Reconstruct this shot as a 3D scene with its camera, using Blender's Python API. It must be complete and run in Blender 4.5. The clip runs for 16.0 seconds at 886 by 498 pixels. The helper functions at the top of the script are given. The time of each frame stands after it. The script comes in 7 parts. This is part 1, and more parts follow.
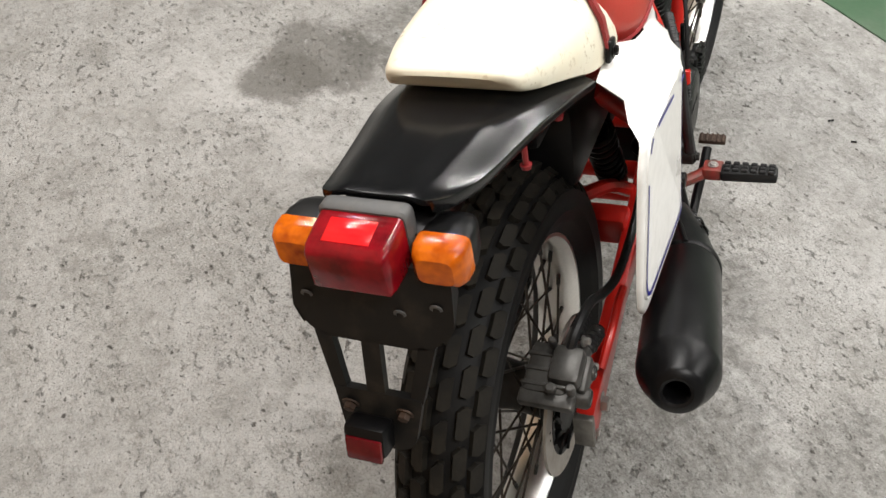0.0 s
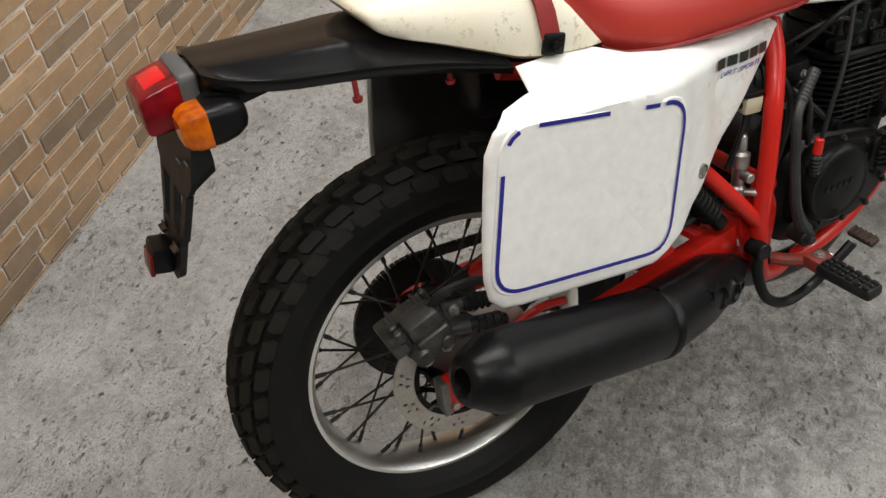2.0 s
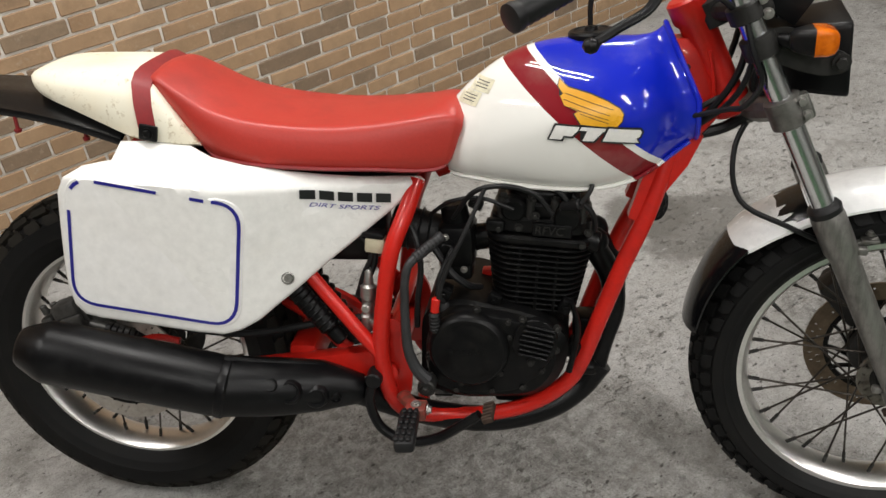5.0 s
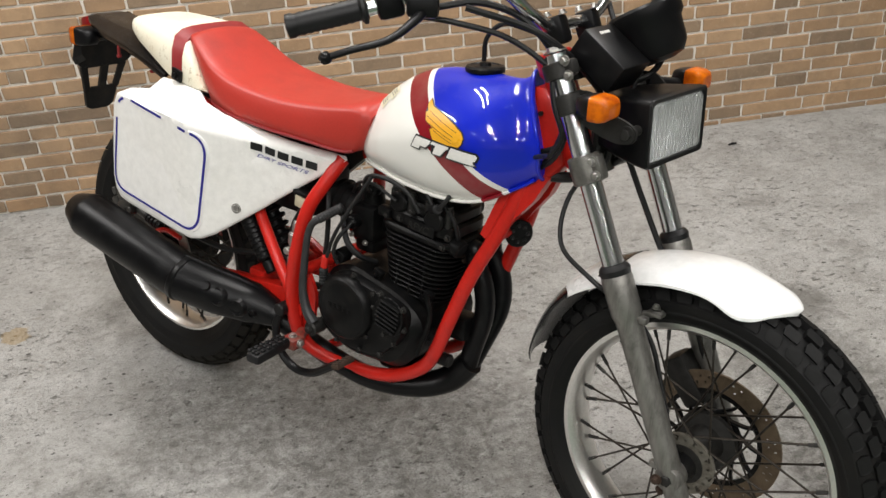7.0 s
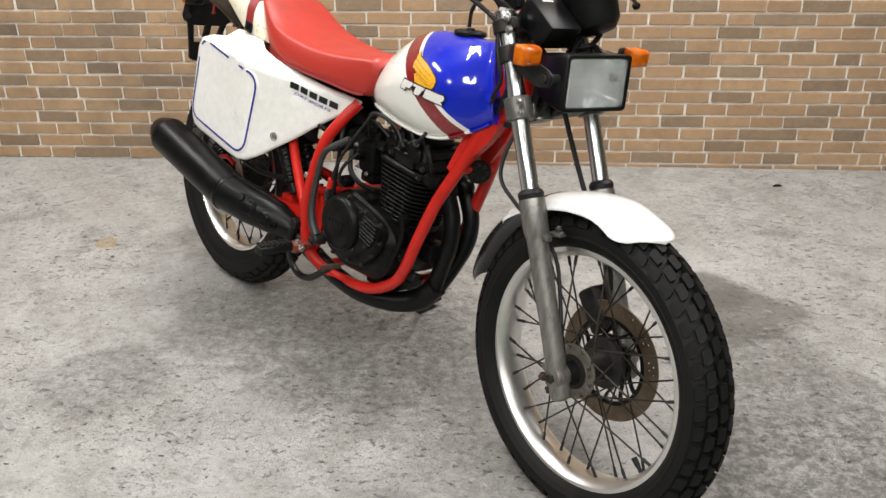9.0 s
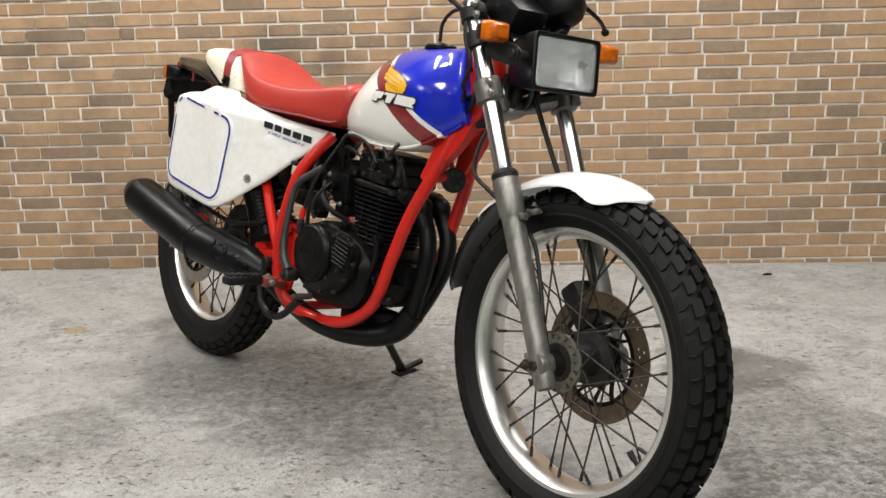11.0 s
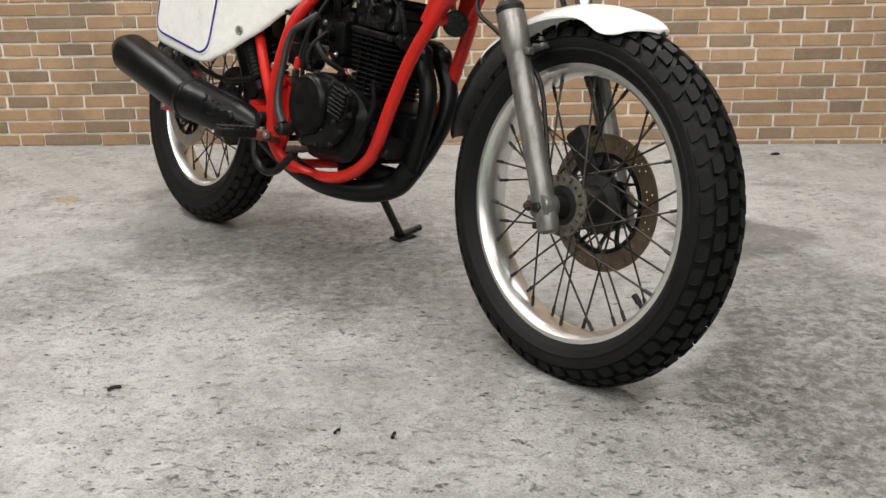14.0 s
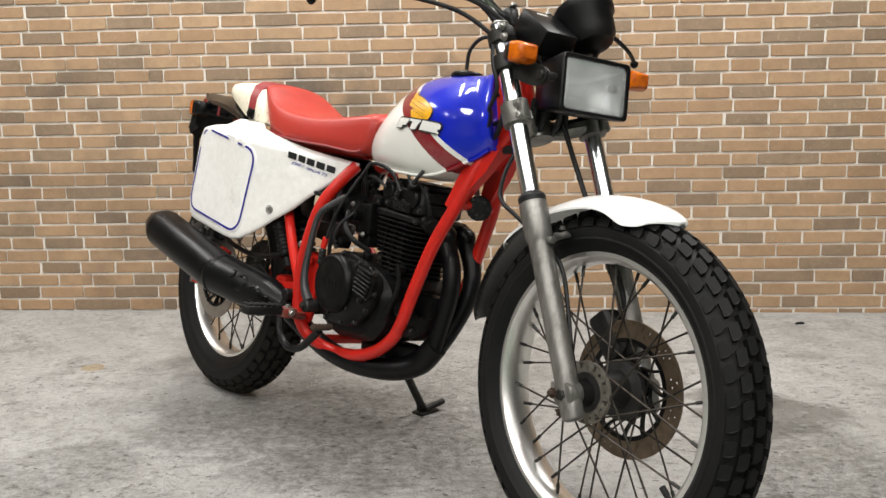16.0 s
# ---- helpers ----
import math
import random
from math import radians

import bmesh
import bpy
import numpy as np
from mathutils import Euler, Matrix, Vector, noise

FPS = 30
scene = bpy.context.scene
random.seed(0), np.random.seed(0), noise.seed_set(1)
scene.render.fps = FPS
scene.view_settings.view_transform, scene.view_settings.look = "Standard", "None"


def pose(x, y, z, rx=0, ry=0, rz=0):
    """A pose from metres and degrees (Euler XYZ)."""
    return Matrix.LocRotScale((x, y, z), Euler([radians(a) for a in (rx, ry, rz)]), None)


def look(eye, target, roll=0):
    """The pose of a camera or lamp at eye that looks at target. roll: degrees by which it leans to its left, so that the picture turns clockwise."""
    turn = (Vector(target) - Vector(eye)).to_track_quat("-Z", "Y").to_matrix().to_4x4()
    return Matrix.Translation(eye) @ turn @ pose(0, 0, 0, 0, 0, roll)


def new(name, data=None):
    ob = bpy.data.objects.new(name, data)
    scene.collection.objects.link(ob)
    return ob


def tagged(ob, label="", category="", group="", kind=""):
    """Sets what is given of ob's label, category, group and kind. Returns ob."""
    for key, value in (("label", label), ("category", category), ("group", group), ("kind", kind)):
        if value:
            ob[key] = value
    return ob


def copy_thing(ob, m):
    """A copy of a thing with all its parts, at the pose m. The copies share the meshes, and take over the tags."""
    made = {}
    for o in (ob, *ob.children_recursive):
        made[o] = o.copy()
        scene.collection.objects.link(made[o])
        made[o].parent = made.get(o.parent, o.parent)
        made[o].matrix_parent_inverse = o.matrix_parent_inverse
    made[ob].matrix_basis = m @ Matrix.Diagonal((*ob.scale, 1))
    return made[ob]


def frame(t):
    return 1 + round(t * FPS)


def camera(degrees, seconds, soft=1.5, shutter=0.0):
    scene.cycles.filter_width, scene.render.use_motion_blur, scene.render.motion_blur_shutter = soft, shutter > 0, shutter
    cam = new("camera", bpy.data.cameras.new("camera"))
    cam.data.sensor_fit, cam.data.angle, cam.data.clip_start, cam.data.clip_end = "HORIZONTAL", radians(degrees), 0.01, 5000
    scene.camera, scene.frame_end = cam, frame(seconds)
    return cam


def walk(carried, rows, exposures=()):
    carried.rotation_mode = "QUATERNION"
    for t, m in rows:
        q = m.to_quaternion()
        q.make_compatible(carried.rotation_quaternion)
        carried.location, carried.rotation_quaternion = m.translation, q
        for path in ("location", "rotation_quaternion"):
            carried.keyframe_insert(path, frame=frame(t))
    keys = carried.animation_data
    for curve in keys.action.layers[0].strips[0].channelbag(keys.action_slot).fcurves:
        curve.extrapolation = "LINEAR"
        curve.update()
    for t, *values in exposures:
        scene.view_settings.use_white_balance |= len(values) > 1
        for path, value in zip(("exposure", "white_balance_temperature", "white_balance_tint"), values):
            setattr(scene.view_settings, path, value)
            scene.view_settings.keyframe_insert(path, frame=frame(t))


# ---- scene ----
cam = camera(51.6, 16.0)
PATH = [
    (0, (-0.0275, 0.1119, 1.3442), (1.1801, -0.4564, 0.0631), 0.32),
    (0.5, (-0.0646, 0.0517, 1.3239), (1.1767, -0.3618, 0.0159), -0.25),
    (1, (-0.0917, -0.1483, 1.3164), (1.1561, -0.2975, -0.0412), -0.52),
    (1.5, (-0.1300, -0.3360, 1.3162), (1.1485, -0.1560, -0.0088), -5.29),
    (2, (-0.1909, -0.6172, 1.3365), (1.0834, -0.1893, 0.0655), -4.46),
    (2.5, (-0.1593, -0.8158, 1.3372), (1.1858, -0.2927, 0.1798), -5.48),
    (3, (-0.0505, -1.0678, 1.3720), (1.2723, -0.4322, 0.2458), -4.79),
    (3.5, (0.0212, -1.2646, 1.3615), (1.3248, -0.4810, 0.3084), -4.60),
    (4, (0.1062, -1.4767, 1.3669), (1.2705, -0.5095, 0.3032), -3.37),
    (4.2, (0.1442, -1.5297, 1.3669), (1.2760, -0.5144, 0.3130), -3.47),
    (6.3, (0.794, -2.191, 1.376), (1.179, -0.519, 0.349), -6.9),
    (6.5, (0.871, -2.234, 1.364), (1.216, -0.541, 0.356), -5.4),
    (7, (1.023, -2.348, 1.376), (1.239, -0.631, 0.375), -4.0),
    (7.5, (1.177, -2.537, 1.376), (1.197, -0.799, 0.388), -2.1),
    (8, (1.263, -2.679, 1.37), (1.242, -0.933, 0.395), -0.5),
    (8.5, (1.318, -2.771, 1.347), (1.23, -0.991, 0.438), -1.2),
    (9, (1.348, -2.789, 1.274), (1.258, -0.988, 0.409), 0.1),
    (9.2, (1.367, -2.768, 1.227), (1.276, -0.941, 0.418), -0.1),
    (11.3, (1.39, -2.845, 0.827), (1.305, -0.895, 0.393), -1.2),
    (11.5, (1.39, -2.844, 0.808), (1.304, -0.895, 0.366), -1.3),
    (12, (1.387, -2.836, 0.777), (1.316, -0.897, 0.29), -0.6),
    (12.5, (1.385, -2.831, 0.751), (1.306, -0.907, 0.21), -0.0),
    (13, (1.385, -2.824, 0.732), (1.306, -0.905, 0.173), 0.1),
    (13.5, (1.386, -2.816, 0.723), (1.31, -0.912, 0.118), -0.1),
    (14, (1.386, -2.81, 0.728), (1.302, -0.914, 0.099), -0.6),
    (14.5, (1.386, -2.808, 0.738), (1.286, -0.909, 0.118), -1.0),
    (15, (1.386, -2.805, 0.784), (1.289, -0.867, 0.301), -0.8),
    (15.5, (1.385, -2.815, 0.8), (1.273, -0.852, 0.433), -0.9),
    (16, (1.385, -2.806, 0.788), (1.251, -0.834, 0.478), -0.6),
]
walk(cam, [(t, look(eye, target, roll)) for t, eye, target, roll in PATH],
     exposures=[(0, 0.03), (1.0, 0.05), (2.5, -0.66), (4.2, -0.58), (6.5, -0.29), (7.5, -0.15), (8.0, 0.02), (9.2, -0.05), (11.5, -0.06), (14.0, -0.03), (16, 0.02)])

# ---- light ----
# Twin-tube fittings under the ceiling of the workshop bay.
world = bpy.data.worlds.new("world")
world.use_nodes = True
world.node_tree.nodes["Background"].inputs["Color"].default_value = (0.9, 0.95, 1.0, 1)
world.node_tree.nodes["Background"].inputs["Strength"].default_value = 0.05
scene.world = world
CEILING = 2.75
# the row at y -5.4 is added as fill, to brighten the chrome
LAMPS = [(x, y) for x in (-0.75, 0.95, 2.65) for y in (-0.35, -2.9, -5.4)]
LAMP_WATTS = 23.5
for lx, ly in LAMPS:
    for off in (-0.07, 0.07):
        data = bpy.data.lights.new("tube_light", "AREA")
        data.shape, data.size, data.size_y = "RECTANGLE", 0.028, 1.2
        data.energy, data.color = LAMP_WATTS, (1.0, 0.975, 0.945)
        lamp = new("tube_light", data)
        lamp.matrix_world = pose(lx + off, ly, CEILING - 0.09, 0, 0, 0)


# ---- materials ----
def lin(r, g, b):
    """Linear colour from display values of 0 to 255."""
    return tuple(((c / 255) / 12.92 if c <= 10 else ((c / 255 + 0.055) / 1.055) ** 2.4) for c in (r, g, b)) + (1.0,)


def shade(c, k):
    return tuple(min(1.0, v * k) for v in c[:3]) + (1.0,)


class Mat:
    """A node material with a few short cuts."""

    def __init__(self, name):
        self.m = bpy.data.materials.new(name)
        self.m.use_nodes = True
        self.t = self.m.node_tree
        self.b = self.t.nodes["Principled BSDF"]

    def n(self, kind, **values):
        node = self.t.nodes.new(kind)
        for key, value in values.items():
            if key in node.inputs:
                node.inputs[key].default_value = value
        return node

    def link(self, a, b):
        self.t.links.new(a, b)

    def coords(self, which="Object"):
        return self.n("ShaderNodeTexCoord").outputs[which]

    def noise(self, scale, detail=4.0, rough=0.6, co=None, distort=0.0):
        node = self.n("ShaderNodeTexNoise", Scale=scale, Detail=detail, Roughness=rough, Distortion=distort)
        self.link(co or self.coords(), node.inputs["Vector"])
        return node.outputs["Fac"]

    def ramp(self, fac, *stops):
        node = self.t.nodes.new("ShaderNodeValToRGB")
        els = node.color_ramp.elements
        while len(els) < len(stops):
            els.new(0.5)
        for e, (p, c) in zip(els, stops):
            e.position, e.color = p, c if isinstance(c, tuple) else (c, c, c, 1)
        self.link(fac, node.inputs["Fac"])
        return node.outputs["Color"]

    def mix(self, fac, a, b, mode="MIX"):
        node = self.t.nodes.new("ShaderNodeMix")
        node.data_type, node.blend_type = "RGBA", mode
        for sock, v in ((node.inputs["Factor"], fac), (node.inputs["A"], a), (node.inputs["B"], b)):
            if isinstance(v, (int, float, tuple)):
                sock.default_value = v
            else:
                self.link(v, sock)
        return node.outputs["Result"]

    def math(self, op, a, b=0.0, c=0.0):
        node = self.t.nodes.new("ShaderNodeMath")
        node.operation = op
        for sock, v in zip(node.inputs, (a, b, c)):
            if isinstance(v, (int, float)):
                sock.default_value = v
            else:
                self.link(v, sock)
        return node.outputs["Value"]

    def bump(self, height, strength=0.3, distance=0.002):
        node = self.n("ShaderNodeBump", Strength=strength, Distance=distance)
        self.link(height, node.inputs["Height"])
        self.link(node.outputs["Normal"], self.b.inputs["Normal"])

    def set(self, **values):
        for key, v in values.items():
            sock = self.b.inputs[key.replace("_", " ")]
            if isinstance(v, (int, float, tuple)):
                sock.default_value = v
            else:
                self.link(v, sock)
        return self.m


def worn(name, color, dirt, rough=0.4, metal=0.0, scale=14.0, amount=(0.45, 0.75), grain=180.0, bump=0.1, coat=0.0, spread=0.12, spec=0.5):
    """A surface of one colour with dirt in patches, fine grain and uneven gloss."""
    m = Mat(name)
    big, fine = m.noise(scale, 6.0, 0.65), m.noise(grain, 3.0, 0.6)
    c = m.mix(m.ramp(big, (amount[0], 0.0), (amount[1], 1.0)), color, dirt)
    c = m.mix(m.ramp(fine, (0.35, 0.0), (0.75, 0.35)), c, shade(color, 0.7))
    r = m.math("MULTIPLY_ADD", big, spread * 2, rough - spread)
    m.bump(fine, bump, 0.0006)
    return m.set(Base_Color=c, Roughness=r, Metallic=metal, Coat_Weight=coat, Specular_IOR_Level=spec)


M_TYRE = worn("tyre_rubber", (0.0045, 0.0045, 0.0046, 1), (0.013, 0.012, 0.010, 1), 0.6, 0, 9.0, (0.48, 0.85), 300, 0.25, spec=0.2)
M_TREAD = worn("dusty_tread_rubber", (0.0095, 0.0088, 0.0075, 1), (0.034, 0.029, 0.021, 1), 0.72, 0, 9.0, (0.42, 0.8), 300, 0.3, spec=0.16)
M_TREAD_FRONT = worn("black_tread_rubber", (0.0055, 0.0055, 0.0055, 1), (0.014, 0.0135, 0.012, 1), 0.62, 0, 14.0, (0.45, 0.8), 300, 0.35, spec=0.18)
M_BLACK = worn("black_plastic", (0.004, 0.004, 0.0045, 1), (0.013, 0.012, 0.011, 1), 0.38, 0, 10, (0.5, 0.85), 260, 0.06, spec=0.2)
M_HOLDER = worn("dusty_black_plastic", (0.006, 0.006, 0.006, 1), (0.030, 0.025, 0.019, 1), 0.5, 0, 22, (0.5, 0.8), 240, 0.12, spec=0.25)
M_SATIN = worn("satin_black_fender", (0.0035, 0.0036, 0.0042, 1), (0.006, 0.006, 0.0065, 1), 0.20, 0, 6, (0.5, 0.9), 300, 0.03, spec=0.36, spread=0.06)
M_ENGINE = worn("black_engine_paint", (0.0038, 0.0038, 0.004, 1), (0.012, 0.0112, 0.0098, 1), 0.36, 0.0, 34, (0.50, 0.78), 150, 0.55, spec=0.15)
M_MUFFLER = worn("black_heat_paint", (0.003, 0.003, 0.0034, 1), (0.009, 0.009, 0.0095, 1), 0.34, 0.0, 30, (0.50, 0.75), 320, 0.45, spec=0.2)
M_RED = worn("red_frame_paint", (0.50, 0.015, 0.009, 1), (0.29, 0.011, 0.008, 1), 0.33, 0, 20, (0.5, 0.85), 200, 0.06, 0.15, spec=0.3)
M_HINGE = worn("rusty_red_paint", (0.22, 0.020, 0.014, 1), (0.07, 0.035, 0.022, 1), 0.5, 0, 60, (0.4, 0.65), 200, 0.2)
M_SEAT = worn("red_vinyl", (0.41, 0.030, 0.020, 1), (0.22, 0.020, 0.016, 1), 0.42, 0, 6.5, (0.52, 0.85), 240, 0.35)
M_STRAP = worn("dark_red_strap", (0.24, 0.014, 0.016, 1), (0.16, 0.014, 0.014, 1), 0.5, 0, 30, (0.45, 0.8), 300, 0.15)
M_WHITE = worn("white_plastic", (0.81, 0.80, 0.77, 1), (0.74, 0.72, 0.66, 1), 0.30, 0, 7, (0.55, 0.9), 60, 0.02, 0.2)
# dark grey for the shade on the left panel's inner face
M_PANEL_SHADE = worn("shaded_panel_grey", (0.060, 0.058, 0.054, 1), (0.10, 0.094, 0.084, 1), 0.6, 0, 9, (0.45, 0.8), 120, 0.1)
M_PLATE = worn("white_number_plate", (0.82, 0.81, 0.79, 1), (0.74, 0.72, 0.68, 1), 0.45, 0, 5, (0.5, 0.9), 50, 0.02)
M_FENDER = worn("white_gloss_fender", (0.80, 0.80, 0.79, 1), (0.72, 0.71, 0.68, 1), 0.25, 0, 6, (0.6, 0.95), 70, 0.02, 0.3)
M_BLUE_LINE = worn("blue_line_decal", (0.010, 0.010, 0.22, 1), (0.02, 0.02, 0.25, 1), 0.4, 0, 20)
M_DECAL_BLACK = worn("black_decal", (0.012, 0.012, 0.013, 1), (0.03, 0.03, 0.03, 1), 0.35)
M_DECAL_WHITE = worn("white_decal", (0.74, 0.73, 0.70, 1), (0.68, 0.66, 0.62, 1), 0.35)
M_DECAL_GOLD = worn("golden_decal", (0.72, 0.36, 0.02, 1), (0.62, 0.28, 0.015, 1), 0.32, 0, 12)
M_STICKER = worn("cream_sticker", (0.66, 0.63, 0.47, 1), (0.50, 0.47, 0.36, 1), 0.5, 0, 90, (0.5, 0.66))
M_CHROME = worn("chrome", (0.72, 0.73, 0.74, 1), (0.50, 0.50, 0.50, 1), 0.19, 1.0, 40, (0.55, 0.9), 240, 0.02, 0, 0.05)
M_ALLOY = worn("rim_alloy", (0.82, 0.81, 0.785, 1), (0.66, 0.64, 0.60, 1), 0.34, 1.0, 12, (0.58, 0.95), 260, 0.03, 0, 0.04)
M_CALIPER = worn("grimy_caliper_alloy", (0.070, 0.068, 0.064, 1), (0.022, 0.020, 0.017, 1), 0.42, 0.5, 45, (0.42, 0.72), 140, 0.3)
def streaky(name, color, dirt, rough):
    """Bare cast alloy with grime drawn out in upright streaks."""
    m = Mat(name)
    along = m.n("ShaderNodeMapping")
    along.inputs["Rotation"].default_value = (0, radians(-24.6), 0)
    along.inputs["Scale"].default_value = (1.0, 1.0, 0.12)
    m.link(m.coords(), along.inputs["Vector"])
    streak, fine = m.noise(90.0, 5.0, 0.65, along.outputs["Vector"]), m.noise(160.0, 3.0)
    patch = m.noise(26.0, 6.0, 0.7)
    c = m.mix(m.ramp(streak, (0.42, 0.0), (0.66, 0.55)), color, dirt)
    c = m.mix(m.ramp(patch, (0.52, 0.0), (0.70, 0.5)), c, shade(dirt, 0.8))
    m.bump(fine, 0.25, 0.0006)
    return m.set(Base_Color=c, Roughness=m.math("MULTIPLY_ADD", patch, 0.3, rough - 0.15), Metallic=0.7)


M_SLIDER = streaky("streaky_fork_alloy", (0.235, 0.228, 0.212, 1), (0.070, 0.066, 0.058, 1), 0.40)
M_CAST = worn("dull_cast_alloy", (0.20, 0.195, 0.18, 1), (0.08, 0.076, 0.068, 1), 0.45, 0.75, 34, (0.4, 0.75), 140, 0.25)
M_FLANGE = worn("rusty_hub_alloy", (0.17, 0.16, 0.135, 1), (0.07, 0.055, 0.04, 1), 0.55, 0.4, 60, (0.4, 0.7), 160, 0.3)
M_HUB = worn("dark_cast_alloy", (0.032, 0.031, 0.029, 1), (0.013, 0.012, 0.011, 1), 0.55, 0.6, 40, (0.4, 0.75), 140, 0.3)
M_SPOKE = worn("dull_spoke_steel", (0.055, 0.047, 0.040, 1), (0.020, 0.015, 0.011, 1), 0.42, 0.8, 60)
M_DISC = worn("tan_brake_disc", (0.165, 0.122, 0.082, 1), (0.070, 0.050, 0.034, 1), 0.42, 0.7, 30, (0.45, 0.75), 260, 0.1)
M_DISC_REAR = worn("worn_steel_disc", (0.48, 0.45, 0.41, 1), (0.33, 0.29, 0.24, 1), 0.38, 0.8, 40, (0.45, 0.8), 260, 0.1)
M_CABLE = worn("black_rubber_hose", (0.006, 0.006, 0.0065, 1), (0.014, 0.014, 0.014, 1), 0.5, spec=0.3)
M_LEVER = worn("worn_grey_lever", (0.036, 0.036, 0.038, 1), (0.014, 0.014, 0.013, 1), 0.5, 0.3, 30, (0.4, 0.7), 160, 0.2)
M_GREYHOSE = worn("grey_hose", (0.070, 0.070, 0.070, 1), (0.10, 0.096, 0.088, 1), 0.6, 0, 30, (0.45, 0.7))
M_RUST = worn("rusty_steel", (0.065, 0.040, 0.028, 1), (0.028, 0.019, 0.014, 1), 0.65, 0.5, 60, (0.4, 0.7), 180, 0.3)
M_STEEL = worn("zinc_steel", (0.42, 0.41, 0.39, 1), (0.22, 0.2, 0.18, 1), 0.4, 0.9, 60, (0.45, 0.75))
M_TANKBOTTLE = worn("cloudy_plastic", (0.55, 0.50, 0.36, 1), (0.35, 0.30, 0.2, 1), 0.4)


def lens_material(name, color, dark):
    m = Mat(name)
    wave = m.n("ShaderNodeTexWave", Scale=55.0, Distortion=0.0)
    m.link(m.coords(), wave.inputs["Vector"])
    big = m.noise(35.0, 3.0)
    c = m.mix(m.ramp(big, (0.35, 0.0), (0.7, 1.0)), color, dark)
    m.bump(wave.outputs["Fac"], 0.12, 0.0008)
    return m.set(Base_Color=c, Roughness=0.14, Specular_IOR_Level=0.35)


M_AMBER = lens_material("amber_lens", (0.60, 0.135, 0.004, 1), (0.24, 0.032, 0.002, 1))
M_REDLENS = lens_material("red_lens", (0.22, 0.003, 0.008, 1), (0.085, 0.0015, 0.004, 1))
M_REFLEX = lens_material("dark_red_reflex", (0.12, 0.004, 0.007, 1), (0.06, 0.003, 0.005, 1))
M_REDBRIGHT = lens_material("bright_red_lens", (0.62, 0.012, 0.015, 1), (0.5, 0.010, 0.012, 1))


def headlight_glass():
    """Old fluted glass; clouds and bands in its colour imitate uneven reflections."""
    m = Mat("fluted_headlight_glass")
    wave = m.n("ShaderNodeTexWave", Scale=46.0, Distortion=0.4)
    wave.bands_direction = "Y"
    m.link(m.coords(), wave.inputs["Vector"])
    cloud = m.noise(11.0, 2.0, 0.5)
    c = m.mix(m.ramp(cloud, (0.38, 0.0), (0.64, 1.0)), (0.62, 0.635, 0.63, 1), (0.92, 0.935, 0.93, 1))
    c = m.mix(m.math("MULTIPLY", wave.outputs["Fac"], 0.10), c, (0.75, 0.77, 0.76, 1))
    m.bump(wave.outputs["Fac"], 0.35, 0.0016)
    return m.set(Base_Color=c, Roughness=0.05, Transmission_Weight=0.86, IOR=1.3)


M_GLASS = headlight_glass()
M_REFLECTOR = worn("silver_reflector", (0.78, 0.80, 0.80, 1), (0.52, 0.54, 0.54, 1), 0.16, 1.0, 30, (0.45, 0.7), 40.0, 0.5)


def cowl_material():
    m = Mat("yellowed_cream_plastic")
    big, spots = m.noise(5.0, 5.0), m.noise(85.0, 4.0, 0.7)
    patch = m.noise(11.0, 3.0)
    c = m.mix(m.ramp(big, (0.4, 0.0), (0.75, 1.0)), (0.77, 0.73, 0.60, 1), (0.75, 0.63, 0.43, 1))
    speck = m.math("MULTIPLY", m.ramp(spots, (0.565, 0.0), (0.655, 0.85)), m.ramp(patch, (0.44, 0.08), (0.62, 0.9)))
    c = m.mix(speck, c, (0.34, 0.24, 0.11, 1))
    m.bump(spots, 0.05, 0.0005)
    return m.set(Base_Color=c, Roughness=0.42)


M_COWL = cowl_material()


def tank_material():
    """White, dark red and blue paint in slanting bands, under clear lacquer."""
    m = Mat("tank_paint")
    xyz = m.n("ShaderNodeSeparateXYZ")
    m.link(m.coords(), xyz.inputs["Vector"])
    side = m.math("ABSOLUTE", xyz.outputs["Y"])
    v = m.math("MULTIPLY_ADD", xyz.outputs["X"], TANK_N[0], m.math("MULTIPLY", xyz.outputs["Z"], TANK_N[1]))
    v = m.math("MULTIPLY_ADD", side, TANK_N[2], v)
    c = (0.77, 0.76, 0.72, 1)
    for edge, colour in zip(TANK_EDGES, ((0.20, 0.006, 0.012, 1), (0.77, 0.76, 0.72, 1), (0.003, 0.014, 0.42, 1))):
        c = m.mix(m.math("GREATER_THAN", v, edge), c, colour)
    grime = m.noise(9.0, 5.0)
    c = m.mix(m.ramp(grime, (0.55, 0.0), (0.9, 0.25)), c, (0.35, 0.3, 0.22, 1))
    return m.set(Base_Color=c, Roughness=0.4, Specular_IOR_Level=0.1, Coat_Weight=1.0, Coat_Roughness=0.025)


TANK_N, TANK_EDGES = (0.66, 0.75, 0.0), (1.096, 1.132, 1.142)
M_TANK = tank_material()


# floor stains, with painted shade below the bike and front wheel among them
STAINS_AND_SHADE = [(2.08, -1.22, 0.30, 0.8), (1.94, -1.42, 0.22, 0.8), (2.04, -1.53, 0.26, 0.75), (2.12, -0.98, 0.24, 0.6), (2.08, -0.72, 0.18, 0.5), (1.02, -0.68, 0.40, 0.62), (0.42, -0.93, 0.17, 0.5),
          (1.20, -0.85, 0.32, 0.5), (0.76, -0.64, 0.30, 0.5), (1.42, -1.20, 0.22, 0.4), (1.48, -1.62, 0.36, 0.32), (1.15, -1.50, 0.28, 0.25)]
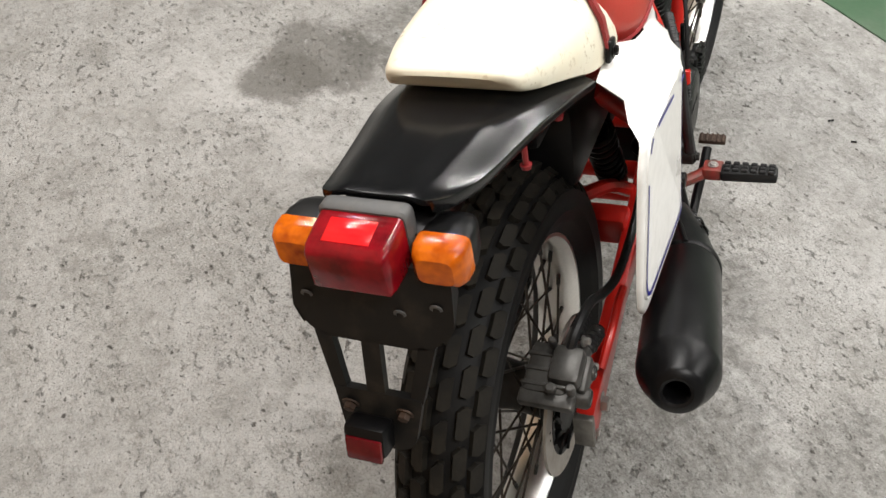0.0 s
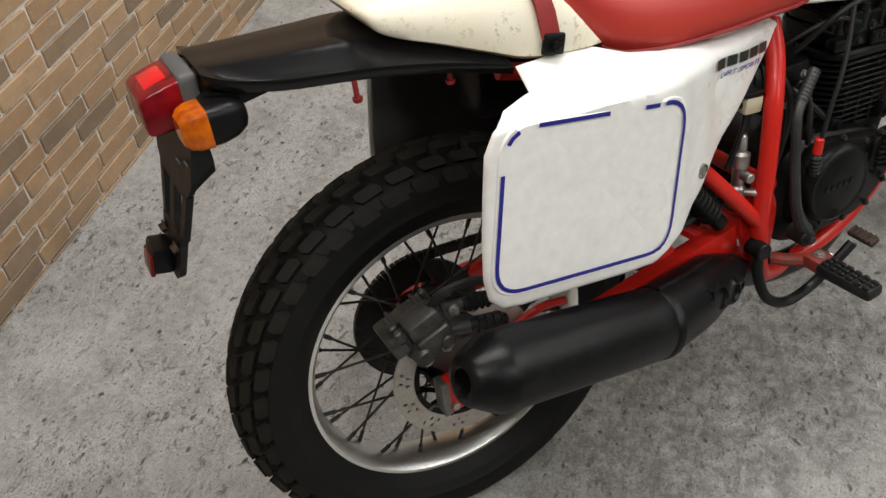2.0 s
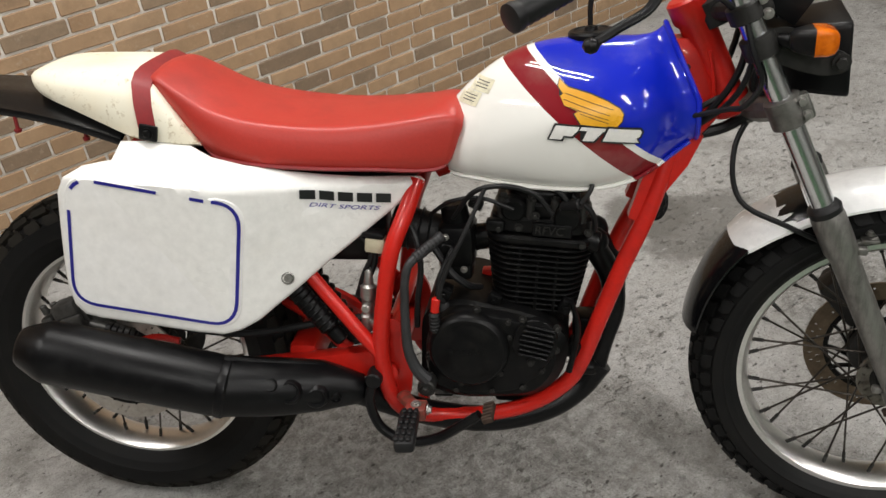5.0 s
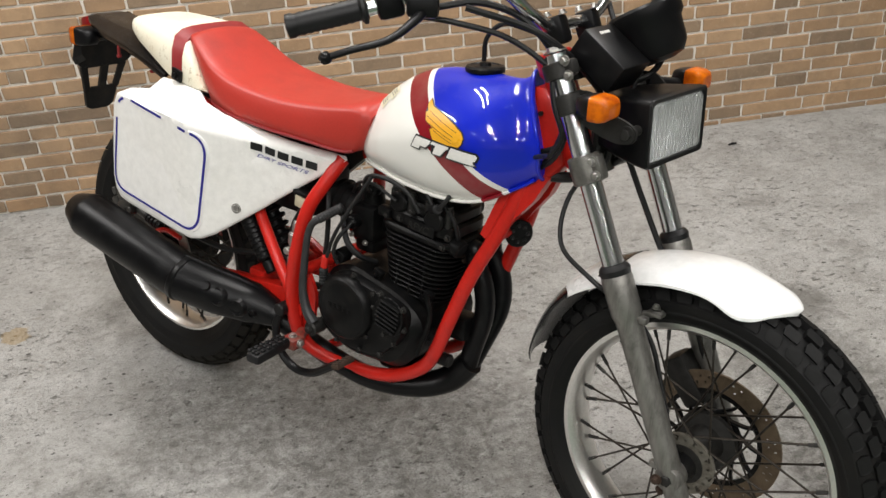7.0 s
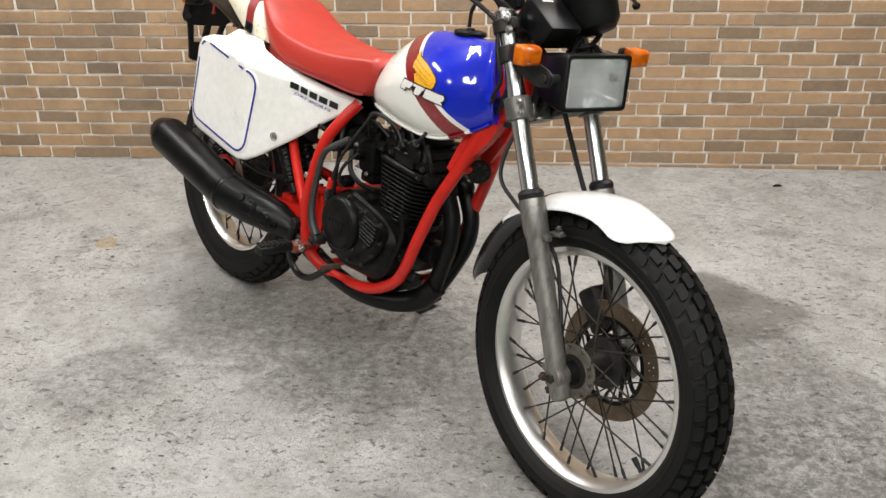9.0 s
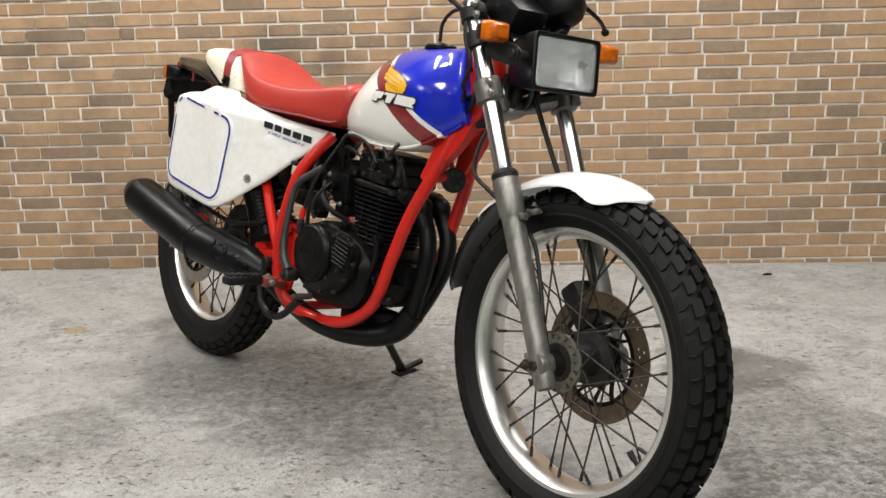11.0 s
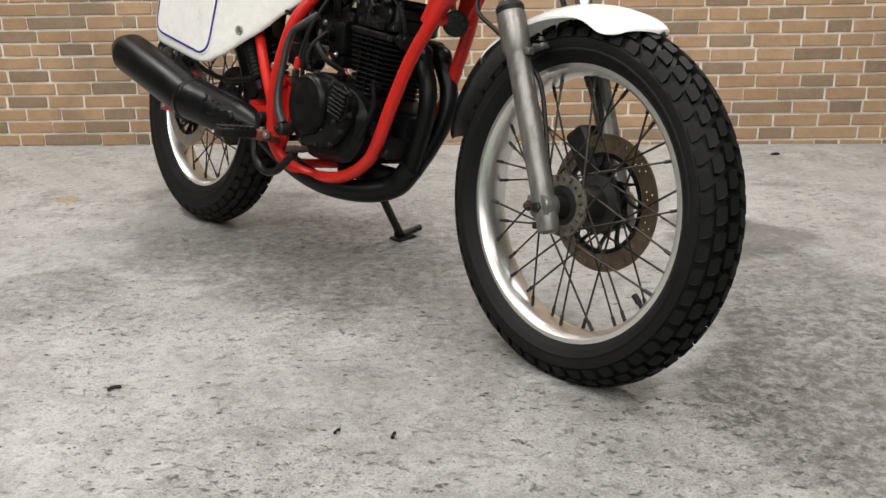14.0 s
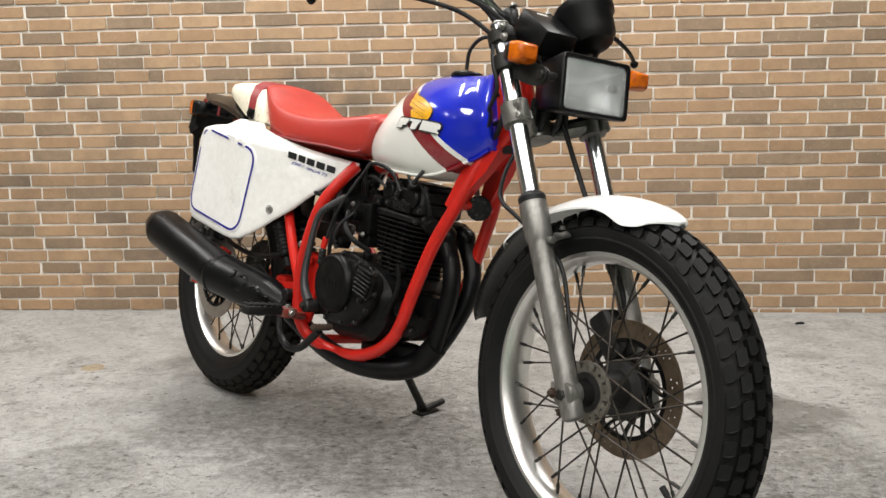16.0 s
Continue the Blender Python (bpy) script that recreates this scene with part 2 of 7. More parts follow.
WET = [(2.06, -0.52, 0.20), (2.00, -0.38, 0.13)]


def floor_material():
    m = Mat("stained_concrete")
    co = m.coords()
    # a wandering copy of the coordinates, so that no mark is round
    wander = m.n("ShaderNodeTexNoise", Scale=38.0, Detail=4.0, Roughness=0.7)
    m.link(co, wander.inputs["Vector"])
    lean = m.n("ShaderNodeVectorMath")
    lean.operation = "MULTIPLY_ADD"
    m.link(wander.outputs["Color"], lean.inputs[0])
    lean.inputs[1].default_value = (0.024, 0.024, 0.0)
    m.link(co, lean.inputs[2])
    warped = lean.outputs["Vector"]
    streak = m.n("ShaderNodeMapping")
    streak.inputs["Scale"].default_value = (1.0, 1.7, 1.0)
    streak.inputs["Rotation"].default_value = (0, 0, 0.55)
    m.link(warped, streak.inputs["Vector"])
    bent = streak.outputs["Vector"]
    big, mid, fine = m.noise(1.6, 6.0, 0.6, co), m.noise(8.0, 11.0, 0.74, co, 0.35), m.noise(48.0, 8.0, 0.76, co)
    grit, patch = m.noise(230.0, 4.0, 0.7, co), m.noise(2.3, 5.0, 0.62, co, 0.4)
    c = m.mix(m.ramp(big, (0.36, 0.0), (0.64, 1.0)), (0.365, 0.357, 0.338, 1), (0.475, 0.468, 0.452, 1))
    c = m.mix(m.ramp(mid, (0.46, 0.0), (0.66, 0.62)), c, (0.235, 0.226, 0.205, 1))
    c = m.mix(m.ramp(mid, (0.30, 0.55), (0.44, 0.0)), c, (0.54, 0.535, 0.52, 1))
    c = m.mix(m.ramp(fine, (0.52, 0.0), (0.66, 0.62)), c, (0.185, 0.176, 0.158, 1))
    c = m.mix(m.ramp(fine, (0.34, 0.5), (0.45, 0.0)), c, (0.56, 0.55, 0.53, 1))
    # the bare grain: dark hollows and pale grains of sand
    worn_off = m.ramp(patch, (0.36, 0.35), (0.60, 1.0))
    c = m.mix(m.math("MULTIPLY", m.ramp(grit, (0.36, 0.75), (0.47, 0.0)), worn_off), c, (0.150, 0.142, 0.128, 1))
    c = m.mix(m.math("MULTIPLY", m.ramp(grit, (0.57, 0.0), (0.68, 0.7)), worn_off), c, (0.63, 0.62, 0.60, 1))
    # oily flecks and scuffs, thick inside some patches only
    fleck = m.noise(30.0, 7.0, 0.74, bent)
    fleck = m.math("MULTIPLY", m.ramp(fleck, (0.575, 0.0), (0.635, 1.0)), m.ramp(patch, (0.40, 0.25), (0.58, 1.0)))
    c = m.mix(m.math("MULTIPLY", fleck, 0.55), c, (0.060, 0.055, 0.047, 1))
    small = m.noise(105.0, 5.0, 0.72, bent)
    small = m.math("MULTIPLY", m.ramp(small, (0.60, 0.0), (0.67, 0.8)), m.ramp(patch, (0.34, 0.4), (0.62, 1.0)))
    c = m.mix(small, c, (0.055, 0.050, 0.044, 1))
    # broad stains with ragged edges, and shade under the bike painted in likewise
    stain_shade = None
    rag = m.noise(5.0, 10.0, 0.80, co, 0.4)
    for sx, sy, sr, k in STAINS_AND_SHADE:
        d = m.n("ShaderNodeVectorMath")
        d.operation = "DISTANCE"
        m.link(co, d.inputs[0])
        d.inputs[1].default_value = (sx, sy, 0)
        v = m.math("SUBTRACT", m.math("ADD", rag, 0.14), m.math("MULTIPLY", d.outputs["Value"], 0.62 / sr))
        v = m.math("MULTIPLY", m.math("MULTIPLY", v, 6.5), k)
        v = m.math("MINIMUM", m.math("MAXIMUM", v, 0.0), 0.92 * k)
        stain_shade = v if stain_shade is None else m.math("MAXIMUM", stain_shade, v)
    # a smooth damp patch
    for sx, sy, sr in WET:
        d = m.n("ShaderNodeVectorMath")
        d.operation = "DISTANCE"
        m.link(co, d.inputs[0])
        d.inputs[1].default_value = (sx, sy, 0)
        v = m.math("SUBTRACT", m.math("ADD", rag, 0.12), m.math("MULTIPLY", d.outputs["Value"], 0.62 / sr))
        c = m.mix(m.math("MINIMUM", m.math("MAXIMUM", m.math("MULTIPLY", v, 4.0), 0.0), 0.72), c, (0.125, 0.118, 0.105, 1))
    # inside these patches the dark colour lies in blotches and specks
    blot = m.ramp(m.noise(34.0, 10.0, 0.84, co, 0.4), (0.43, 0.30), (0.56, 1.0))
    c = m.mix(m.math("MULTIPLY", stain_shade, blot), c, (0.050, 0.047, 0.040, 1))
    # thin cloudy grime, pale scraped places and brown smears
    cloud = m.noise(3.6, 11.0, 0.76, co, 0.3)
    c = m.mix(m.ramp(cloud, (0.53, 0.0), (0.66, 0.42)), c, (0.135, 0.128, 0.113, 1))
    scrape = m.noise(13.0, 9.0, 0.78, bent, 0.6)
    c = m.mix(m.ramp(scrape, (0.58, 0.0), (0.70, 0.6)), c, (0.56, 0.555, 0.545, 1))
    smear = m.noise(8.0, 9.0, 0.76, bent, 0.8)
    c = m.mix(m.ramp(smear, (0.60, 0.0), (0.72, 0.4)), c, (0.20, 0.165, 0.125, 1))
    # single dark pits and chips of uneven outline
    for scale, size, keep, tone in ((30.0, 0.16, 0.66, (0.045, 0.040, 0.035, 1)), (75.0, 0.17, 0.72, (0.055, 0.05, 0.044, 1))):
        cell = m.n("ShaderNodeTexVoronoi")
        cell.inputs["Scale"].default_value = scale
        m.link(bent, cell.inputs["Vector"])
        pick = m.n("ShaderNodeSeparateColor")
        m.link(cell.outputs["Color"], pick.inputs[0])
        edge = m.math("ADD", cell.outputs["Distance"], m.math("MULTIPLY", m.math("SUBTRACT", fine, 0.5), 0.9))
        dot = m.math("MULTIPLY", m.ramp(edge, (size * 0.5, 0.85), (size * 1.3, 0.0)), m.ramp(pick.outputs[0], (keep, 0.0), (keep + 0.02, 1.0)))
        c = m.mix(dot, c, tone)
    # one rusty yellow spot
    d = m.n("ShaderNodeVectorMath")
    d.operation = "DISTANCE"
    m.link(co, d.inputs[0])
    d.inputs[1].default_value = RUST_SPOT
    v = m.math("SUBTRACT", m.math("MULTIPLY", m.noise(30.0, 6.0, 0.75, co), 0.085), d.outputs["Value"])
    c = m.mix(m.math("MINIMUM", m.math("MAXIMUM", m.math("MULTIPLY", v, 70.0), 0.0), 0.5), c, (0.34, 0.22, 0.06, 1))
    r = m.math("MULTIPLY_ADD", mid, 0.3, 0.58)
    height = m.math("ADD", m.math("MULTIPLY", fine, 1.1), m.math("MULTIPLY", grit, 0.55))
    m.bump(m.math("SUBTRACT", height, m.math("MULTIPLY", m.math("ADD", fleck, small), 0.5)), 1.0, 0.0055)
    return m.set(Base_Color=c, Roughness=r, Specular_IOR_Level=0.3)


RUST_SPOT = (0.12, -0.15, 0.0)
M_FLOOR = floor_material()
M_GREEN = worn("green_floor_paint", (0.045, 0.10, 0.05, 1), (0.10, 0.13, 0.09, 1), 0.45, 0, 4, (0.45, 0.8), 60, 0.1)
# tones of the unseen walls and ceiling, set for the light they throw back
M_ROOM = worn("pale_bounce_wall", (0.52, 0.515, 0.50, 1), (0.44, 0.435, 0.42, 1), 0.8, 0, 2)
M_CEIL = worn("grey_ceiling_board", (0.28, 0.28, 0.275, 1), (0.23, 0.23, 0.225, 1), 0.85, 0, 3)
M_FITTING = worn("white_lamp_metal", (0.8, 0.8, 0.78, 1), (0.7, 0.7, 0.68, 1), 0.4, 0, 8)


def brick_material(name, a, b):
    m = Mat(name)
    info = m.n("ShaderNodeObjectInfo")
    geo = m.n("ShaderNodeNewGeometry")
    rnd = m.math("FRACT", m.math("ADD", info.outputs["Random"], geo.outputs["Random Per Island"]))
    co = geo.outputs["Position"]
    cloud, fine = m.noise(9.0, 5.0, 0.65, co), m.noise(150.0, 4.0, 0.7, co)
    c = m.mix(rnd, a, b)
    c = m.mix(m.ramp(cloud, (0.35, 0.0), (0.75, 0.5)), c, shade(a, 0.72))
    blot = m.noise(30.0, 6.0, 0.7, co)
    c = m.mix(m.ramp(blot, (0.45, 0.0), (0.72, 0.45)), c, shade(a, 0.6))
    pale = m.noise(55.0, 5.0, 0.7, co)
    c = m.mix(m.ramp(pale, (0.58, 0.0), (0.74, 0.4)), c, (0.50, 0.42, 0.32, 1))
    # a broad soot smudge and a grimy band along the floor
    smut = m.ramp(m.noise(2.2, 4.0, 0.6, co), (0.50, 0.0), (0.68, 0.4))
    for where, reach in (((0.62, 0.662, 0.84), 0.16), ((0.85, 0.662, 0.80), 0.12), ((1.17, 0.662, 0.89), 0.10)):
        d = m.n("ShaderNodeVectorMath")
        d.operation = "DISTANCE"
        m.link(co, d.inputs[0])
        d.inputs[1].default_value = where
        v = m.math("SUBTRACT", 1.0, m.math("DIVIDE", d.outputs["Value"], reach))
        v = m.math("MULTIPLY", m.math("MAXIMUM", m.math("ADD", v, m.math("SUBTRACT", m.noise(14.0, 5.0, 0.6, co), 0.5)), 0.0), 0.9)
        smut = m.math("MAXIMUM", smut, m.math("MINIMUM", v, 0.6))
    c = m.mix(smut, c, (0.075, 0.062, 0.050, 1))
    c = m.mix(m.ramp(fine, (0.55, 0.0), (0.8, 0.4)), c, shade(b, 1.35))
    m.bump(m.math("ADD", m.math("MULTIPLY", fine, 0.5), cloud), 0.35, 0.0015)
    return m.set(Base_Color=c, Roughness=0.72)


M_BRICK = brick_material("tan_brick", (0.345, 0.217, 0.120, 1), (0.43, 0.287, 0.168, 1))
M_BRICK_DARK = brick_material("brown_grey_brick", (0.225, 0.156, 0.099, 1), (0.30, 0.213, 0.136, 1))
M_MORTAR = worn("pale_mortar", (0.80, 0.765, 0.70, 1), (0.62, 0.57, 0.49, 1), 0.85, 0, 20, (0.45, 0.8), 200, 0.4)


# ---- mesh helpers ----
def finish(bm, name, material, parent=None, label="", smooth=35):
    """Links a bmesh as one mesh object."""
    bmesh.ops.recalc_face_normals(bm, faces=bm.faces)
    me = bpy.data.meshes.new(name)
    bm.to_mesh(me)
    bm.free()
    for m in material if isinstance(material, (list, tuple)) else (material,):
        me.materials.append(m)
    if smooth:
        me.shade_smooth()
        me.set_sharp_from_angle(angle=radians(smooth))
    ob = new(name, me)
    ob.parent = parent
    if label:
        tagged(ob, label)
    return ob


def part(name, bm, material, parent, label="", smooth=35):
    return finish(bm, name, material, parent, label, smooth)


def group(name, parent):
    ob = new(name)
    ob.parent = parent
    ob.empty_display_size = 0.02
    return ob


def frame_at(p, d, up=(0, 0, 1)):
    """A matrix at p whose z runs along d."""
    z = Vector(d).normalized()
    u = Vector(up)
    if abs(z.dot(u)) > 0.99:
        u = Vector((1, 0, 0))
    x = u.cross(z).normalized()
    y = z.cross(x)
    m = Matrix((x, y, z)).transposed().to_4x4()
    m.translation = Vector(p)
    return m


def box(bm, size, m=Matrix(), bevel=0.0, segs=2, taper=None):
    """A box of that size at m, with rounded edges; taper scales the +z end."""
    verts = bmesh.ops.create_cube(bm, size=1.0)["verts"]
    for v in verts:
        k = taper if taper and v.co.z > 0 else (1, 1)
        v.co = Vector((v.co.x * size[0] * k[0], v.co.y * size[1] * k[1], v.co.z * size[2]))
    if bevel:
        edges = list({e for v in verts for e in v.link_edges})
        made = bmesh.ops.bevel(bm, geom=edges, offset=bevel, segments=segs, profile=0.5, affect="EDGES")
        verts = list({v for f in made["faces"] for v in f.verts} | {v for v in verts if v.is_valid})
    for v in verts:
        v.co = m @ v.co
    return bm


def rings(bm, loops, closed=True, cap=True):
    """Joins rings of points by quads."""
    rows = [[bm.verts.new(p) for p in loop] for loop in loops]
    n = len(rows[0])
    for a, b in zip(rows, rows[1:]):
        for i in range(n if closed else n - 1):
            j = (i + 1) % n
            bm.faces.new((a[i], a[j], b[j], b[i]))
    if cap and closed:
        bm.faces.new(rows[0][::-1])
        bm.faces.new(rows[-1])
    return bm


def lathe(bm, profile, m=Matrix(), segs=32, cap=True):
    """Turns rows of (radius, height) about the z axis of m."""
    loops = [[m @ Vector((r * math.cos(2 * math.pi * i / segs), r * math.sin(2 * math.pi * i / segs), h)) for i in range(segs)] for r, h in profile]
    return rings(bm, loops, True, cap)


def cyl(bm, a, b, r, r2=None, segs=16, edge=0.0):
    """A round bar from a to b."""
    a, b = Vector(a), Vector(b)
    h = (b - a).length
    r2 = r if r2 is None else r2
    e = min(edge, r * 0.5, h * 0.4)
    prof = [(r - e, 0), (r, e), (r2, h - e), (r2 - e, h)] if e else [(r, 0), (r2, h)]
    return lathe(bm, prof, frame_at(a, b - a), segs)


def smooth_path(pts, steps=6):
    """A Catmull-Rom line through the points."""
    p = [Vector(q) for q in pts]
    if len(p) < 3:
        return p
    p = [p[0] * 2 - p[1]] + p + [p[-1] * 2 - p[-2]]
    out = []
    for i in range(1, len(p) - 2):
        for s in range(steps):
            t = s / steps
            out.append(0.5 * ((2 * p[i]) + (p[i + 1] - p[i - 1]) * t + (2 * p[i - 1] - 5 * p[i] + 4 * p[i + 1] - p[i + 2]) * t * t
                              + (3 * p[i] - p[i - 1] - 3 * p[i + 1] + p[i + 2]) * t ** 3))
    return out + [p[-2]]


def tube(bm, pts, r, segs=10, steps=6, radii=None, flat=1.0):
    """A round tube along a smooth line; radii, if given, one for each point."""
    line = smooth_path(pts, steps)
    n = len(line)
    up = Vector((0, 0, 1))
    loops, last = [], None
    for i, p in enumerate(line):
        d = (line[min(i + 1, n - 1)] - line[max(i - 1, 0)]).normalized()
        x = (last - d * last.dot(d)) if last else up.cross(d)
        if x.length < 1e-4:
            x = Vector((1, 0, 0)).cross(d)
        x.normalize()
        last = x
        y = d.cross(x)
        k = r
        if radii:
            u = i / (n - 1) * (len(radii) - 1)
            j = min(int(u), len(radii) - 2)
            k = radii[j] + (radii[j + 1] - radii[j]) * (u - j)
        loops.append([p + x * k * math.cos(2 * math.pi * s / segs) + y * k * flat * math.sin(2 * math.pi * s / segs) for s in range(segs)])
    return rings(bm, loops)


def plate(bm, outline, depth, m=Matrix(), bevel=0.0):
    """A flat plate of that outline (in the xy plane of m), with thickness along z."""
    low = [bm.verts.new((x, y, 0)) for x, y in outline]
    high = [bm.verts.new((x, y, depth)) for x, y in outline]
    n = len(low)
    bm.faces.new(low[::-1])
    top = bm.faces.new(high)
    for i in range(n):
        bm.faces.new((low[i], low[(i + 1) % n], high[(i + 1) % n], high[i]))
    verts = low + high
    if bevel:
        made = bmesh.ops.bevel(bm, geom=list(top.edges), offset=bevel, segments=2, profile=0.5, affect="EDGES")
        verts = [v for v in verts if v.is_valid] + made["verts"]
    for v in set(verts):
        v.co = m @ v.co
    return bm


def bolt(bm, p, d, r=0.006, h=0.006):
    """A hexagonal bolt head on a washer."""
    m = frame_at(p, d)
    lathe(bm, [(r * 1.5, 0), (r * 1.5, h * 0.25)], m, 14)
    lathe(bm, [(r, h * 0.25), (r, h * 0.9), (r * 0.85, h)], m, 6)
    return bm


def round_outline(pts, r, n=4):
    """A polygon with rounded corners."""
    out = []
    k = len(pts)
    for i in range(k):
        a, b, c = Vector(pts[i - 1]), Vector(pts[i]), Vector(pts[(i + 1) % k])
        rr = min(r, (a - b).length * 0.45, (c - b).length * 0.45)
        p, q = b + (a - b).normalized() * rr, b + (c - b).normalized() * rr
        for s in range(n + 1):
            t = s / n
            out.append(tuple((p * (1 - t) ** 2 + b * 2 * t * (1 - t) + q * t * t)))
    return out


def lerp_table(table, x):
    """Rows of (x, a, b, ...): the values at x."""
    if x <= table[0][0]:
        return table[0][1:]
    for p, q in zip(table, table[1:]):
        if x <= q[0]:
            t = (x - p[0]) / (q[0] - p[0])
            t = t * t * (3 - 2 * t) * 0.5 + t * 0.5
            return tuple(a + (b - a) * t for a, b in zip(p[1:], q[1:]))
    return table[-1][1:]


def smooth_table(table, x):
    """Rows of (x, a, b, ...): the values at x on a smooth curve through the rows."""
    n = len(table)
    x = min(max(x, table[0][0]), table[-1][0])
    i = max(k for k in range(n - 1) if table[k][0] <= x)
    p, q = table[i], table[i + 1]
    h = q[0] - p[0]
    t = (x - p[0]) / h

    def slope(k, j):
        a, b = table[max(k - 1, 0)], table[min(k + 1, n - 1)]
        return (b[j] - a[j]) / (b[0] - a[0])

    return tuple((2 * t ** 3 - 3 * t * t + 1) * p[j] + (t ** 3 - 2 * t * t + t) * h * slope(i, j) + (3 * t * t - 2 * t ** 3) * q[j] + (t ** 3 - t * t) * h * slope(i + 1, j)
                 for j in range(1, len(p)))


# ---- the room ----
WALL_Y = 0.662
bm = bmesh.new()
box(bm, (12.0, 9.0, 0.2), Matrix.Translation((1.2, -3.6, -0.1)))
tagged(finish(bm, "floor", M_FLOOR, smooth=0), "grey stained concrete workshop floor with oily flecks", "floor", kind="structure")
bm = bmesh.new()
plate(bm, [(3.44, -1.09), (7.1, -0.32), (7.1, -7.9), (-4.7, -7.9), (-4.7, -1.96), (2.9, -1.95)], 0.004, Matrix.Translation((0, 0, 0.0)))
tagged(finish(bm, "green_floor_paint", M_GREEN, smooth=0), "worn green painted area on the concrete floor", "floor paint", kind="structure")
bm = bmesh.new()
box(bm, (12.0, 0.12, CEILING + 0.2), Matrix.Translation((1.2, WALL_Y + 0.066, CEILING / 2)))
wall = tagged(finish(bm, "wall_north", M_MORTAR, smooth=0), "tan brick-tile wall with pale mortar joints", "wall", kind="structure")
# the brick courses rise a little against the floor, which falls towards the east
wall.matrix_world = Matrix.Translation((-0.4, 0.636, 0)) @ pose(0, 0, 0, 0, -0.36, 0.5) @ Matrix.Translation((0.4, -WALL_Y, 0))
# three walls out of view, added to close the room and bounce light
for wname, size, where in (("wall_south", (12.0, 0.1, CEILING), (1.2, -8.05, CEILING / 2)), ("wall_west", (0.1, 8.7, CEILING), (-4.85, -3.65, CEILING / 2)),
                           ("wall_east", (0.1, 8.7, CEILING), (7.25, -3.65, CEILING / 2))):
    bm = bmesh.new()
    box(bm, size, Matrix.Translation(where))
    tagged(finish(bm, wname, M_ROOM, smooth=0), "plain pale wall out of view, added to bounce light", "wall", kind="structure")
# the ceiling is out of view too; its grey holds the bounce down
bm = bmesh.new()
box(bm, (12.2, 9.0, 0.1), Matrix.Translation((1.2, -3.65, CEILING + 0.05)))
tagged(finish(bm, "ceiling", M_CEIL, smooth=0), "plain grey ceiling out of view, toned to limit bounce", "ceiling", kind="structure")
bm = bmesh.new()
box(bm, (0.26, 1.3, 0.07), Matrix.Translation((0, 0, 0)), 0.01)
fitting = tagged(finish(bm, "ceiling_light", M_FITTING), "white twin-tube ceiling light fitting, out of view", "ceiling light", "ceiling lights")
fitting.location = (LAMPS[0][0], LAMPS[0][1], CEILING - 0.036)
# the added fill row gets the same fittings, all out of view
for lx, ly in LAMPS[1:]:
    copy_thing(fitting, pose(lx, ly, CEILING - 0.036))


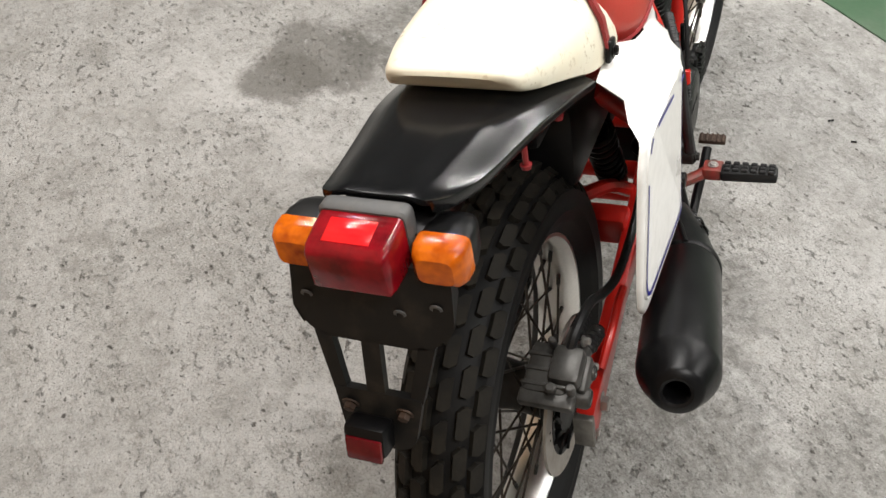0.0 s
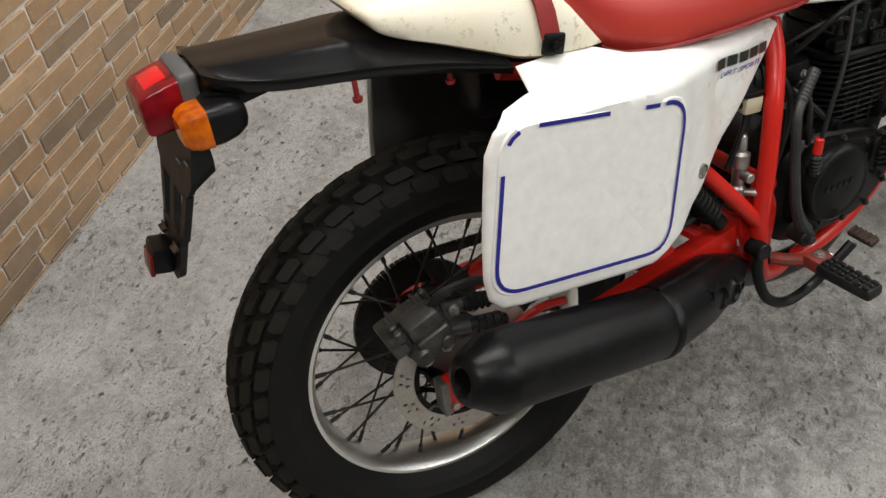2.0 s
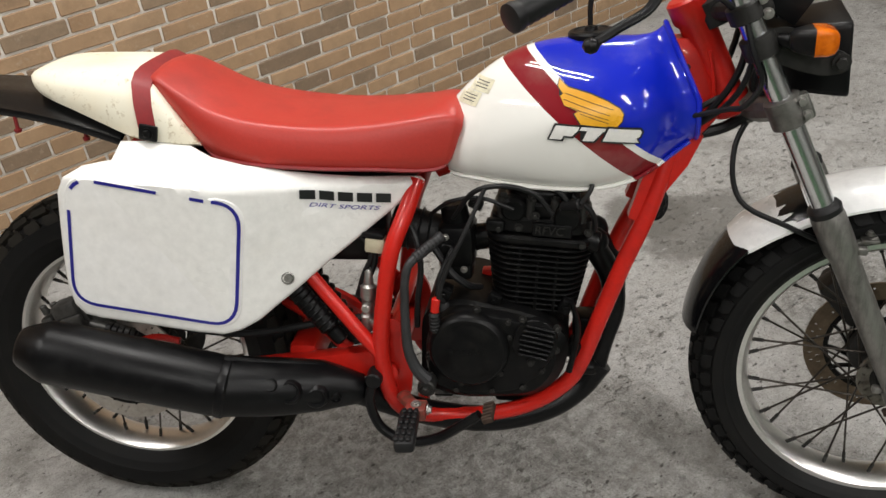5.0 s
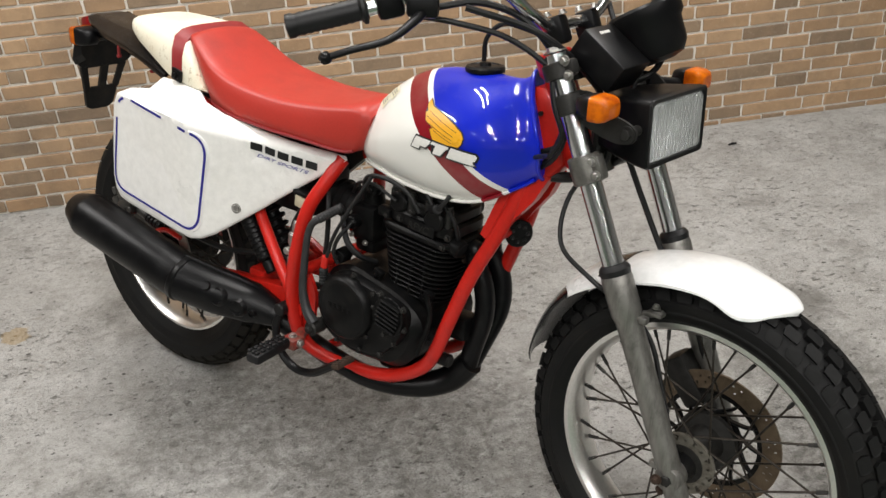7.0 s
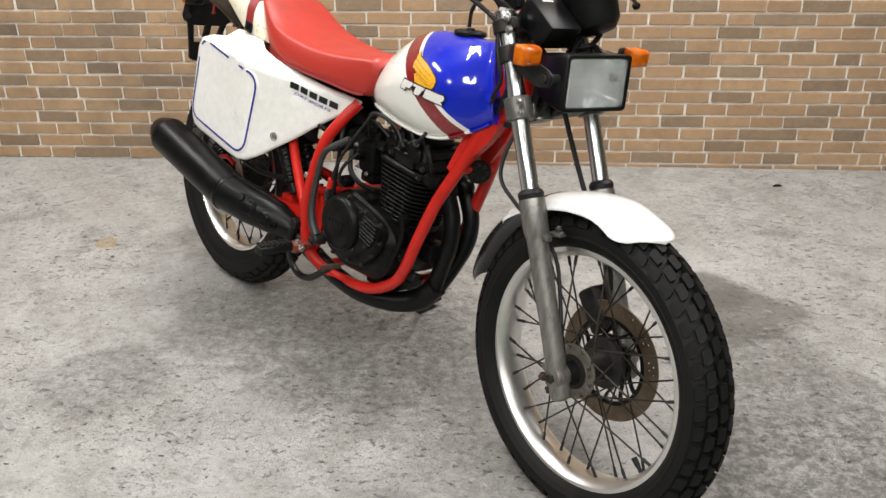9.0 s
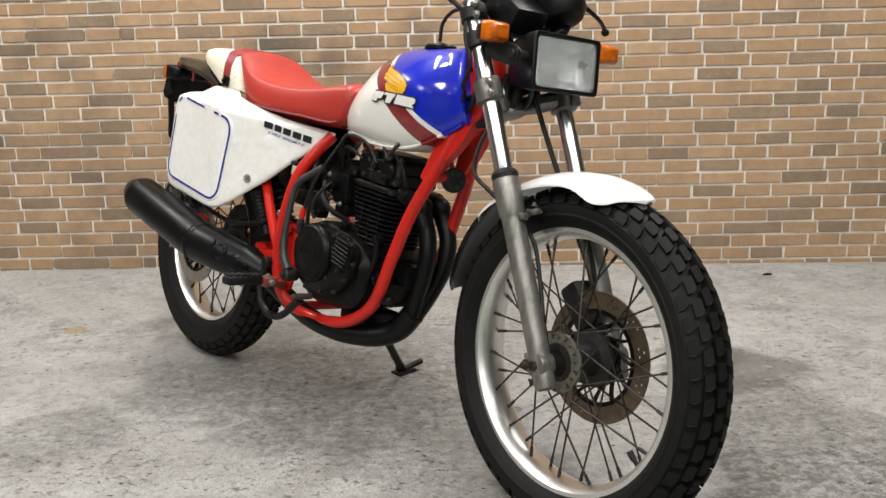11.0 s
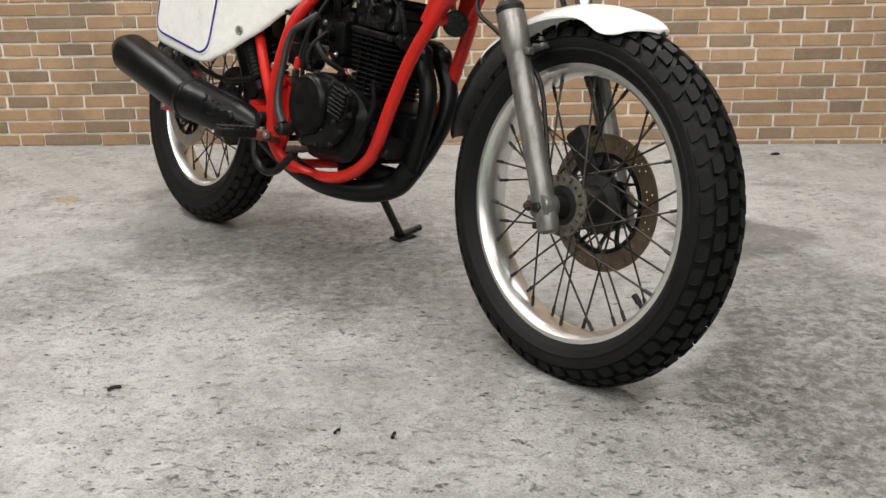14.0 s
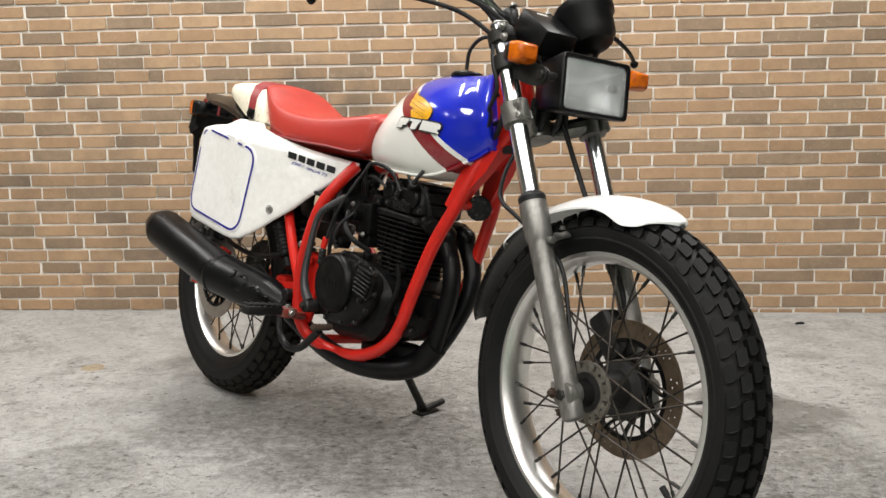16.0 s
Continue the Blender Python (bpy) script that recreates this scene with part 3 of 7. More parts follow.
def wall_bricks():
    """Bricks in courses of 49 mm. One sheet of nine courses repeats along and up the wall: each row gives the joints in
    centimetres from the sheet's edge, and the places of the dark bricks."""
    rows = [((6, 22.6, 35.5, 46.5, 57, 70.2), (0, 4)), ((3, 16.5, 33.8, 49.5, 62.5, 79), (2,)), ((8, 24, 37, 46.5, 69, 82.5), (3, 5)),
            ((0, 16, 33, 50.5, 63, 80.5), (1, 4)), ((6.5, 15, 25, 41, 54.5, 71, 83.5), (5,)), ((3.5, 16.8, 34, 50, 64, 79), (2,)),
            ((7, 20.5, 37, 54, 67.5, 85), (4,)), ((8, 23, 36, 52, 70, 83.5), (2,)), ((4.5, 17, 32.5, 49, 62, 78.5), (1, 5))]
    sheet, course, gap, edge = 0.878, 0.049, 0.0078, 1.857
    DROPS = {0: 0, 1: 4, 2: 1, -1: 5, -2: 3, -3: 2, -4: 7}
    near, far_mesh = [], []
    rng = random.Random(4)
    for s in range(-8, 7):
        drop, after = (DROPS.get(k, (5 * k) % 9) for k in (s, s + 1))
        for r in range(-2, 56):
            joints, dark = rows[(r + drop) % 9]
            for i, a in enumerate(joints):
                b = joints[i + 1] if i + 1 < len(joints) else rows[(r + after) % 9][0][0] + sheet * 100
                x0, x1 = edge + s * sheet + a / 100 + gap / 2, edge + s * sheet + b / 100 - gap / 2
                cx, w = (x0 + x1) / 2, x1 - x0
                if not -4.7 < cx < 7.1:
                    continue
                z = r * course + 0.024
                row = (cx, z, w, i in dark, rng.uniform(-0.0012, 0.0012), rng.uniform(-0.004, 0.004))
                (near if -0.75 < cx < 0.45 and r < 25 or 1.9 < cx < 2.5 and r < 16 else far_mesh).append(row)
    cache = {}

    def brick_loops(w, cx=0.0, y0=0.0, z=0.0):
        """Three rings of a hand-pressed brick: rounded corners and a slightly wavy outline."""
        h, d, e, c = course - gap, 0.0035, 0.0022, rng.uniform(0.0015, 0.0042)
        a, b = w / 2, h / 2
        ring = [(-a + c, -b), (0, -b), (a - c, -b), (a, -b + c), (a, b - c), (a - c, b), (0, b), (-a + c, b), (-a, b - c), (-a, -b + c)]
        ring = [(x + rng.uniform(-0.0012, 0.0012), q + rng.uniform(-0.0012, 0.0012)) for x, q in ring]
        return [[(cx + x * (1 - inset / a), y0 + depth, z + q * (1 - inset / b)) for x, q in ring] for inset, depth in ((0, 0.01), (0, -d + e), (e, -d))]

    def brick_mesh(w, kind):
        """A brick with softened edges, proud of the joints."""
        bm = bmesh.new()
        rings(bm, brick_loops(w))
        bmesh.ops.recalc_face_normals(bm, faces=bm.faces)
        me = bpy.data.meshes.new("brick")
        bm.to_mesh(me)
        bm.free()
        me.materials.append(M_BRICK_DARK if kind else M_BRICK)
        return me

    near.sort(key=lambda b: abs(b[0] - 0.2))
    for cx, z, w, kind, dy, tw in near[:300]:
        key = (round(w, 2), kind, rng.randrange(3))
        cache[key] = cache.get(key) or brick_mesh(key[0], kind)
        ob = new("brick", cache[key])
        ob.parent = wall
        ob.matrix_basis = pose(cx, WALL_Y + 0.0035 + dy, z, 0, tw * 60, 0)
    for kind in (True, False):
        bm = bmesh.new()
        for cx, z, w, k, dy, tw in near[300:] + far_mesh:
            if k != kind:
                continue
            rings(bm, brick_loops(w, cx, WALL_Y + 0.0035 + dy, z))
        tagged(finish(bm, "brickwork", M_BRICK_DARK if kind else M_BRICK, wall, smooth=0), kind="stuff")


# ---- the motorcycle: x ahead, y to its left, z up, leaning on its side stand ----
AXLE_Z, BASE = 0.33, 1.315
LEAN_DEG, HEAD_DEG, DIP_DEG, STEER_DEG = -10.0, -45.75, 0.8, -4.6
bike = new("motorcycle")
bike.matrix_world = Matrix.Translation((0.649, -0.3218, 0.3155)) @ pose(0, 0, 0, 0, 0, HEAD_DEG) @ pose(0, 0, 0, 0, DIP_DEG) @ pose(0, 0, 0, LEAN_DEG) @ Matrix.Translation((0, 0, -AXLE_Z))
tagged(bike, "white, red and blue dirt-track motorcycle leaning on its side stand", "motorcycle")
FORK_DIR = Vector((-0.416, 0, 0.909))
STEER_AT = Vector((1.05, 0, 0.766))
STEER = Matrix.Translation(STEER_AT) @ Matrix.Rotation(radians(STEER_DEG), 4, FORK_DIR) @ Matrix.Translation(-STEER_AT)


def turned(bm):
    """Turns a part of the front end with the handlebar."""
    bmesh.ops.transform(bm, matrix=STEER, verts=bm.verts)
    return bm


def mirrored(pts):
    return [(x, -y, z) for x, y, z in pts]


# wheels
def make_wheel(name, at, rear, fix, label):
    """at: the axle's middle; fix: what is done to each mesh at the end. The rear wheel is an inch smaller, with a fatter tyre."""
    big, crown, half, rim_r = (0.319, 0.056, 0.057, 0.2255) if rear else (0.3165, 0.052, 0.051, 0.2425)
    k_rim = rim_r - 0.2435

    def tyre_radius(a):
        """Radius of the tread face at the across-angle a, and its offset sideways."""
        return big - crown + crown * math.cos(a), half * math.sin(a)

    def side_wall(r):
        """A radius of the sidewall's pattern, fitted between rim and tread."""
        u = (r - 0.236) / 0.054
        return (0.236 + k_rim) * (1 - u) + (big - 0.038) * u

    wheel = group(name, bike)
    tagged(wheel, label)
    m = Matrix.Translation(at) @ Matrix.Rotation(radians(-90), 4, "X")   # z of m runs to the bike's left
    # carcass
    prof = [(0.236, -0.030), (0.242, -0.036), (0.252, -0.0435), (0.254, -0.0452), (0.264, -0.0488), (0.266, -0.0505), (0.269, -0.0505), (0.271, -0.0495), (0.280, -0.0512), (0.290, -0.0505)]
    prof = [(side_wall(r), h * half / 0.0525) for r, h in prof]
    prof += [(tyre_radius(radians(d))[0] - 0.0118 * math.cos(radians(d)), tyre_radius(radians(d))[1] * (1 - 0.10 * abs(math.sin(radians(d))))) for d in (-62, -50, -38, -25, -12, 0, 12, 25, 38, 50, 62)]
    prof += [(r, -h) for r, h in prof[:10][::-1]]
    bm = bmesh.new()
    lathe(bm, prof, m, 96, False)
    part("tyre", fix(bm), M_TYRE, wheel, "black tyre with plain sidewalls")
    # tread blocks: six staggered rows of six-cornered blocks, each a part of its own
    turn = STEER if fix is turned else Matrix()
    count = 42 if rear else 50
    rows = ((-71, -51, 0.0), (-45.5, -29, 0.42), (-20.5, -4.5, 0.05), (4.5, 20.5, 0.55), (29, 45.5, 0.05), (51, 71, 0.47)) if rear else ((-71, -49.5, 0.0), (-45.5, -26, 0.42), (-21.5, -2.5, 0.05), (2.5, 21.5, 0.55), (26, 45.5, 0.05), (49.5, 71, 0.47))
    for lo, hi, shift in rows:
        mid = (lo + hi) / 2
        sign = 1 if mid > 0 else -1
        span = (0.76 if rear else 0.70) / count * 2 * math.pi
        base, top = [], []
        for d, u in ((lo, 0.0), (mid, -0.09), (hi, 0.03), (hi, 0.86), (mid, 1.0), (lo, 0.93)):
            th = (u + 0.16 * sign * (d - mid) / 20) * span
            for dest, h, inset in ((base, -0.0135, 0), (top, 0.0, 0.9)):
                dd = d + (mid - d) * 0.06 * inset
                tt = th + (0.45 * span - th) * 0.05 * inset
                r, w = tyre_radius(radians(dd))
                r, w = r + h * math.cos(radians(dd)), w + h * math.sin(radians(dd))
                dest.append((r * math.cos(tt), r * math.sin(tt), w))
        bm = bmesh.new()
        rings(bm, [base, top])
        bmesh.ops.recalc_face_normals(bm, faces=bm.faces)
        me = bpy.data.meshes.new("tread_block")
        bm.to_mesh(me)
        bm.free()
        me.materials.append(M_TREAD if rear else M_TREAD_FRONT)
        for k in range(count):
            ob = new("tread_block", me)
            ob.parent = wheel
            ob.matrix_basis = turn @ m @ Matrix.Rotation((k + shift) / count * 2 * math.pi, 4, "Z")
    # rim
    bm = bmesh.new()
    lathe(bm, [(r + k_rim, h * 0.93) for r, h in [(0.2435, -0.035), (0.2435, -0.031), (0.236, -0.030), (0.234, -0.026), (0.231, -0.014), (0.231, 0.014), (0.234, 0.026), (0.236, 0.030), (0.2435, 0.031),
               (0.2435, 0.036), (0.232, 0.0365), (0.226, 0.030), (0.221, 0.016), (0.219, 0.0), (0.221, -0.016), (0.226, -0.030), (0.232, -0.0365), (0.2435, -0.036)]], m, 96, False)
    part("rim", fix(bm), M_ALLOY, wheel, "dull polished alloy rim")
    # hub
    bm = bmesh.new()
    if rear:
        prof = [(0.020, -0.062), (0.052, -0.060), (0.056, -0.052), (0.040, -0.045), (0.034, 0.0), (0.040, 0.040), (0.062, 0.046), (0.062, 0.054), (0.022, 0.06)]
    else:
        prof = [(0.018, -0.050), (0.034, -0.048), (0.036, -0.040), (0.032, -0.030), (0.028, 0.0), (0.034, 0.030), (0.052, 0.036), (0.054, 0.044), (0.02, 0.052)]
    lathe(bm, prof, m, 36)
    part("hub", fix(bm), M_HUB, wheel, "dark cast alloy hub")
    if not rear:
        bm = bmesh.new()
        n = 72
        radii = (0.026, 0.041, 0.0465, 0.0535)
        for zz in (-0.047, -0.041):
            grid = [[bm.verts.new(m @ Vector((r * math.cos(2 * math.pi * i / n), r * math.sin(2 * math.pi * i / n), zz))) for i in range(n)] for r in radii]
            for j in range(3):
                for i in range(n):
                    if j == 1 and i % 4 == 1:
                        continue
                    bm.faces.new((grid[j][i], grid[j][(i + 1) % n], grid[j + 1][(i + 1) % n], grid[j + 1][i]))
        lathe(bm, [(radii[-1], -0.047), (radii[-1], -0.041)], m, n, False)
        part("hub_flange", fix(bm), M_FLANGE, wheel, "drilled, stained alloy hub flange")
    # spokes, crossing in pairs
    flange = 0.048
    for k in range(36):
        side = -1 if k % 2 else 1
        cross = 1 if (k // 2) % 2 else -1
        a = 2 * math.pi * k / 36
        h = a + cross * radians(62)
        bm = bmesh.new()
        p = m @ Vector((flange * math.cos(h), flange * math.sin(h), side * (0.043 + 0.004 * cross)))
        q = m @ Vector(((0.2215 + k_rim) * math.cos(a), (0.2215 + k_rim) * math.sin(a), side * 0.008))
        e = p + (q - p) * 0.90
        cyl(bm, p, e, 0.0019, segs=6)
        part("spoke", fix(bm), M_SPOKE, wheel)
        bm = bmesh.new()
        cyl(bm, e, q, 0.0032, segs=6)
        part("spoke_nipple", fix(bm), M_HUB, wheel)
    bm = bmesh.new()
    th = radians(25 if rear else 40)
    p = m @ Vector(((0.222 + k_rim) * math.cos(th), (0.222 + k_rim) * math.sin(th), 0))
    q = m @ Vector(((0.190 + k_rim) * math.cos(th), (0.190 + k_rim) * math.sin(th), 0))
    cyl(bm, p, q, 0.0042, segs=10)
    cyl(bm, p + (q - p) * 0.5, q, 0.0058, segs=10)
    part("valve", fix(bm), M_CABLE, wheel, "black valve cap")
    # disc: a drilled ring on a spidered carrier
    side, inner, outer = (-0.074, 0.080, 0.112) if rear else (0.056, 0.088, 0.122)
    bm = bmesh.new()
    holes, per = 30, 3
    n = 180
    ring_rows = [inner] + [inner + (outer - inner) * f for f in (0.28, 0.44, 0.60, 0.76)] + [outer]
    for sidez in (side - 0.002, side + 0.002):
        grid = [[bm.verts.new(m @ Vector((r * math.cos(2 * math.pi * i / n), r * math.sin(2 * math.pi * i / n), sidez))) for i in range(n)] for r in ring_rows]
        for j in range(len(ring_rows) - 1):
            for i in range(n):
                group_i, inside = (i // 15), i % 15
                if j in (1, 3) and inside in ((3, 7) if j == 1 else (5, 9)):
                    continue
                bm.faces.new((grid[j][i], grid[j][(i + 1) % n], grid[j + 1][(i + 1) % n], grid[j + 1][i]))
    lathe(bm, [(outer, side - 0.002), (outer, side + 0.002)], m, n, False)
    lathe(bm, [(inner, side - 0.002), (inner, side + 0.002)], m, n, False)
    part("brake_disc", fix(bm), M_DISC_REAR if rear else M_DISC, wheel, "drilled steel brake disc" if rear else "tan discoloured drilled brake disc")
    bm = bmesh.new()
    lathe(bm, [(0.022, side - 0.004), (0.052, side - 0.004), (0.054, side + 0.004), (0.022, side + 0.005)], m, 32)
    for k in range(12):
        a = 2 * math.pi * k / 12
        p0, p1 = Vector((0.050 * math.cos(a), 0.050 * math.sin(a), side)), Vector((inner * 1.02 * math.cos(a + 0.45), inner * 1.02 * math.sin(a + 0.45), side))
        tube(bm, [m @ p0, m @ ((p0 + p1) / 2 + Vector((-math.sin(a), math.cos(a), 0)) * 0.006), m @ p1], 0.0065, 6, 3, None, 0.45)
    lathe(bm, [(inner - 0.006, side - 0.003), (inner + 0.002, side - 0.003), (inner + 0.002, side + 0.003), (inner - 0.006, side + 0.003), (inner - 0.006, side - 0.003)], m, 60, False)
    part("disc_carrier", fix(bm), M_ENGINE, wheel, "black spidered disc carrier")
    return wheel


make_wheel("rear_wheel", (0, 0, AXLE_Z), True, lambda b: b, "spoked rear wheel with block-tread tyre")
make_wheel("front_wheel", (BASE, -0.008, AXLE_Z + 0.001), False, turned, "spoked front wheel with block-tread tyre")

# frame
R_TUBE = 0.0138
CRADLE = [(0.556, -0.050, 0.672), (0.540, -0.080, 0.630), (0.515, -0.108, 0.568), (0.497, -0.122, 0.47), (0.489, -0.124, 0.395), (0.498, -0.120, 0.315), (0.528, -0.104, 0.270),
          (0.60, -0.082, 0.250), (0.68, -0.077, 0.257), (0.737, -0.073, 0.276), (0.785, -0.071, 0.310), (0.812, -0.071, 0.350), (0.843, -0.070, 0.435), (0.879, -0.065, 0.531),
          (0.918, -0.050, 0.619), (0.945, -0.031, 0.700), (0.962, -0.018, 0.755)]
frame_tubes = group("frame", bike)
for pts in (CRADLE, mirrored(CRADLE)):
    bm = bmesh.new()
    tube(bm, pts, R_TUBE, 14, 5)
    part("cradle_tube", bm, M_RED, frame_tubes, "glossy red frame tube, scuffed")
STAY = [(0.26, -0.060, 0.655), (0.33, -0.084, 0.580), (0.378, -0.102, 0.527), (0.440, -0.117, 0.452), (0.486, -0.124, 0.395)]
for pts in (STAY, mirrored(STAY)):
    bm = bmesh.new()
    tube(bm, pts, 0.0120, 12, 4)
    part("seat_stay", bm, M_RED, frame_tubes)
RAIL = [(0.57, -0.030, 0.700), (0.42, -0.060, 0.706), (0.24, -0.078, 0.714), (0.16, -0.076, 0.728), (0.10, -0.070, 0.744)]
for pts in (RAIL, mirrored(RAIL)):
    bm = bmesh.new()
    tube(bm, pts, 0.011, 10, 4)
    part("seat_rail", bm, M_RED, frame_tubes)
for pts in ([(0.955, 0, 0.845), (0.88, 0, 0.800), (0.74, 0, 0.735), (0.58, 0, 0.68)],):
    bm = bmesh.new()
    tube(bm, pts, 0.021, 12, 4)
    part("backbone", bm, M_RED, frame_tubes)
for x0, w0, z0, r0 in ((0.512, 0.118, 0.445, 0.012), (0.497, 0.12, 0.355, 0.016), (0.54, 0.098, 0.265, 0.011), (0.918, 0.045, 0.615, 0.011)):
    bm = bmesh.new()
    cyl(bm, (x0, -w0, z0), (x0, w0, z0), r0)
    part("cross_tube", bm, M_RED, frame_tubes)
for y0 in (-0.108, 0.100):
    bm = bmesh.new()
    plate(bm, round_outline([(0.462, 0.40), (0.505, 0.47), (0.540, 0.40), (0.530, 0.30), (0.49, 0.285)], 0.02), 0.008, Matrix(((1, 0, 0, 0), (0, 0, 1, y0), (0, 1, 0, 0), (0, 0, 0, 1))), 0.002)
    part("pivot_plate", bm, M_RED, frame_tubes)
# head stock and its gusset
bm = bmesh.new()
lathe(bm, [(0.027, -0.088), (0.031, -0.084), (0.031, -0.060), (0.026, -0.052), (0.026, 0.062), (0.031, 0.070), (0.031, 0.098), (0.027, 0.102)], frame_at((1.005, 0, 0.842), FORK_DIR), 24)
part("head_tube", bm, M_RED, frame_tubes)
bm = bmesh.new()
loops = []
for z, x0, x1, w in ((0.690, 0.915, 0.955, 0.034), (0.720, 0.920, 0.985, 0.036), (0.760, 0.930, 1.020, 0.034), (0.80, 0.935, 1.015, 0.030), (0.84, 0.925, 1.000, 0.028), (0.862, 0.920, 0.990, 0.027), (0.877, 0.925, 0.978, 0.022)):
    loops.append([(x, y, z) for x, y in round_outline([(x0, -w), (x1, -w * 0.8), (x1, w * 0.8), (x0, w)], 0.014, 3)])
rings(bm, loops)
part("head_gusset", bm, M_RED, frame_tubes, "red pressed-steel steering head gusset")
bm = bmesh.new()
for s in (-1, 1):
    loops = []
    for x, z, h in ((0.895, 0.604, 0.018), (0.92, 0.655, 0.030), (0.945, 0.70, 0.042), (0.965, 0.745, 0.045)):
        y = -0.046 + (x - 0.895) * 0.35
        loops.append([(x + dx, s * (y + dy), z + dz) for dx, dz, dy in ((-h * 0.5, h * 0.4, -0.012), (h * 0.7, -h * 0.3, -0.010), (h * 0.7, -h * 0.3, 0.012), (-h * 0.5, h * 0.4, 0.012))])
    rings(bm, loops)
part("downtube_gusset", bm, M_RED, frame_tubes)

# a hole, two weld beads and a cable clip on the gusset's right face
bm = bmesh.new()
lathe(bm, [(0.0042, -0.003), (0.0042, 0.0012), (0.001, 0.0012)], frame_at((0.968, -0.0305, 0.838), (0, -1, 0)), 14)
part("gusset_hole", bm, M_CABLE, frame_tubes)
for pts in ([(0.940, -0.0335, 0.80), (0.946, -0.034, 0.775), (0.944, -0.0355, 0.75)], [(0.998, -0.028, 0.86), (1.006, -0.029, 0.82), (1.008, -0.030, 0.775)]):
    bm = bmesh.new()
    tube(bm, pts, 0.0028, 8, 5)
    part("weld_bead", bm, M_RED, frame_tubes)
bm = bmesh.new()
tube(bm, [(0.948, -0.036, 0.772), (0.985, -0.040, 0.780), (1.015, -0.042, 0.795)], 0.0045, 8, 5)
part("cable_clip", bm, M_CABLE, frame_tubes)

# swing arm
arm = group("swing_arm", bike)
for s in (-1, 1):
    bm = bmesh.new()
    loops = []
    for x, z, h, w, y in ((-0.052, 0.332, 0.054, 0.026, 0.112), (0.05, 0.334, 0.050, 0.026, 0.106), (0.20, 0.334, 0.040, 0.026, 0.097), (0.34, 0.346, 0.050, 0.030, 0.092), (0.47, 0.360, 0.050, 0.030, 0.085)):
        loops.append([(x, s * y + dy, z + dz) for dy, dz in round_outline([(-w / 2, -h / 2), (w / 2, -h / 2), (w / 2, h / 2), (-w / 2, h / 2)], 0.006, 2)])
    rings(bm, loops)
    part("arm_beam", bm, M_RED, arm, "red box-section swing arm, chipped at the end")
    bm = bmesh.new()
    box(bm, (0.012, 0.027, 0.054), Matrix.Translation((-0.056, s * 0.112, 0.332)), 0.002)
    part("end_cap", bm, M_CAST, arm, "bare worn metal end cap")
    bm = bmesh.new()
    bolt(bm, (-0.005, s * 0.119, 0.330), (0, s, 0), 0.011, 0.014)
    bolt(bm, (-0.045, s * 0.121, 0.318), (0, s, 0), 0.006, 0.008)
    part("axle_nut", bm, M_STEEL, arm)
bm = bmesh.new()
cyl(bm, (0, -0.12, AXLE_Z), (0, 0.12, AXLE_Z), 0.009)
part("rear_axle", bm, M_STEEL, arm)
bm = bmesh.new()
box(bm, (0.05, 0.17, 0.05), Matrix.Translation((0.34, 0, 0.36)), 0.01)
tube(bm, [(0.42, -0.07, 0.37), (0.36, -0.05, 0.42), (0.30, -0.02, 0.44)], 0.012, 8, 4)
tube(bm, [(0.42, 0.07, 0.37), (0.36, 0.05, 0.42), (0.30, 0.02, 0.44)], 0.012, 8, 4)
part("arm_bridge", bm, M_RED, arm)
bm = bmesh.new()
tube(bm, [(0.02, -0.118, 0.372), (0.06, -0.124, 0.405), (0.10, -0.124, 0.418), (0.14, -0.122, 0.41)], 0.006, 8, 5)
part("hose_guide", bm, M_RED, arm)

# rear brake
caliper = group("rear_brake_caliper", bike)
bm = bmesh.new()
mc = Matrix.Translation((-0.062, -0.078, 0.437)) @ Matrix.Rotation(radians(-18), 4, "Y")
box(bm, (0.070, 0.058, 0.050), mc, 0.008)
part("caliper_body", bm, M_CALIPER, caliper, "grimy cast alloy brake caliper")
bm = bmesh.new()
box(bm, (0.050, 0.040, 0.030), mc @ Matrix.Translation((0.004, -0.022, 0.022)), 0.008)
part("caliper_bridge", bm, M_CALIPER, caliper)
for dx in (-0.024, -0.004, 0.016):
    bm = bmesh.new()
    box(bm, (0.006, 0.062, 0.054), mc @ Matrix.Translation((dx, -0.001, 0)), 0.002)
    part("caliper_rib", bm, M_CALIPER, caliper)
for dx, dz, r, reach in ((-0.018, -0.012, 0.014, 0.054), (0.018, -0.014, 0.011, 0.052)):
    bm = bmesh.new()
    lathe(bm, [(r, 0), (r, reach - 0.028), (r * 0.8, reach - 0.024), (r * 0.72, reach - 0.026), (r * 0.3, reach - 0.026)], frame_at(mc @ Vector((dx, -0.022, dz)), mc.to_3x3() @ Vector((0, -1, 0))), 20)
    part("piston_cap", bm, M_CALIPER, caliper)
for p, q, r in (((-0.030, -0.036, 0.026), (-0.030, -0.036, 0.044), 0.006), ((0.028, 0.0, 0.026), (0.028, 0.0, 0.046), 0.005), ((-0.030, -0.010, 0.024), (-0.030, -0.010, 0.036), 0.007)):
    bm = bmesh.new()
    cyl(bm, mc @ Vector(p), mc @ Vector(q), r, segs=12, edge=0.002)
    part("caliper_stud", bm, M_CALIPER, caliper)
bm = bmesh.new()
box(bm, (0.022, 0.070, 0.018), mc @ Matrix.Translation((-0.038, -0.004, 0.012)), 0.004)
part("caliper_lug", bm, M_CALIPER, caliper)
bm = bmesh.new()
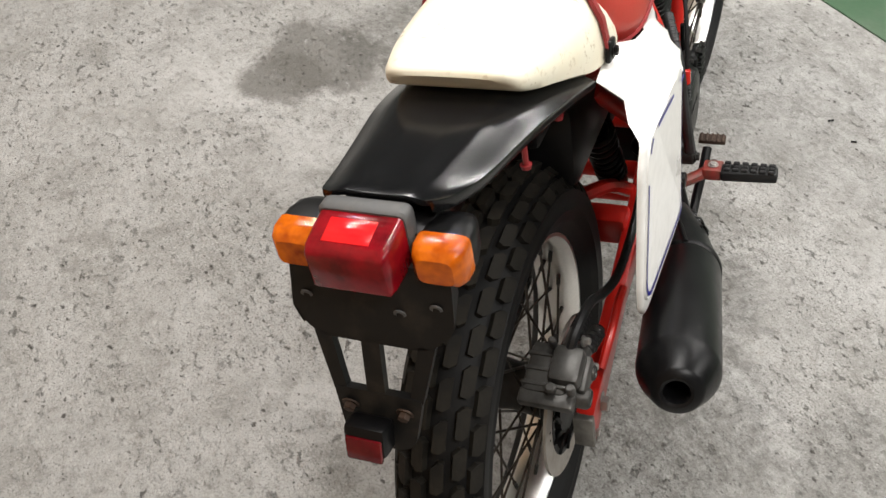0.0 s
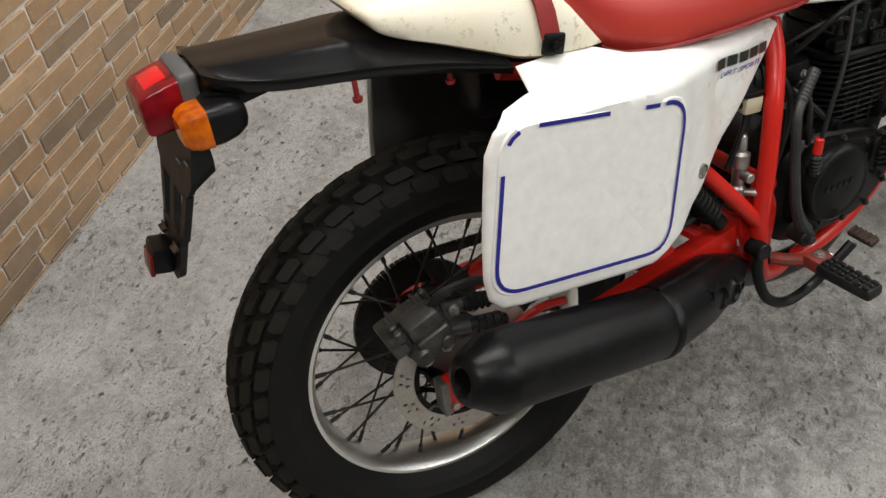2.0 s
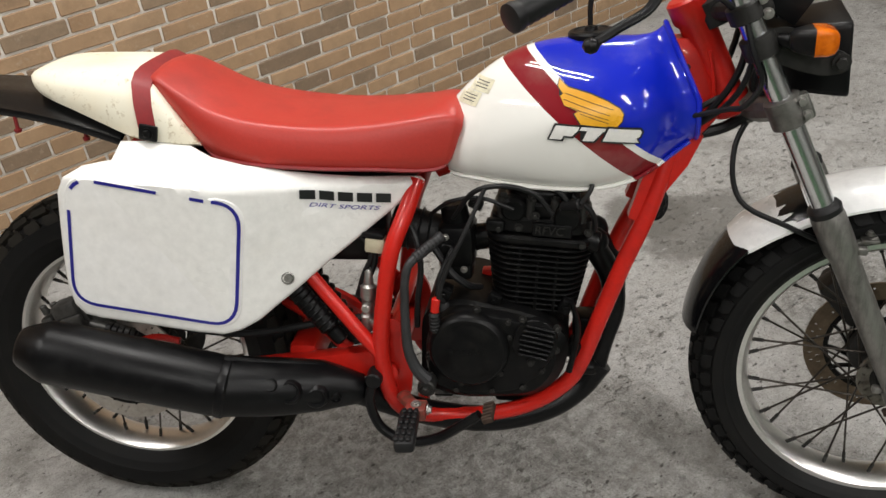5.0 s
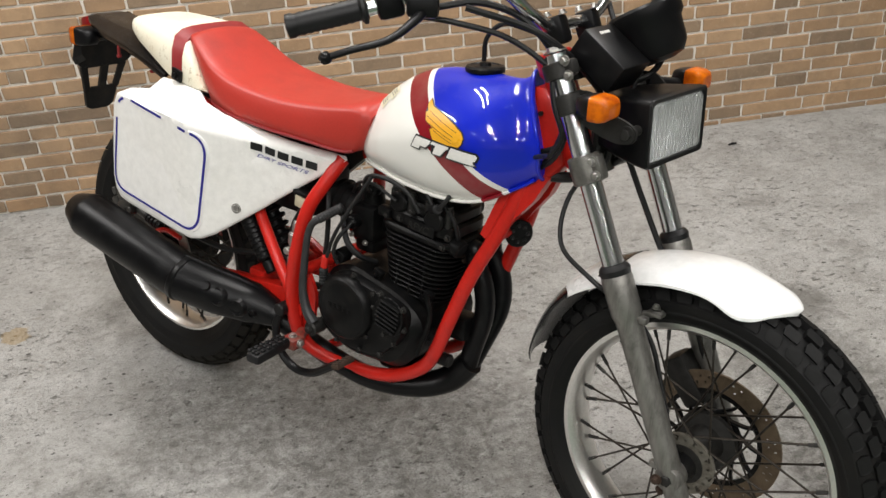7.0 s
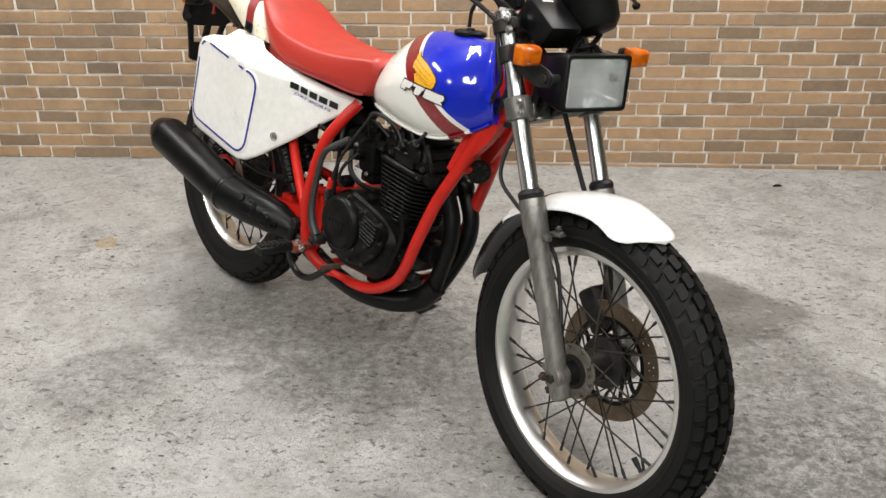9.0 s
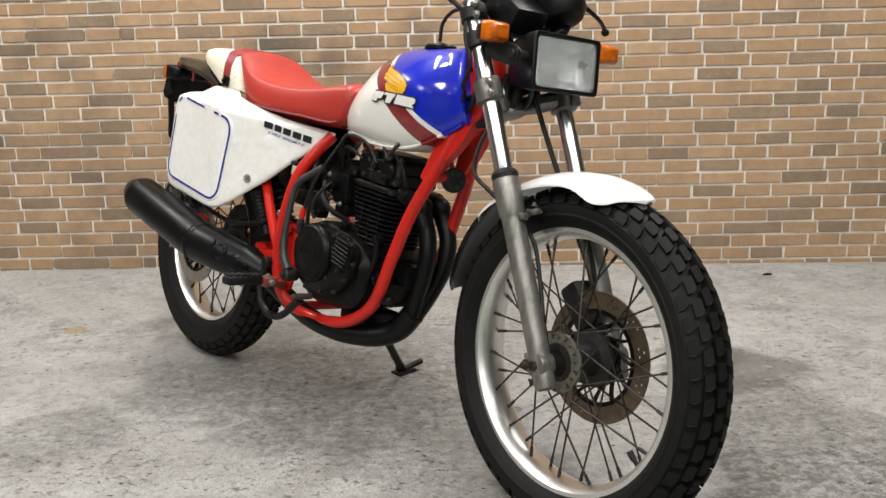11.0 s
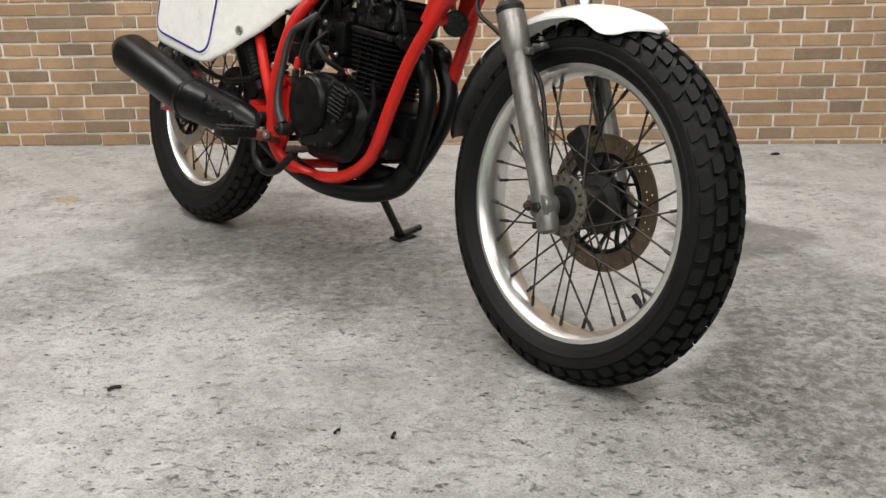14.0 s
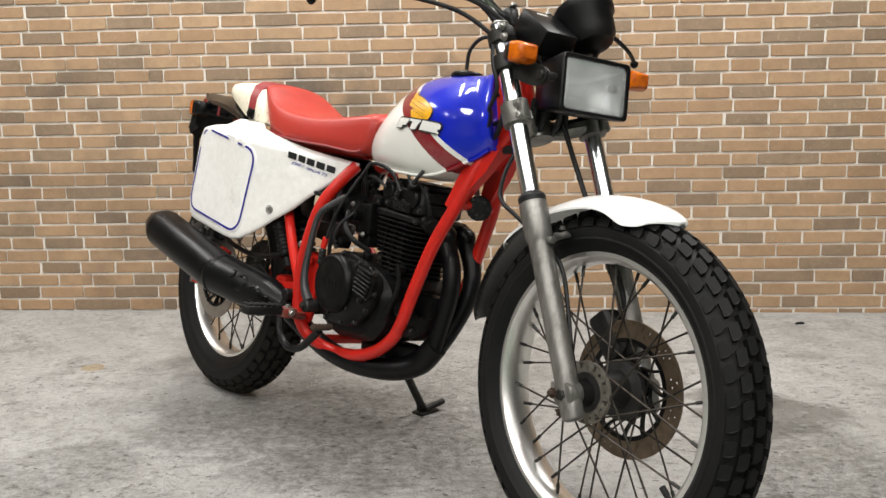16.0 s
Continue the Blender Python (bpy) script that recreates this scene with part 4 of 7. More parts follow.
box(bm, (0.050, 0.014, 0.030), mc @ Matrix.Translation((0.006, -0.040, -0.004)), 0.005)
part("caliper_face", bm, M_CALIPER, caliper)
bm = bmesh.new()
cyl(bm, (-0.035, -0.10, 0.428), (0.05, -0.105, 0.412), 0.011, segs=14, edge=0.003)
cyl(bm, (-0.03, -0.09, 0.455), (0.03, -0.09, 0.445), 0.008, segs=12, edge=0.002)
plate(bm, round_outline([(-0.08, 0.40), (0.01, 0.30), (0.035, 0.33), (0.02, 0.42), (-0.03, 0.46)], 0.012), 0.009, Matrix(((1, 0, 0, 0), (0, 0, 1, -0.098), (0, 1, 0, 0), (0, 0, 0, 1))), 0.002)
part("caliper_bracket", bm, M_CALIPER, caliper)
for p in ((-0.075, -0.108, 0.455), (-0.02, -0.108, 0.462), (-0.04, -0.112, 0.413), (0.0, -0.11, 0.395), (-0.06, -0.110, 0.43)):
    bm = bmesh.new()
    bolt(bm, p, (0, -1, 0.2), 0.005, 0.010)
    part("caliper_bolt", bm, M_STEEL, caliper)
for k, (p, q) in enumerate((((0.0, -0.106, 0.424), (0.055, -0.108, 0.410)), ((0.0, -0.094, 0.452), (0.045, -0.094, 0.442)))):
    bm = bmesh.new()
    p, q = Vector(p), Vector(q)
    cyl(bm, p, q, 0.009, segs=14, edge=0.002)
    for j in range(4):
        lathe(bm, [(0.0088, -0.002), (0.0118, 0), (0.0088, 0.002)], frame_at(p.lerp(q, 0.2 + 0.2 * j), q - p), 16)
    part("pin_boot", bm, M_CABLE, caliper, "black rubber pin boot")
bm = bmesh.new()
tube(bm, [(-0.05, -0.10, 0.472), (-0.03, -0.105, 0.492), (0.02, -0.108, 0.490), (0.07, -0.112, 0.462), (0.14, -0.115, 0.435), (0.26, -0.11, 0.42), (0.38, -0.105, 0.44), (0.46, -0.10, 0.45)], 0.0066, 8, 5)
part("brake_hose", bm, M_CABLE, caliper)

# chain drive, seen through the rear wheel
drive = group("chain_drive", bike)
bm = bmesh.new()
ms = Matrix.Translation((0, 0.068, AXLE_Z)) @ Matrix.Rotation(radians(-90), 4, "X")
lathe(bm, [(0.060, -0.003), (0.096, -0.003), (0.096, 0.003), (0.060, 0.003), (0.060, -0.003)], ms, 48, False)
for k in range(5):
    a = 2 * math.pi * k / 5
    tube(bm, [ms @ Vector((0.02 * math.cos(a), 0.02 * math.sin(a), 0)), ms @ Vector((0.064 * math.cos(a), 0.064 * math.sin(a), 0))], 0.009, 6, 2, None, 0.5)
part("sprocket", bm, M_HUB, drive, "dark steel rear sprocket")
bm = bmesh.new()
links = []
for k in range(40):
    a = radians(90 + 180 * k / 39)
    links.append((0.102 * math.cos(a), 0.332 + 0.102 * math.sin(a)))
top = [(0.50 - (0.50) * k / 26, 0.385 + (0.434 - 0.385) * k / 26) for k in range(27)]
low = [(0.50 * k / 26, 0.230 + (0.33 - 0.230) * k / 26) for k in range(27)]
for ring in (top + links + low,):
    for (x0, z0), (x1, z1) in zip(ring, ring[1:]):
        d = Vector((x1 - x0, 0, z1 - z0))
        if d.length < 1e-4:
            continue
        box(bm, (0.008, 0.015, d.length * 0.92), frame_at(((x0 + x1) / 2, 0.068, (z0 + z1) / 2), d, (0, 1, 0)) @ Matrix.Rotation(radians(90), 4, "Z"))
part("chain", bm, M_HUB, drive, "oily black drive chain")

# shock absorber and the dark gear behind the side panel
shock = group("shock_absorber", bike)
bm = bmesh.new()
sa, sb = Vector((0.415, -0.045, 0.395)), Vector((0.33, -0.045, 0.545))
cyl(bm, sa, sb, 0.016, segs=18)
cyl(bm, sa - (sb - sa) * 0.1, sa + (sb - sa) * 0.12, 0.022, segs=18, edge=0.004)
part("damper_body", bm, M_ENGINE, shock)
bm = bmesh.new()
ax = frame_at(sa, sb - sa)
coil = [ax @ Vector((0.022 * math.cos(t * 0.5), 0.022 * math.sin(t * 0.5), 0.02 + t * 0.00145)) for t in range(104)]
tube(bm, coil, 0.0046, 6, 1)
part("coil_spring", bm, M_BLACK, shock, "black coil spring")
bm = bmesh.new()
cyl(bm, (0.345, -0.108, 0.515), (0.405, -0.112, 0.435), 0.0175, segs=20, edge=0.003)
cyl(bm, (0.405, -0.112, 0.435), (0.422, -0.112, 0.412), 0.013, segs=18, edge=0.003)
part("reservoir", bm, M_ENGINE, shock, "black ribbed shock reservoir")
bm = bmesh.new()
for k in range(9):
    p = Vector((0.350, -0.1083, 0.508)).lerp(Vector((0.402, -0.1118, 0.44)), k / 8)
    lathe(bm, [(0.0178, -0.0018), (0.0194, 0), (0.0178, 0.0018)], frame_at(p, (0.06, -0.004, -0.08)), 20)
part("reservoir_rib", bm, M_BLACK, shock)

airbox = group("air_box", bike)
bm = bmesh.new()
box(bm, (0.30, 0.15, 0.13), Matrix.Translation((0.30, 0.01, 0.625)), 0.02)
box(bm, (0.14, 0.12, 0.12), Matrix.Translation((0.42, -0.005, 0.590)), 0.02)
part("air_box_body", bm, M_BLACK, airbox, "black plastic air box")
bm = bmesh.new()
box(bm, (0.10, 0.075, 0.07), Matrix.Translation((0.14, 0.0, 0.70)), 0.01)
part("battery_box", bm, M_BLACK, airbox)
bm = bmesh.new()
cyl(bm, (0.50, 0, 0.575), (0.60, -0.005, 0.555), 0.036, 0.032, segs=24, edge=0.004)
for k in range(4):
    lathe(bm, [(0.034, -0.003), (0.039, 0), (0.034, 0.003)], frame_at((0.515 + k * 0.016, 0, 0.572 - k * 0.003), (1, 0, -0.2)), 24)
part("intake_boot", bm, M_CABLE, airbox)
carb = group("carburettor", bike)
bm = bmesh.new()
box(bm, (0.06, 0.075, 0.075), Matrix.Translation((0.612, -0.02, 0.555)), 0.012)
cyl(bm, (0.612, -0.02, 0.58), (0.607, -0.02, 0.622), 0.024, 0.022, segs=20, edge=0.004)
box(bm, (0.05, 0.06, 0.03), Matrix.Translation((0.612, -0.02, 0.507)), 0.01)
cyl(bm, (0.60, -0.055, 0.56), (0.60, -0.078, 0.56), 0.013, segs=16, edge=0.002)
cyl(bm, (0.635, -0.01, 0.555), (0.668, -0.01, 0.56), 0.022, segs=18)
part("carburettor_body", bm, M_ENGINE, carb, "blackened carburettor")
for p in ((0.60, -0.078, 0.585), (0.625, -0.06, 0.52), (0.59, -0.06, 0.53)):
    bm = bmesh.new()
    bolt(bm, p, (0, -1, 0), 0.004, 0.006)
    part("carburettor_screw", bm, M_STEEL, carb)

# rear master cylinder and its bottle
master = group("rear_master_cylinder", bike)
bm = bmesh.new()
lathe(bm, [(0.0095, 0), (0.0125, 0.004), (0.0125, 0.028), (0.0095, 0.032), (0.0105, 0.058), (0.0135, 0.062), (0.0135, 0.082), (0.008, 0.086), (0.0065, 0.108), (0.004, 0.112)],
      frame_at((0.463, -0.098, 0.425), (0.10, 0.02, 1)), 18)
cyl(bm, (0.469, -0.098, 0.475), (0.469, -0.122, 0.475), 0.008, segs=12, edge=0.002)
cyl(bm, (0.467, -0.098, 0.445), (0.485, -0.122, 0.445), 0.006, segs=12)
part("cylinder_body", bm, M_STEEL, master, "dull silver brake master cylinder")
bm = bmesh.new()
box(bm, (0.032, 0.024, 0.026), Matrix.Translation((0.488, -0.088, 0.578)) @ Matrix.Rotation(radians(8), 4, "Y"), 0.004)
part("fluid_bottle", bm, M_TANKBOTTLE, master, "yellowed brake fluid bottle")
bm = bmesh.new()
box(bm, (0.036, 0.028, 0.009), Matrix.Translation((0.487, -0.088, 0.596)) @ Matrix.Rotation(radians(8), 4, "Y"), 0.003)
part("bottle_cap", bm, M_BLACK, master)
bm = bmesh.new()
tube(bm, [(0.488, -0.088, 0.566), (0.482, -0.09, 0.54), (0.473, -0.096, 0.52)], 0.005, 8, 4)
part("feed_hose", bm, M_CABLE, master)

# engine
engine = group("engine", bike)
engine.location = (0.010, -0.005, 0.006)
bm = bmesh.new()
loops = []
for y, k in ((-0.098, 0.84), (-0.082, 1.0), (0.082, 1.0), (0.098, 0.84)):
    c = Vector((0.665, 0.375))
    loops.append([(c.x + (x - c.x) * k, y, c.y + (z - c.y) * k) for x, z in round_outline([(0.535, 0.31), (0.60, 0.284), (0.735, 0.292), (0.775, 0.335), (0.79, 0.405), (0.735, 0.445), (0.60, 0.478), (0.545, 0.45)], 0.03, 3)])
rings(bm, loops)
part("crankcase", bm, M_ENGINE, engine, "black painted crankcase, greasy")
# right cover with the round clutch cap
bm = bmesh.new()
loops = []
out = round_outline([(0.550, 0.345), (0.60, 0.312), (0.70, 0.318), (0.742, 0.352), (0.765, 0.395), (0.765, 0.435), (0.70, 0.456), (0.60, 0.474), (0.555, 0.43)], 0.035, 4)
for y, k in ((-0.095, 1.0), (-0.108, 1.0), (-0.116, 0.96), (-0.118, 0.90)):
    loops.append([(0.66 + (x - 0.66) * k, y, 0.385 + (z - 0.385) * k) for x, z in out])
rings(bm, loops)
part("clutch_cover", bm, M_ENGINE, engine)
bm = bmesh.new()
mcap = frame_at((0.625, -0.112, 0.403), (0, -1, 0))
lathe(bm, [(0.066, 0), (0.066, 0.012), (0.062, 0.020), (0.058, 0.0225), (0.050, 0.0215), (0.048, 0.0225), (0.02, 0.0235)], mcap, 48)
part("clutch_cap", bm, M_ENGINE, engine, "round black clutch cap")
for p in [(0.625 + 0.070 * math.cos(2 * math.pi * k / 6 + 0.3), 0.403 + 0.070 * math.sin(2 * math.pi * k / 6 + 0.3)) for k in range(6)] + [
        (0.56, 0.352), (0.60, 0.322), (0.66, 0.322), (0.71, 0.33), (0.742, 0.362), (0.765, 0.40), (0.755, 0.432), (0.69, 0.45)]:
    bm = bmesh.new()
    bolt(bm, (p[0], -0.1145, p[1]), (0, -1, 0), 0.0045, 0.007)
    part("cover_bolt", bm, M_HUB, engine)
# faint plain bars where the cap carries cast lettering
bm = bmesh.new()
for k in range(5):
    box(bm, (0.008, 0.0012, 0.009), Matrix.Translation((0.596 + k * 0.0125, -0.1358, 0.405)), 0.0003)
part("cast_lettering", bm, M_ENGINE, engine)
# ribbed oil filter cover
bm = bmesh.new()
mo = Matrix.Translation((0.735, -0.117, 0.421)) @ Matrix.Rotation(radians(14), 4, "Y")
plate(bm, round_outline([(-0.036, -0.030), (0.020, -0.037), (0.034, -0.020), (0.032, 0.016), (0.014, 0.036), (-0.014, 0.038), (-0.036, 0.020)], 0.012), 0.012, mo @ Matrix(((1, 0, 0, 0), (0, 0, -1, 0.004), (0, 1, 0, 0), (0, 0, 0, 1))), 0.003)
cover = part("oil_filter_cover", bm, M_ENGINE, engine, "ribbed black oil filter cover")
for k in range(7):
    bm = bmesh.new()
    box(bm, (0.056 - 0.003 * abs(k - 3), 0.014, 0.0042), mo @ Matrix.Translation((0.0, -0.008, -0.027 + k * 0.0088)), 0.0014, 1)
    part("cover_rib", bm, M_ENGINE, cover)
for x, z in ((-0.030, 0.032), (0.026, 0.030), (0.0, -0.042)):
    bm = bmesh.new()
    bolt(bm, mo @ Vector((x, -0.004, z)), (0, -1, 0), 0.0045, 0.008)
    part("cover_bolt", bm, M_HUB, cover)
# barrel with fins, leaning slightly ahead
tilt = Matrix.Translation((0.728, 0, 0.440)) @ Matrix.Rotation(radians(5), 4, "Y")
bm = bmesh.new()
box(bm, (0.105, 0.095, 0.17), tilt @ Matrix.Translation((0, 0, 0.06)), 0.01)
part("barrel", bm, M_ENGINE, engine)


def fin_outline(w, d, c):
    return round_outline([(-w, -d + c), (-w + c, -d), (w - c, -d), (w, -d + c), (w, d - c), (w - c, d), (-w + c, d), (-w, d - c)], 0.012, 2)


for k in range(12):
    bm = bmesh.new()
    w, d = 0.070 + 0.0014 * k, 0.060 + 0.0009 * k
    o = fin_outline(w, d, 0.026)
    zf = 0.002 + k * 0.0102
    rings(bm, [[tilt @ Vector((x * q, y * q, zf + h)) for x, y in o] for q, h in ((0.985, 0.0), (1.0, 0.001), (1.0, 0.0026), (0.985, 0.0036))])
    part("cooling_fin", bm, M_ENGINE, engine)
for x in (-0.03, 0.0, 0.03):
    bm = bmesh.new()
    box(bm, (0.006, 0.010, 0.112), tilt @ Matrix.Translation((x, -0.056, 0.060)), 0.002)
    part("fin_bridge", bm, M_ENGINE, engine)
# cylinder head in stacked castings
bm = bmesh.new()
for z0, z1, w, d in ((0.122, 0.136, 0.086, 0.070), (0.140, 0.166, 0.080, 0.064), (0.166, 0.190, 0.074, 0.060), (0.190, 0.206, 0.058, 0.050)):
    o = fin_outline(w, d, 0.020)
    rings(bm, [[tilt @ Vector((x * q, y * q, z)) for x, y in o] for q, z in ((0.96, z0), (1.0, z0 + 0.004), (1.0, z1 - 0.004), (0.95, z1))])
cyl(bm, tilt @ Vector((0.040, -0.070, 0.172)), tilt @ Vector((0.040, 0.070, 0.172)), 0.022, segs=20, edge=0.004)
cyl(bm, tilt @ Vector((-0.045, -0.066, 0.178)), tilt @ Vector((-0.045, 0.066, 0.178)), 0.020, segs=18, edge=0.004)
box(bm, (0.030, 0.020, 0.020), tilt @ Matrix.Translation((-0.072, -0.060, 0.150)), 0.005)
cyl(bm, tilt @ Vector((0.070, -0.040, 0.130)), tilt @ Vector((0.094, -0.040, 0.124)), 0.018, segs=16, edge=0.003)
part("cylinder_head", bm, M_ENGINE, engine, "black cylinder head with bolted cover")
for x, y, z in ((-0.062, -0.052, 0.190), (-0.018, -0.055, 0.190), (0.020, -0.055, 0.192), (0.062, -0.050, 0.190)):
    bm = bmesh.new()
    cyl(bm, tilt @ Vector((x, y, z - 0.03)), tilt @ Vector((x, y, z + 0.006)), 0.008, segs=12, edge=0.002)
    bolt(bm, tilt @ Vector((x, y, z + 0.006)), tilt.to_3x3() @ Vector((0, 0, 1)), 0.0055, 0.007)
    part("head_bolt", bm, M_HUB, engine)
for x, z in ((-0.066, 0.146), (-0.035, 0.150), (0.075, 0.150), (-0.010, 0.172), (0.066, 0.128)):
    bm = bmesh.new()
    bolt(bm, tilt @ Vector((x, -0.064, z)), (0, -1, 0), 0.0048, 0.007)
    part("head_bolt", bm, M_HUB, engine)
bm = bmesh.new()
box(bm, (0.062, 0.010, 0.022), tilt @ Matrix.Translation((0.018, -0.067, 0.151)), 0.003)
part("name_badge", bm, M_ENGINE, engine)


def lettering(text, size, m, material, parent, shear=0.0, depth=0.0006, width=None):
    """Words in the built-in font as a flat mesh, from the left end of their base line."""
    curve = bpy.data.curves.new("lettering", "FONT")
    curve.body, curve.size, curve.shear, curve.extrude = text, size, shear, depth
    ob = bpy.data.objects.new("lettering_source", curve)
    scene.collection.objects.link(ob)
    bpy.context.view_layer.update()
    me = bpy.data.meshes.new_from_object(ob.evaluated_get(bpy.context.evaluated_depsgraph_get()))
    bpy.data.objects.remove(ob)
    if width:
        span = max(v.co.x for v in me.vertices)
        me.transform(Matrix.Diagonal((width / span, 1, 1, 1)))
    me.transform(m)
    me.materials.clear()
    me.materials.append(material)
    out = new("lettering", me)
    out.parent = parent
    return out


# words face the bike's right side: x of the text runs ahead, its y up
FACE_RIGHT = Matrix(((1, 0, 0, 0), (0, 0, -1, 0), (0, 1, 0, 0), (0, 0, 0, 1)))
lettering("RFVC", 0.0195, tilt @ Matrix.Translation((-0.010, -0.0725, 0.1445)) @ FACE_RIGHT, M_HUB, engine, 0.1, 0.0008)
# lead, plug cap and cables over the engine
bm = bmesh.new()
tube(bm, [(0.60, -0.045, 0.60), (0.64, -0.085, 0.66), (0.69, -0.092, 0.672), (0.735, -0.085, 0.655), (0.76, -0.078, 0.62)], 0.0042, 8, 6)
part("throttle_cable", bm, M_CABLE, engine)
bm = bmesh.new()
tube(bm, [(0.66, -0.09, 0.672), (0.625, -0.115, 0.60), (0.595, -0.125, 0.54), (0.578, -0.128, 0.485)], 0.0036, 8, 6)
part("clutch_cable", bm, M_CABLE, engine)
bm = bmesh.new()
cyl(bm, (0.578, -0.127, 0.498), (0.574, -0.128, 0.472), 0.007, segs=12, edge=0.002)
part("cable_boot", bm, M_RED, engine)
bm = bmesh.new()
cyl(bm, (0.574, -0.128, 0.472), (0.572, -0.128, 0.437), 0.008, segs=12, edge=0.002)
for k in range(5):
    lathe(bm, [(0.0075, -0.0016), (0.0094, 0), (0.0075, 0.0016)], frame_at((0.5735, -0.128, 0.468 - k * 0.006), (0, 0, 1)), 14)
part("rubber_bellows", bm, M_CABLE, engine)
bm = bmesh.new()
cyl(bm, tilt @ Vector((0.03, -0.062, 0.190)), tilt @ Vector((0.058, -0.082, 0.205)), 0.008, 0.0095, segs=14, edge=0.002)
tube(bm, [tilt @ Vector((0.058, -0.082, 0.205)), (0.82, -0.075, 0.665), (0.81, -0.04, 0.69)], 0.004, 8, 5)
part("plug_cap", bm, M_CABLE, engine)
# kick lever folded against the frame
bm = bmesh.new()
tube(bm, [(0.547, -0.114, 0.562), (0.535, -0.121, 0.548), (0.529, -0.127, 0.520), (0.527, -0.134, 0.46), (0.529, -0.139, 0.41), (0.540, -0.140, 0.375), (0.556, -0.138, 0.352)], 0.0072, 10, 6, [0.0075, 0.007, 0.007, 0.0075, 0.0085, 0.010, 0.0115])
part("kick_lever", bm, M_LEVER, engine, "grey worn kick-start lever")
bm = bmesh.new()
cyl(bm, (0.545, -0.114, 0.560), (0.590, -0.094, 0.592), 0.0088, segs=12, edge=0.002)
pedal = part("kick_pedal", bm, M_LEVER, engine, "grey knurled kick pedal")
for k in range(9):
    bm = bmesh.new()
    lathe(bm, [(0.0086, -0.0012), (0.0096, 0), (0.0086, 0.0012)], frame_at(Vector((0.548, -0.113, 0.562)).lerp(Vector((0.588, -0.095, 0.590)), k / 8), (0.045, 0.02, 0.032)), 12)
    part("grip_rib", bm, M_LEVER, pedal)
bm = bmesh.new()
cyl(bm, (0.555, -0.112, 0.340), (0.555, -0.148, 0.340), 0.015, segs=18, edge=0.003)
bolt(bm, (0.555, -0.148, 0.340), (0, -1, 0), 0.007, 0.008)
part("kick_boss", bm, M_HUB, engine)
# small pipes and fittings low on the engine
bm = bmesh.new()
tube(bm, [(0.785, -0.10, 0.35), (0.80, -0.085, 0.42), (0.79, -0.085, 0.47)], 0.005, 8, 5)
box(bm, (0.05, 0.05, 0.05), Matrix.Translation((0.815, 0.0, 0.385)), 0.01)
box(bm, (0.09, 0.11, 0.03), Matrix.Translation((0.70, 0.0, 0.272)), 0.01)
cyl(bm, (0.80, -0.05, 0.33), (0.83, -0.05, 0.33), 0.013, segs=14, edge=0.003)
part("oil_pipe", bm, M_ENGINE, engine)
bm = bmesh.new()
box(bm, (0.05, 0.02, 0.018), Matrix.Translation((0.66, 0.03, 0.468)), 0.004)
part("starter_hose", bm, M_RED, engine)

for pts, r, mat in (([(0.60, -0.075, 0.56), (0.585, -0.098, 0.53), (0.578, -0.105, 0.50), (0.585, -0.10, 0.475)], 0.0042, M_CABLE),
                    ([(0.56, -0.03, 0.60), (0.60, -0.06, 0.635), (0.65, -0.072, 0.645), (0.70, -0.07, 0.625)], 0.0034, M_CABLE),
                    ([(0.64, -0.05, 0.48), (0.625, -0.085, 0.50), (0.60, -0.092, 0.525), (0.57, -0.07, 0.56)], 0.006, M_CABLE),
                    ([(0.79, -0.05, 0.64), (0.82, -0.055, 0.615), (0.825, -0.045, 0.58), (0.81, -0.03, 0.56)], 0.0045, M_CABLE),
                    ([(0.755, -0.06, 0.66), (0.775, -0.072, 0.65), (0.79, -0.066, 0.62), (0.785, -0.06, 0.59)], 0.0038, M_CABLE),
                    ([(0.52, -0.06, 0.62), (0.545, -0.085, 0.58), (0.55, -0.092, 0.53), (0.54, -0.088, 0.47), (0.535, -0.08, 0.42)], 0.005, M_CABLE),
                    ([(0.44, -0.08, 0.60), (0.47, -0.085, 0.56), (0.455, -0.09, 0.52), (0.44, -0.085, 0.48)], 0.0045, M_CABLE)):
    bm = bmesh.new()
    tube(bm, pts, r, 8, 5)
    part("hose", bm, mat, engine)
for p, size in (((0.665, -0.072, 0.47), (0.022, 0.016, 0.020)), ((0.585, -0.085, 0.49), (0.026, 0.030, 0.020)), ((0.78, -0.066, 0.455), (0.020, 0.018, 0.026)), ((0.792, -0.060, 0.375), (0.022, 0.030, 0.030)), ((0.64, -0.06, 0.632), (0.024, 0.020, 0.016))):
    bm = bmesh.new()
    box(bm, size, Matrix.Translation(p) @ Matrix.Rotation(radians(25), 4, "Y"), 0.004)
    bolt(bm, (p[0], p[1] - size[1] / 2, p[2]), (0, -1, 0), 0.004, 0.006)
    part("lug", bm, M_ENGINE, engine)

